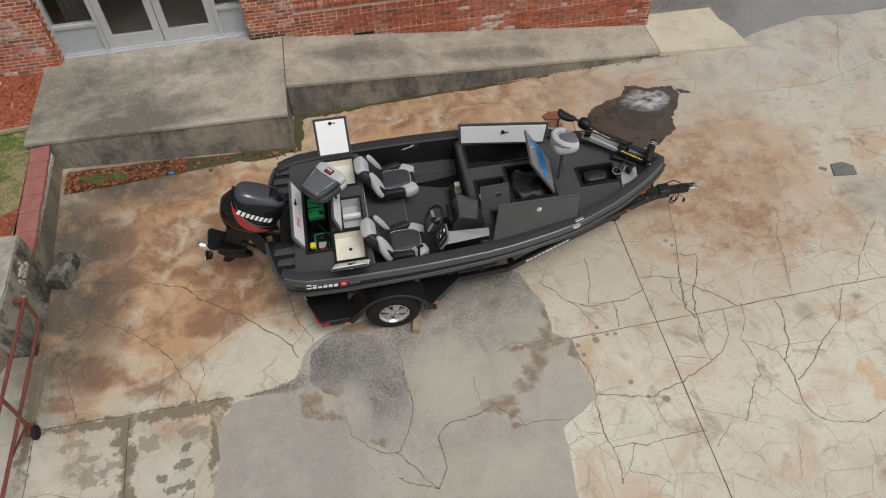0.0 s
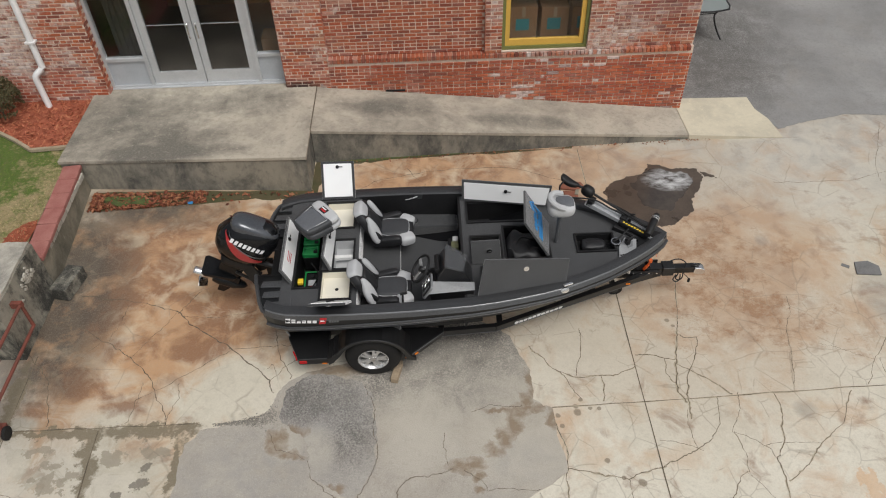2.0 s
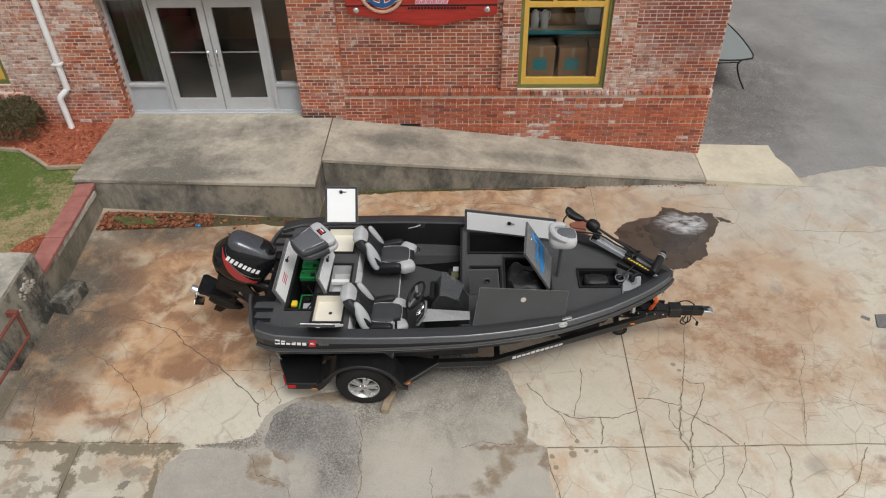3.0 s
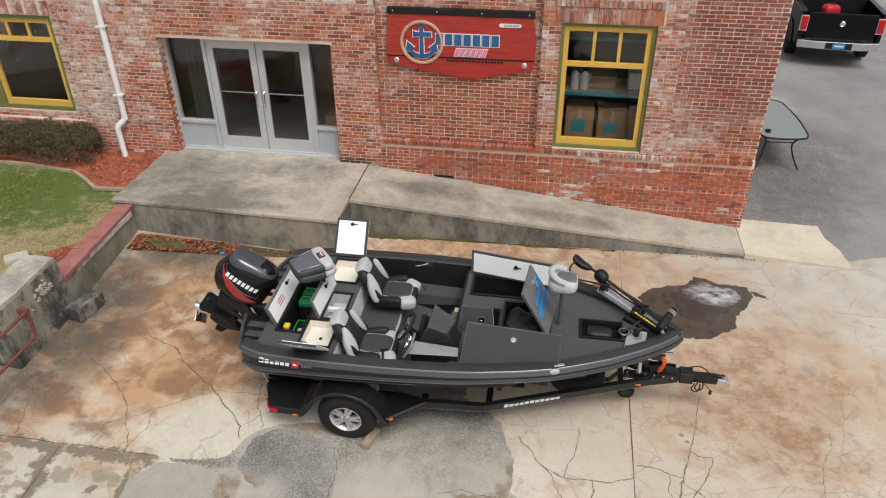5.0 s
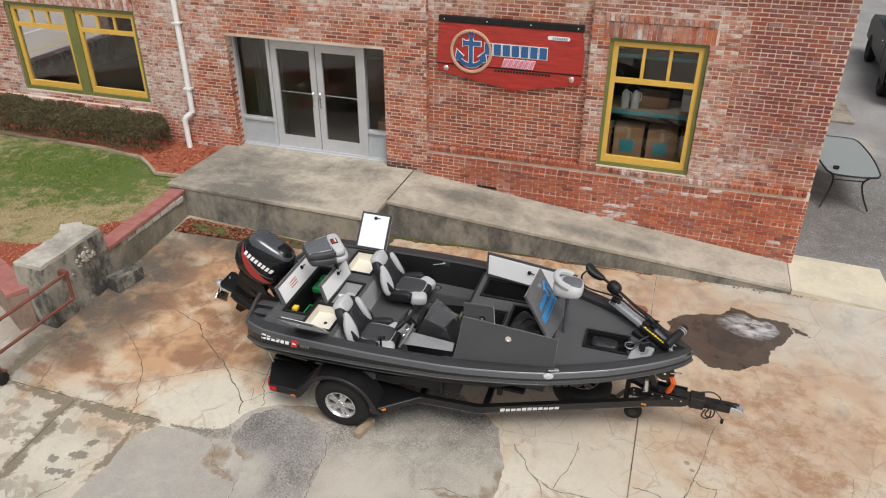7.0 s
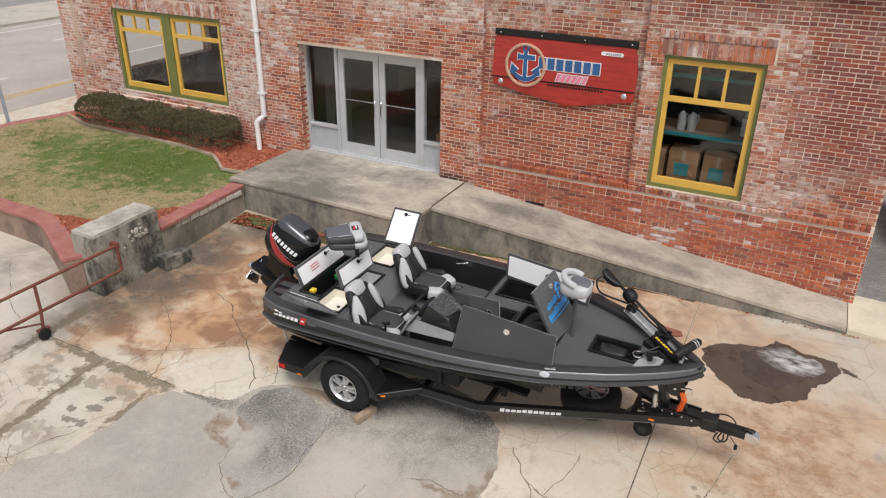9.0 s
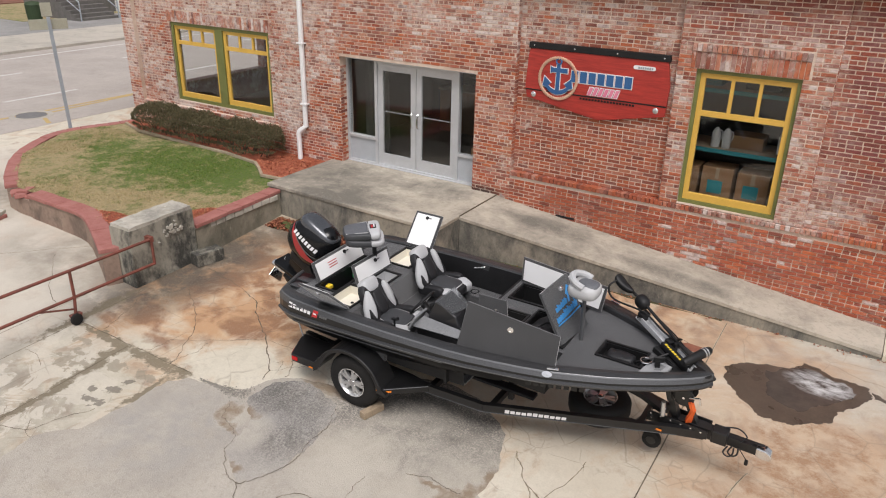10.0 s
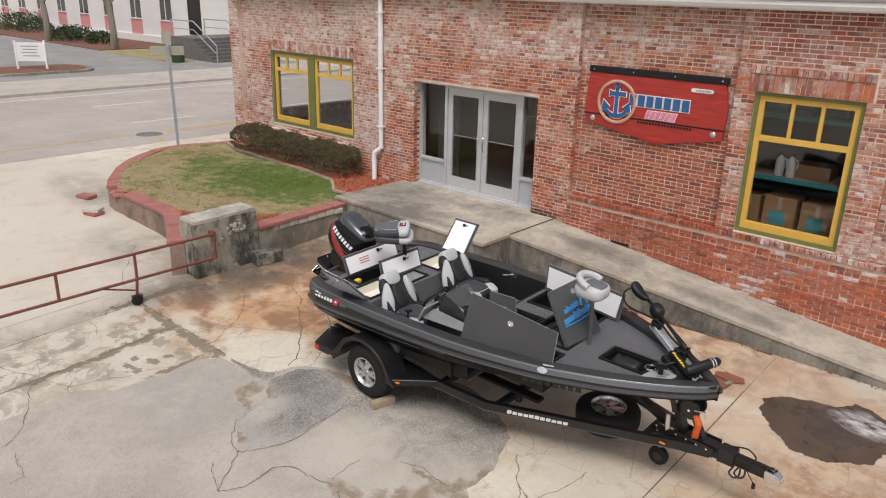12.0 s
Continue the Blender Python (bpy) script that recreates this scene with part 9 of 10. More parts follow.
for v in bm.verts:
    v.co += Vector((noise.noise(v.co * 5), noise.noise(v.co * 5 + Vector((9, 0, 0))), noise.noise(v.co * 4 + Vector((0, 7, 0))))) * 0.018
part("shaft", bm, PILLAR, pillar, smooth=True)
bm = bm_new()
vs = [bm.verts.new((x, y, 1.062 + 0.03 * (y + 5.12))) for x, y in ((-3.71, -5.11), (-3.27, -5.11), (-3.25, -3.99), (-3.69, -3.99))]
bm.faces.new(vs)
ext = bmesh.ops.extrude_face_region(bm, geom=list(bm.faces))
bmesh.ops.translate(bm, vec=(0, 0, 0.05), verts=[v for v in ext["geom"] if isinstance(v, bmesh.types.BMVert)])
bmesh.ops.subdivide_edges(bm, edges=[e for e in bm.edges if e.calc_length() > 0.2], cuts=9, use_grid_fill=True)
for v in bm.verts:
    if v.co.z > 1.08:
        v.co += Vector((noise.noise(v.co * 6), noise.noise(v.co * 6 + Vector((4, 0, 0))), 0.8 * noise.noise(v.co * 7))) * 0.022
part("cap", bm, PILLAR_TOP, pillar, "bleached chipped top", smooth=True)
rnd = random.Random(31)
for k in range(26):
    a0, y0, z0, s = rnd.uniform(0, 6.3), -4.42 + rnd.gauss(0, 0.13), 0.90 + rnd.gauss(0, 0.06), rnd.uniform(0.008, 0.028)
    pts = [(y0 + 1.5 * s * math.cos(a0 + t * 0.7) * rnd.uniform(0.6, 1.1), z0 + s * math.sin(a0 + t * 0.7) * rnd.uniform(0.6, 1.1)) for t in range(9)]
    part("scuff", prism(bm_new(), pts, -3.24, -3.214 + 0.0002 * k, "x"), PILLAR_TOP, pillar, "pale scuff on the concrete")

gate = thing("pipe_gate", pose(0, 0, 0), "rusty red pipe gate on a caster wheel", "gate")
GX = -3.12
for z in (0.905, 0.505):
    part("rail", tube(bm_new(), ((GX, -4.86, z), (GX, -13.2, z - 0.06)), 0.022, 10), RAILRED, gate, smooth=True)
for y in (-4.87, -6.19, -7.31, -8.5, -9.7, -10.9, -12.1):
    part("upright", tube(bm_new(), ((GX, y, 0.905), (GX, y, 0.505)), 0.022, 10), RAILRED, gate, smooth=True)
part("caster_leg", tube(bm_new(), ((GX, -6.19, 0.505), (GX, -6.22, 0.24)), 0.022, 10), RAILRED, gate)
part("brace", tube(bm_new(), ((GX, -6.75, 0.495), (GX, -6.24, 0.33)), 0.014, 8), RAILRED, gate)
cast = part("caster", prism(bm_new(), [(-6.30, 0.25), (-6.14, 0.25), (-6.17, 0.15), (-6.27, 0.15)], GX - 0.04, GX + 0.04, "x"), RAILRED, gate)
part("caster_wheel", lathe(bm_new(), ((0, -0.025), (0.05, -0.025), (0.082, -0.02), (0.085, 0), (0.082, 0.02), (0.05, 0.025), (0, 0.025)), 24, pose(GX + 0.055, -6.25, gz(GX, -6.25) + 0.086, 0, 90, 0)), RUBBER, cast, "black rubber caster wheel", smooth=True)
part("hinge", box(bm_new(), -3.235, -3.10, -4.90, -4.84, 0.86, 0.94), RAILRED, gate)

tagged(part("concrete_block", rbox(-0.12, 0.12, -0.24, 0.24, 0, 0.21, 0.012, pose(-3.06, -3.93, gz(-3.06, -3.93) - 0.005, 0, 0, -12)), PILLAR), "dark weathered concrete block against the low wall", "block")
for x, y, a, z in ((-8.45, -4.65, 20, 0.0), (-7.45, -4.95, 15, 0.0), (-7.47, -4.95, 35, 0.066)):
    tagged(part("loose_brick", rbox(-0.17, 0.17, -0.12, 0.12, 0.002, 0.066, 0.008, pose(x, y, gz(x, y) + z, 0, 0, a)), COPING if z == 0 else PILLAR_TOP), "loose red coping stone on the driveway", "brick", "loose coping stones")
tagged(part("loose_brick", rbox(-0.16, 0.16, -0.1, 0.1, 0.002, 0.07, 0.01, pose(-4.25, -3.55, 0.72, 0, 0, 40)), PILLAR_TOP), "pale loose stone on the lawn edge", "brick")
pav = thing("broken_paver", pose(4.27, -2.06, gz(4.27, -2.06)), "broken rust-brown paver pieces on the concrete", "paver")
part("piece", soften(prism(bm_new(), [(-0.20, -0.02), (0.02, -0.06), (0.17, 0.04), (0.13, 0.13), (-0.10, 0.15), (-0.22, 0.08)], 0.002, 0.035), 0.006), RUSTY, pav)
part("piece", soften(prism(bm_new(), [(-0.16, -0.24), (0.03, -0.27), (0.05, -0.10), (-0.18, -0.07)], 0.002, 0.035), 0.006), RUSTY, pav)
part("piece", soften(prism(bm_new(), [(0.04, -0.20), (0.07, -0.08), (0.02, -0.07), (-0.02, -0.19)], 0.036, 0.05), 0.004), CMU, pav)
# thin grey pieces added in place of a grey stain on the concrete
stain_piece = thing("grey_stain_pieces", pose(8.18, -3.89, gz(8.18, -3.89)), "flat grey pieces standing in for a stain on the lot", "scrap")
part("sheet", soften(prism(bm_new(), [(-0.14, -0.12), (0.20, -0.16), (0.24, 0.02), (0.12, 0.13), (-0.08, 0.12)], 0.002, 0.02), 0.004), FADED_GREY, stain_piece)
part("offcut", soften(prism(bm_new(), [(-0.30, 0.06), (-0.20, 0.0), (-0.17, 0.05), (-0.26, 0.11)], 0.002, 0.015), 0.003), FADED_GREY, stain_piece)
litter = thing("paper_scrap", pose(-1.75, -2.25, gz(-1.75, -2.25)), "crumpled blue wrapper among dry leaves", "litter")
part("wrapper", pillow(bm_new(), (0, 0, 0.02), (0.045, 0.03, 0.018), 0.8), SKYBLUE, litter)
bar_ = thing("drain_grate", pose(1.45, -0.005, 0.70), "small dark vent gap at the wall foot", "vent")
part("grate", rbox(-0.17, 0.17, -0.010, 0.0, 0.0, 0.04, 0.004), DARK_LINER, bar_)

# ---------------------------------------------------------------- behind the shop window
def shelf_unit(x0, x1, y0, y1, zs):
    ob = thing("storage_shelf", pose(0, 0, 0), "steel shelf with teal beams behind the window", "shelf")
    for z in zs:
        part("shelf_board", box(bm_new(), x0, x1, y0 + 0.03, y1, z - 0.02, z), TIMBER, ob, "brown shelf board")
        part("beam", box(bm_new(), x0, x1, y0, y0 + 0.028, z - 0.055, z + 0.005), TEAL, ob, "teal shelf beam")
    for x in (x0, x1 - 0.05):
        for y in (y0 + 0.03, y1 - 0.05):
            part("upright", box(bm_new(), x, x + 0.05, y, y + 0.05, 0.861, 3.6), FRAME, ob)
    return ob


shelf_unit(2.45, 5.6, 0.55, 1.35, (1.22, 2.16, 3.08))
for x, w, y, h in ((3.08, 0.32, 0.62, 0.60), (3.46, 0.47, 0.60, 0.64), (4.0, 0.47, 0.60, 0.62), (4.53, 0.45, 0.62, 0.60)):
    c = thing("cardboard_box", pose(x + w / 2, y + 0.2, 1.222), "brown cardboard box with a teal label on the shelf", "box", "boxes on the shelf")
    part("carton", rbox(-w / 2, w / 2, -0.2, 0.2, 0, h, 0.006), CARDBOARD, c)
    part("tape", box(bm_new(), -0.03, 0.03, -0.203, -0.201, h - 0.18, h), TIMBER, c)
    if w > 0.4:
        part("label_sheet", box(bm_new(), -0.13, 0.10, -0.203, -0.2012, 0.22, 0.43), TEAL, c, "teal paper label")
for x in (3.56, 3.72):
    j = thing("jug", pose(x, 0.72, 2.162), "white plastic jug on the shelf", "jug", "jugs on the shelf")
    part("jug_body", lathe(bm_new(), ((0, 0), (0.062, 0.002), (0.066, 0.02), (0.066, 0.22), (0.05, 0.27), (0.022, 0.30), (0.022, 0.32), (0, 0.32)), 20), JUG, j, smooth=True)
    part("cap", lathe(bm_new(), ((0.026, 0.315), (0.026, 0.35), (0, 0.352)), 14), BLACK, j)
    part("handle", tube(bm_new(), curve_pts(((0.045, 0, 0.27), (0.085, 0, 0.25), (0.085, 0, 0.16), (0.064, 0, 0.12)), 4), 0.010, 8), JUG, j, smooth=True)
for x, w, h, z, m_ in ((4.0, 0.5, 0.2, 2.162, CARDBOARD), (4.55, 0.2, 0.28, 2.162, WHITE), (3.2, 0.6, 0.3, 3.082, TEAL), (4.1, 0.5, 0.2, 3.082, BLACK)):
    c = thing("storage_box", pose(x, 1.0, z), "plain storage box on the upper shelf", "box")
    part("carton", rbox(-w / 2, w / 2, -0.2, 0.2, 0, h, 0.008), m_, c)
desk = thing("counter", pose(-2.0, 3.6, 0.861), "wooden shop counter behind the doors", "counter")
part("counter_front", box(bm_new(), -1.2, 1.4, -0.3, -0.26, 0, 0.95), CARDBOARD, desk)
part("counter_top", rbox(-1.25, 1.45, -0.33, 0.3, 0.952, 0.99, 0.01), TIMBER, desk)
stool = thing("display_carton", pose(-0.65, 0.9, 0.861), "brown carton standing inside the doors", "box")
part("carton", rbox(-0.2, 0.2, -0.2, 0.2, 0, 0.55, 0.006), CARDBOARD, stool)
# curtain shares the near-black room shade colour
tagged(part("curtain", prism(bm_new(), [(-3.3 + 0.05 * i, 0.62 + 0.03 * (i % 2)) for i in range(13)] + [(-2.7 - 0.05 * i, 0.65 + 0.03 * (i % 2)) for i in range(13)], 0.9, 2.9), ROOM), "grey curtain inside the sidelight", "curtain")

# ---------------------------------------------------------------- yard beside the building
table = thing("patio_table", pose(7.50, 3.13, gz(7.3, 2.9) + 0.006, 0, 0, 4), "glass-topped black metal patio table", "table")
TW, TL = 0.41, 0.93


def bowed_rect(a, b, bow, n=8):
    """A table outline: half sizes a and b at the corners, all four sides bowed outwards."""
    out = []
    for x0, y0, x1, y1, ox, oy in ((a, -b, a, b, 1, 0), (a, b, -a, b, 0, 1), (-a, b, -a, -b, -1, 0), (-a, -b, a, -b, 0, -1)):
        for i in range(n):
            t = (i + 0.5) / n
            k = bow * (1 - (2 * t - 1) ** 2)
            out.append((x0 + (x1 - x0) * t + ox * k, y0 + (y1 - y0) * t + oy * k))
    return out


part("glass_top", prism(bm_new(), bowed_rect(TW, TL, 0.07), 0.705, 0.713), FROST, table, "frosted glass table top")
part("table_rim", tube(bm_new(), [(x, y, 0.709) for x, y in bowed_rect(TW + 0.01, TL + 0.01, 0.07)], 0.017, 8, closed=True), BLACK, table, smooth=True)
for sx in (-1, 1):
    for sy in (-1, 1):
        part("leg", tube(bm_new(), curve_pts(((sx * 0.38, sy * 0.84, 0.695), (sx * 0.28, sy * 0.72, 0.56), (sx * 0.25, sy * 0.66, 0.42), (sx * 0.31, sy * 0.74, 0.2), (sx * 0.40, sy * 0.86, 0.01)), 5), 0.017, 8), BLACK, table, smooth=True)
for y in (-0.68, 0.68):
    part("brace", tube(bm_new(), ((-0.26, y, 0.50), (0.26, y, 0.50)), 0.011, 8), BLACK, table)
ash = thing("ashtray", pose(7.28, 2.41, gz(7.3, 2.9) + 0.721), "small black ashtray on the glass table", "ashtray")
part("bowl", lathe(bm_new(), ((0, 0.012), (0.035, 0.012), (0.045, 0.04), (0.055, 0.04), (0.05, 0.0), (0, 0.0)), 18), BLACK, ash)
chair = thing("patio_chair", pose(7.0, 4.25, gz(7, 4) + 0.006, 0, 0, 15), "black metal patio chair with a pale woven seat", "chair")
part("seat", rbox(-0.22, 0.22, -0.22, 0.22, 0.40, 0.43, 0.012), CREAM, chair)
part("backrest", tube(bm_new(), curve_pts(((-0.21, 0.2, 0.43), (-0.2, 0.28, 0.78), (0, 0.31, 0.86), (0.2, 0.28, 0.78), (0.21, 0.2, 0.43)), 5), 0.014, 8), BLACK, chair)
for i in range(5):
    part("slat", box(bm_new(), -0.17 + i * 0.075, -0.14 + i * 0.075, 0.245, 0.255, 0.44, 0.80), BLACK, chair)
for sx in (-1, 1):
    for sy in (-1, 1):
        part("leg", tube(bm_new(), ((sx * 0.2, sy * 0.2, 0.40), (sx * 0.23, sy * 0.24, 0.0)), 0.013, 8), BLACK, chair)
board = thing("plank_ramp", pose(7.75, 7.3, gz(7.7, 7.5) + 0.01), "grey weathered plank ramp by the side wall", "board")
for i in range(8):
    part("plank", box(bm_new(), -1.2, 0.70 - 0.01 * (i % 3), i * 0.21, i * 0.21 + 0.2, 0.0, 0.04), CMU, board)


def pickup(m):
    t = thing("pickup_truck", m, "black pickup truck with chrome bumper and red tail lights", "truck")
    body = bm_new()
    for x0_, x1_, y0_, y1_, z0_, z1_ in ((-1.0, -0.9, 0.02, 1.95, 0.52, 1.38), (0.9, 1.0, 0.02, 1.95, 0.52, 1.38), (-0.9, 0.9, 0.1, 1.95, 0.66, 0.74)):
        box(body, x0_, x1_, y0_, y1_, z0_, z1_)
    part("bed", soften(body, 0.02), TRUCK_BLACK, t, "glossy black cargo bed")
    part("front_body", soften(prism(bm_new(), [(1.96, 0.50), (1.96, 1.36), (4.1, 1.36), (5.4, 1.24), (5.7, 1.05), (5.72, 0.50)], -1.0, 1.0, "x"), 0.05), TRUCK_BLACK, t)
    part("cab", soften(prism(bm_new(), [(1.97, 1.36), (2.12, 1.92), (3.5, 1.92), (4.15, 1.36)], -0.86, 0.86, "x"), 0.04), TRUCK_BLACK, t)
    part("rear_glass", box(bm_new(), -0.72, 0.72, -0.01, 0.0, 0.0, 0.42, pose(0, 2.01, 1.44, -15, 0, 0)), DARKWIN, t, "dark rear window")
    for s in (-1, 1):
        part("side_glass", prism(bm_new(), [(2.2, 1.40), (2.3, 1.84), (3.4, 1.84), (3.9, 1.40)], s * 0.862, s * 0.868, "x"), DARKWIN, t, "dark side window")
        part("fender", soften(prism(bm_new(), [(0.55 + 0.5 - 0.52 * math.cos(radians(a)), 0.42 + 0.54 * math.sin(radians(a))) for a in range(0, 181, 15)], s * 0.99 - 0.04, s * 0.99 + 0.05, "x"), 0.01), TRUCK_BLACK, t)
        tl = part("tail_light", rbox(s * 0.91 - 0.085, s * 0.91 + 0.085, -0.03, 0.04, 0.92, 1.28, 0.02), TAILRED, t, "red tail light")
        part("light_trim", rbox(s * 0.91 - 0.095, s * 0.91 + 0.095, -0.02, 0.03, 0.90, 1.30, 0.01), CHROME, tl)
        part("bed_rail", rbox(s * 0.95 - 0.07, s * 0.95 + 0.07, 0.0, 1.95, 1.382, 1.41, 0.01), CAP, t, "grey bed rail cap")
        for y in (1.05, 4.65):
            w = part("wheel", lathe(bm_new(), ((0.22, -0.13), (0.34, -0.13), (0.39, -0.10), (0.40, 0), (0.39, 0.10), (0.34, 0.13), (0.22, 0.13), (0.22, -0.13)), 36, pose(s * 0.90, y, 0.40, 0, 90, 0)), RUBBER, t, "black truck tyre", smooth=True)
            part("rim", lathe(bm_new(), ((0, 0.06), (0.19, 0.08), (0.22, 0.125), (0.225, -0.1)), 28, pose(s * 0.90, y, 0.40, 0, s * 90, 0)), FRAME, w)
        part("door_handle", rbox(s * 1.01 - 0.012, s * 1.01 + 0.012, 2.35, 2.50, 1.10, 1.13, 0.006), CHROME, t)
    part("tailgate", rbox(-0.83, 0.83, -0.02, 0.06, 0.70, 1.37, 0.02), TRUCK_BLACK, t, "glossy black tailgate")
    part("badge", lathe(bm_new(), ((0, 0.015), (0.05, 0.012), (0.07, 0.0)), 20, pose(0, -0.02, 1.12, 90, 0, 0)), CHROME, t, "round chrome badge")
    bump = part("bumper", soften(prism(bm_new(), [(-0.98, -0.10), (-0.5, -0.20), (0.5, -0.20), (0.98, -0.10), (0.98, 0.0), (-0.98, 0.0)], 0.50, 0.70), 0.02), CHROME, t, "chrome step bumper")
    part("plate_recess", rbox(-0.32, 0.32, -0.206, -0.196, 0.52, 0.68, 0.006), BLACK, bump)
    part("plate", rbox(-0.15, 0.15, -0.214, -0.208, 0.535, 0.665, 0.004), SKYBLUE, bump, "pale blue plate with a bar")
    part("plate_bar", box(bm_new(), -0.11, 0.11, -0.218, -0.2145, 0.58, 0.62), BARS, bump)
    part("toolbox", rbox(-0.88, 0.88, 1.55, 1.92, 1.0, 1.45, 0.02), FRAME, t, "black bed toolbox")
    return t


pickup(pose(10.32, 9.0, gz(10, 9.5) + 0.006, 0, 0, -4))
can = thing("fuel_can", pose(10.15, 9.65, gz(10, 9.5) + 0.75, 0, 0, 20), "red plastic fuel can in the truck bed", "can")
part("can_body", pillow(bm_new(), (0, 0, 0.35), (0.22, 0.16, 0.35), 0.4), RED, can, smooth=True)
part("can_spout", tube(bm_new(), ((0, 0, 0.66), (0.08, 0, 0.78)), 0.03, 8), BLACK, can)

# ---------------------------------------------------------------- across the street
pole = thing("sign_post", pose(-10.72, -1.27, 0), "galvanised street sign post seen from behind", "sign post")
part("post", beam(bm_new(), (0, 0, 0.5), (-0.16, 0.05, 3.22), 0.07, 0.05), STEELPOST, pole)
part("plate", rbox(-0.02, 0.0, -0.40, 0.40, -0.115, 0.115, 0.004, pose(-0.19, 0.05, 3.06, 0, 0, -22)), SIGNBACK, pole, "bare back of a wide sign plate")
part("plate", rbox(-0.02, 0.0, -0.11, 0.11, -0.15, 0.15, 0.004, pose(-0.19, 0.05, 3.38, 0, 0, -22)), SIGNBACK, pole, "bare back of a small sign plate")

far = thing("office_building", pose(-52, 15.3, 0.6), "white office building with pink panels and tall windows", "building")
part("wall", box(bm_new(), -40, 30, 0, 14, -0.5, 9.5), STUCCO, far, "white painted wall")
part("roof", box(bm_new(), -40.4, 30.4, -0.4, 14.4, 9.502, 9.9), STUCCO, far)
part("plinth", box(bm_new(), -40, 30, -0.14, -0.002, -0.5, 0.55), STUCCO, far)
for i in range(12):
    x = -23.7 + i * 4.25
    if abs(x - 14.0) < 2.0:
        continue
    w = part("window", box(bm_new(), x - 0.72, x + 0.72, -0.03, -0.002, 1.62, 6.4), DARKWIN, far, "tall dark window")
    part("panel", box(bm_new(), x - 0.80, x + 0.80, -0.045, -0.002, 0.35, 1.615), PINKP, w, "salmon pink panel")
    part("frame", box(box(bm_new(), x - 0.04, x + 0.04, -0.06, -0.031, 1.62, 6.4), x - 0.72, x + 0.72, -0.06, -0.031, 4.0, 4.1), STUCCO, w)
    part("sill", box(bm_new(), x - 0.85, x + 0.85, -0.10, -0.046, 1.58, 1.66), STUCCO, w)
part("door", box(bm_new(), 13.2, 14.7, -0.05, -0.002, 0.9, 4.4), FRAME, far, "dark entrance door")
st = thing("entrance_steps", pose(-29.2, 11.2, 0.6), "dark concrete entrance steps with pipe railings", "steps")
for i in range(7):
    part("step", box(bm_new(), -2.6, -i * 0.34, 0, 2.2, i * 0.17 - (0.1 if i == 0 else -0.002), i * 0.17 + 0.17), STEP_DARK, st)
part("landing", box(bm_new(), -4.6, -2.61, 0, 3.9, -0.1, 1.19), STEP_DARK, st)
for y in (0.05, 2.15):
    part("railing", tube(bm_new(), ((0.1, y, 0.0), (0.1, y, 0.95), (-2.1, y, 2.1), (-4.5, y, 2.1), (-4.5, y, 1.18)), 0.035, 8), STEELPOST, st, "pipe railing")
    part("railing", tube(bm_new(), ((0.1, y, 0.5), (-2.1, y, 1.65), (-4.5, y, 1.65)), 0.025, 8), STEELPOST, st)


def far_tree(x, y, h, seed):
    rnd = random.Random(seed)
    t = thing("tree", pose(x, y, 0.6), "bare leaning street tree before the office building", "tree")
    pts = [Vector((0, 0, -0.1)), Vector((0.15, 0, 1.0)), Vector((-0.25, 0.1, 2.4)), Vector((-0.9, 0.1, 4.0)), Vector((-1.4, 0, 6.0))]
    part("trunk", tube(bm_new(), curve_pts(pts, 4), [0.26 - 0.011 * k for k in range(17)], 10), BARK, t, smooth=True)
    bm = bm_new()
    for i in range(16):
        p = pts[2].lerp(pts[4], rnd.random())
        line, d = [p], Vector((rnd.gauss(0, 1), rnd.gauss(0, 1), rnd.uniform(0.4, 1.2))).normalized()
        for k in range(4):
            p = p + d * rnd.uniform(0.4, 0.8)
            d = (d + Vector((rnd.gauss(0, 0.3), rnd.gauss(0, 0.3), rnd.gauss(0.1, 0.2)))).normalized()
            line.append(p)
        tube(bm, line, [0.08, 0.06, 0.04, 0.025, 0.01], 6)
    part("limbs", bm, BARK, t)
    return t


far_tree(-48.1, 9.9, 6, 2), far_tree(-40.0, 10.7, 6, 5)
tagged(part("planting_strip", box(bm_new(), -80, -39.5, 9.6, 15.1, 0.3, 0.70), DULL_MULCH), "mulched planting strip before the office building", "bed", kind="structure")


def far_bush(x, y, r, seed):
    rnd = random.Random(seed)
    b = thing("bush", pose(x, y, 0.78), "dense dark green evergreen bush", "bush", "far bushes")
    verts, faces = [], []
    for i in range(900):
        d = Vector((rnd.gauss(0, 1), rnd.gauss(0, 1), abs(rnd.gauss(0, 1)))).normalized() * r * rnd.uniform(0.75, 1.0) * (1 + 0.25 * noise.noise(Vector((rnd.random(), i * 0.01, seed))))
        s, m = rnd.uniform(0.05, 0.11), Euler((rnd.uniform(0, 6), rnd.uniform(0, 6), rnd.uniform(0, 6))).to_matrix()
        k = len(verts)
        verts += [tuple(Vector((d.x * 1.4, d.y, d.z * 0.8)) + m @ Vector(c)) for c in ((-s, 0, 0), (0, -s * 0.6, 0), (s, 0, 0), (0, s * 0.6, 0))]
        faces.append((k, k + 1, k + 2, k + 3))
    me = bpy.data.meshes.new("crown")
    me.from_pydata(verts, [], faces)
    me.materials.append(BUSH)
    c = new("crown", me)
    c.parent = b


BUSH = leafy("evergreen_leaves", (0.02, 0.04, 0.015), (0.035, 0.06, 0.02), (0.06, 0.085, 0.035))
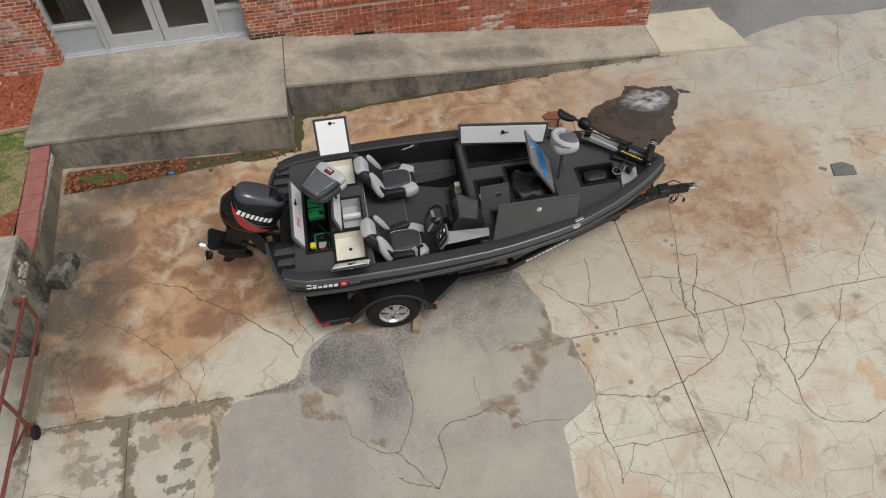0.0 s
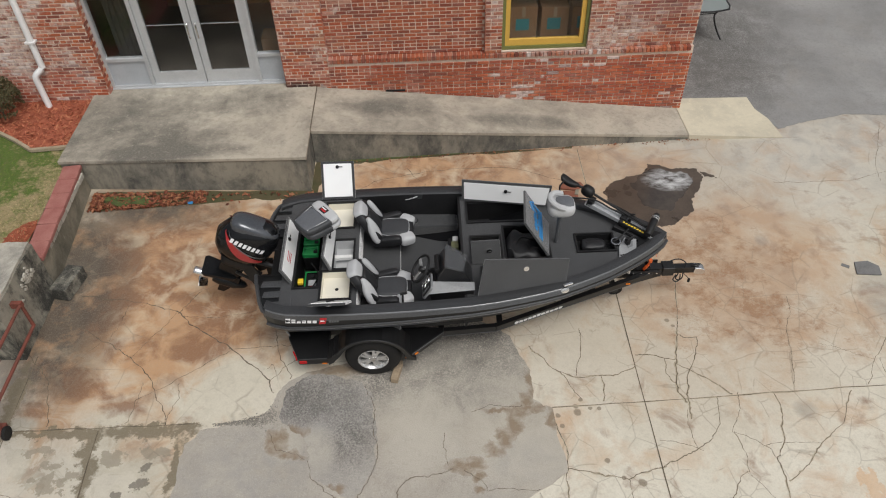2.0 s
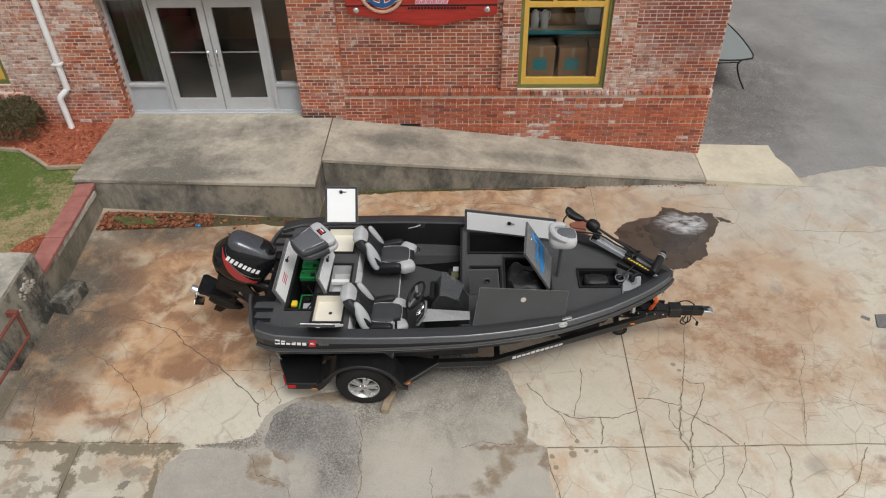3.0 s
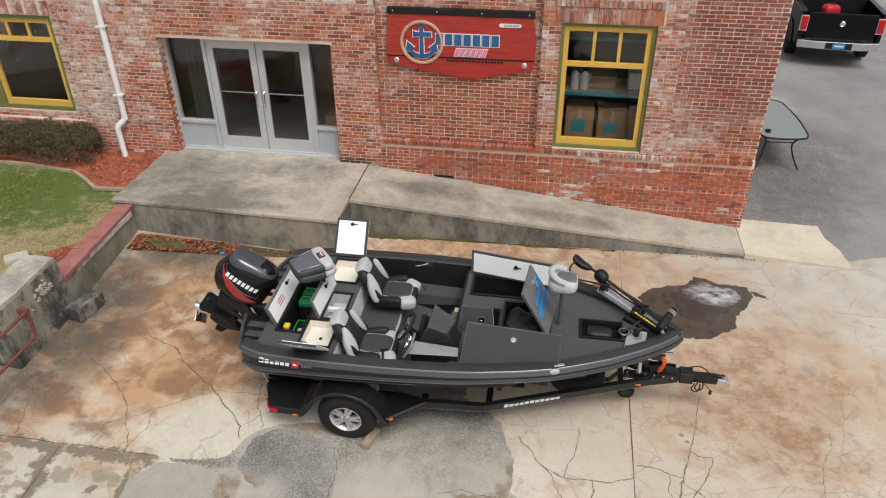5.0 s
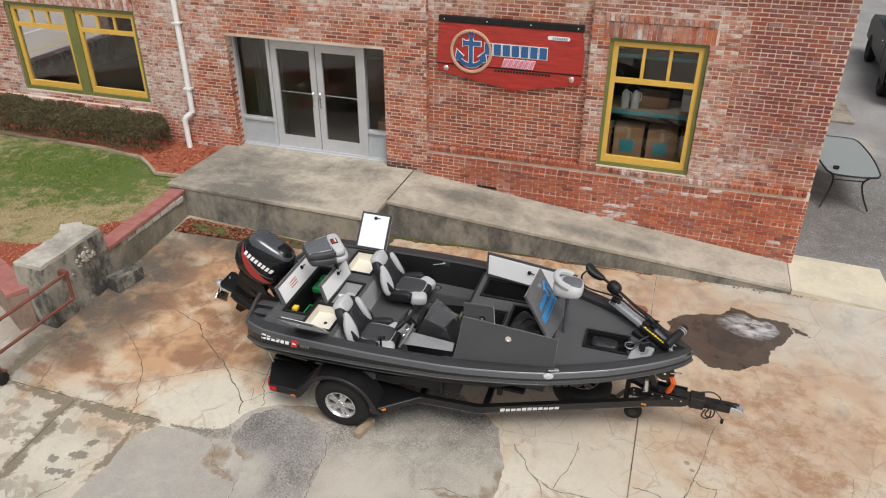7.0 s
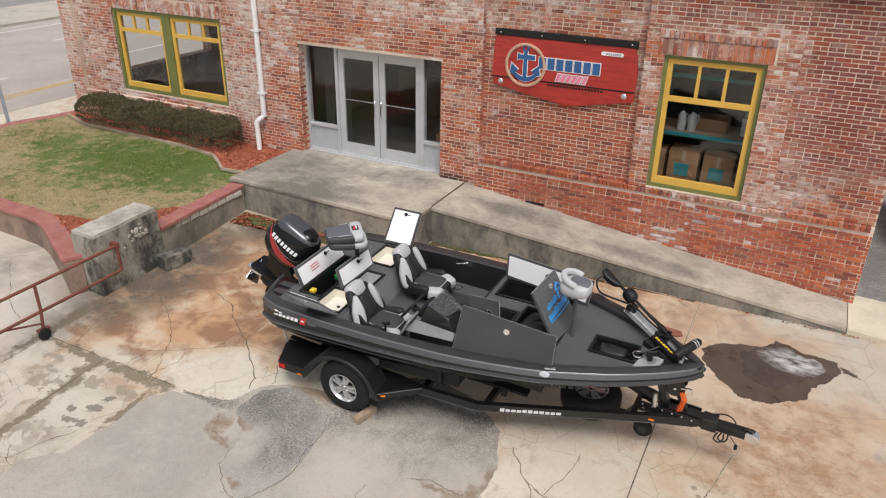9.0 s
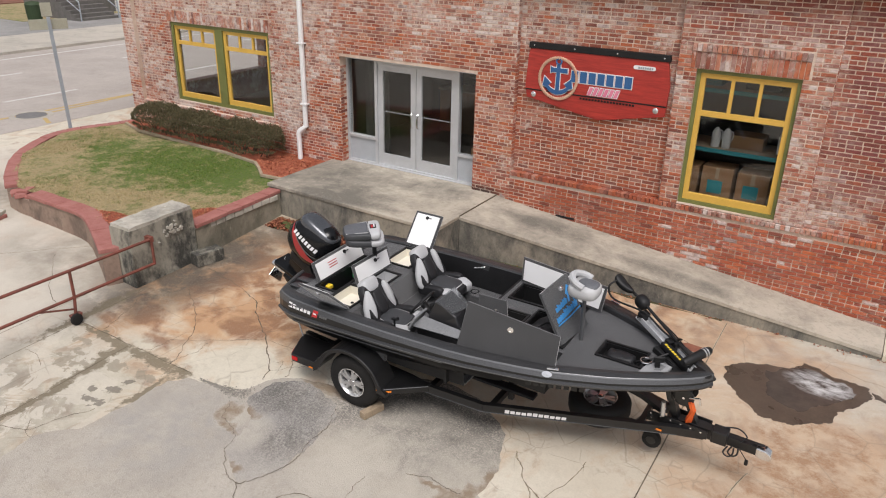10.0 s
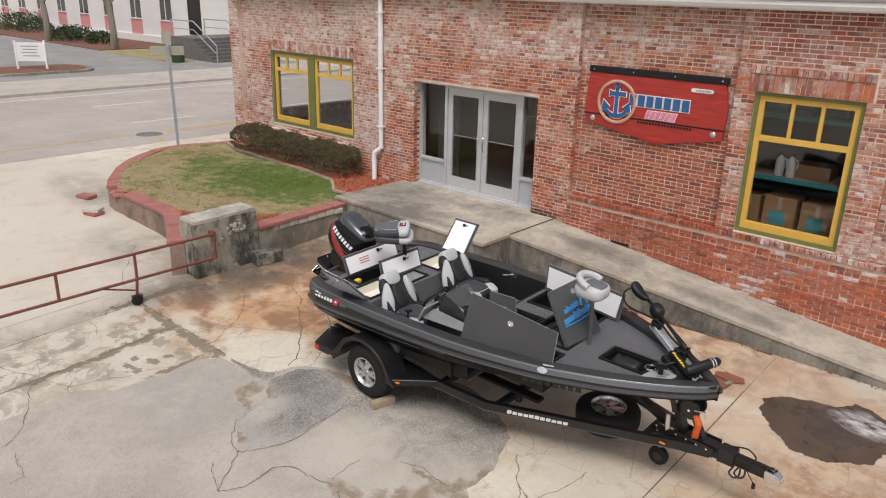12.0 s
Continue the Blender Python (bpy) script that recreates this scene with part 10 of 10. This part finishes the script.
for i, (x, y, r) in enumerate(((-47.0, 11.3, 1.25), (-44.4, 11.9, 0.95), (-49.2, 11.6, 1.0), (-60, 12.8, 1.8), (-63, 12.2, 1.7), (-57.5, 12.6, 1.3))):
    far_bush(x, y, r, i)
board = thing("lawn_sign", pose(-30.2, 2.35, 0.76, 0, 0, 48) @ Matrix.Scale(0.64, 4), "white painted two-post name board", "sign")
part("panel", rbox(-0.95, 0.95, -0.03, 0.03, 0.55, 1.85, 0.01), WHITE, board, "white sign panel")
for x in (-1.0, 1.0):
    part("post", rbox(x - 0.07, x + 0.07, -0.07, 0.07, -0.1, 2.0, 0.01), WHITE, board)
bm = bm_new()
for i in range(4):
    box(bm, -0.6 + 0.1 * (i % 2), 0.6 - 0.08 * (i % 3), -0.036, -0.031, 1.55 - i * 0.22, 1.63 - i * 0.22)
part("bars", bm, STEELPOST, board, "rows of plain grey bars")
isl = tagged(part("traffic_island", soften(prism(bm_new(), round_panel(1.6, 2.6, 1.2), 0.35, 0.76), 0.03), CMU), "kerbed planting island in the car park", "island", kind="structure")
isl.location = (-30.3, 2.3, 0)
tagged(part("island_mulch", prism(bm_new(), [(x - 30.3, y + 2.3) for x, y in round_panel(1.35, 2.3, 1.0)], 0.70, 0.775), DULL_MULCH), "mulch on the traffic island", "mulch", kind="structure")
bin_ = thing("trash_bin", pose(-30.6, 9.8, 0.62), "dark green street litter bin", "bin")
part("drum", lathe(bm_new(), ((0, 0), (0.32, 0), (0.36, 0.8), (0.38, 0.82), (0.3, 0.95), (0, 1.0)), 20), BUSH, bin_)
tagged(part("verge", box(bm_new(), -39.4, -31.0, 9.4, 15.1, 0.3, 0.66), LAWN), "brown grass verge across the street", "verge", kind="structure")

# ---------------------------------------------------------------- bricks of the front wall
BL, BH, BJ, COURSE = 0.187, 0.0475, 0.0140, 0.0615
rnd = random.Random(11)
bverts, bfaces = [], []
unit = bm_new()
box(unit, -BL / 2, BL / 2, -0.012, 0.02, 0, BH)
unit_me = bpy.data.meshes.new("brick")
soften(unit, 0.003, 1).to_mesh(unit_me)
unit.free()
unit_me.materials.append(BRICK)
made = 0


def add_brick(x0, x1, z0, z1, y, depth=0.02):
    """One brick of the joined rest, a little proud and uneven."""
    dy = rnd.uniform(-0.003, 0.003)
    t = [rnd.uniform(-0.0015, 0.0015) for _ in range(4)]
    i = len(bverts)
    e = 0.003
    for yy, k in ((y + depth, 0.0), (y - 0.001 + dy, 0.0), (y - 0.004 + dy, e)):
        bverts.extend(((x0 + k, yy + t[0], z0 + k + t[1]), (x1 - k, yy + t[2], z0 + k), (x1 - k, yy + t[3], z1 - k), (x0 + k, yy, z1 - k + t[1])))
    for a in (0, 4):
        for k in range(4):
            j = (k + 1) % 4
            bfaces.append((i + a + k, i + a + j, i + a + 4 + j, i + a + 4 + k))
    bfaces.append((i + 8, i + 9, i + 10, i + 11))


def floor_at(x):
    return ramp_top(x) if x > 0.1 else (0.86 if x > -3.68 else 0.72)


def lay(x0, x1, z0, z1, y, holes):
    global made
    n = int((z1 - z0) / COURSE)
    for c in range(n):
        za = z0 + c * COURSE
        zb = za + BH + rnd.uniform(-0.002, 0.002)
        header = (round(za / COURSE) % 6) == 0
        step = (BL + BJ) / (2 if header else 1)
        x = x0 - (step / 2 if c % 2 else 0) - rnd.uniform(0, 0.01)
        while x < x1:
            xa, xb = max(x + BJ / 2, x0 + 0.002), min(x + step - BJ / 2 + rnd.uniform(-0.003, 0.003), x1 - 0.002)
            x += step
            if xb - xa < 0.03:
                continue
            if zb < floor_at((xa + xb) / 2) - 0.005:
                continue
            spans = [(xa, xb)]
            for h in holes:
                if zb > h[2] and za < h[3]:
                    spans = [s for a, b in spans for s in ((a, min(b, h[0])), (max(a, h[1]), b)) if s[1] - s[0] > 0.02]
            for a, b in spans:
                if made < 300 and b - a > BL - 0.02 and 0.9 < a < 6.3 and z1 < 1.3 and y == 0.0:
                    made += 1
                    ob = new("brick", unit_me)
                    ob.parent = wall_front
                    ob.matrix_basis = pose((a + b) / 2, y + rnd.uniform(-0.002, 0.003), za, 0, rnd.gauss(0, 0.25), rnd.gauss(0, 0.4))
                else:
                    add_brick(a, b, za, zb, y)


for x0, x1, z0, z1, y, holes in BAYS:
    holes = list(holes)
    if WIN_R in holes:
        holes.append((WIN_R[0] - 0.10, WIN_R[1] + 0.10, WIN_R[3], 3.80))
    if WIN_L in holes:
        holes.append((WIN_L[0] - 0.08, WIN_L[1] + 0.08, WIN_L[3], 3.46))
    lay(x0, x1, z0, z1, y, holes)
# belt of bricks on edge, soldier lintels and the reveals of the door
for x0, x1, z, y in ((0.36, X_R - 0.01, 1.278, -0.022), (-9.54, -5.16, 1.252, -0.004)):
    x = x0
    while x < x1 - 0.06:
        add_brick(x + 0.004, x + 0.064, z, z + 0.075 + rnd.uniform(-0.003, 0.003), y, 0.16)
        x += 0.0695
for x0, x1, z, h, y in ((3.172, 4.81, 3.446, 0.235, 0.006), (3.172, 4.81, 3.69, 0.105, -0.012), (-8.478, -5.28, 3.206, 0.245, 0.096)):
    x = x0
    while x < x1 - 0.06:
        add_brick(x + 0.004, x + 0.064, z, z + h, y, 0.03)
        x += 0.0695
me = bpy.data.meshes.new("bricks")
me.from_pydata(bverts, [], bfaces)
me.materials.append(BRICK)
rest = new("brickwork", me)
rest.parent = wall_front
rest["kind"] = "stuff"
# brick returns at the door reveals and pier corners
bm = bm_new()
for xa, xb in ((-3.43 - 0.002, -3.43 + 0.012), (-0.40 - 0.012, -0.40 + 0.002)):
    for c in range(31):
        z = 0.868 + c * COURSE
        box(bm, xa, xb, 0.004, 0.10 if c % 2 else 0.17, z, z + BH)
part("reveal_bricks", bm, BRICK, wall_front)
bm = bm_new()
for c in range(46):
    z = 1.40 + c * COURSE
    for xa, y0_, y1_ in ((0.345, 0.002, 0.112), (2.985, 0.012, 0.112), (5.095, 0.012, 0.072), (-5.155, 0.002, 0.102)):
        box(bm, xa, xa + 0.012, y0_, y1_, z, z + BH)
part("return_bricks", bm, BRICK, wall_front)
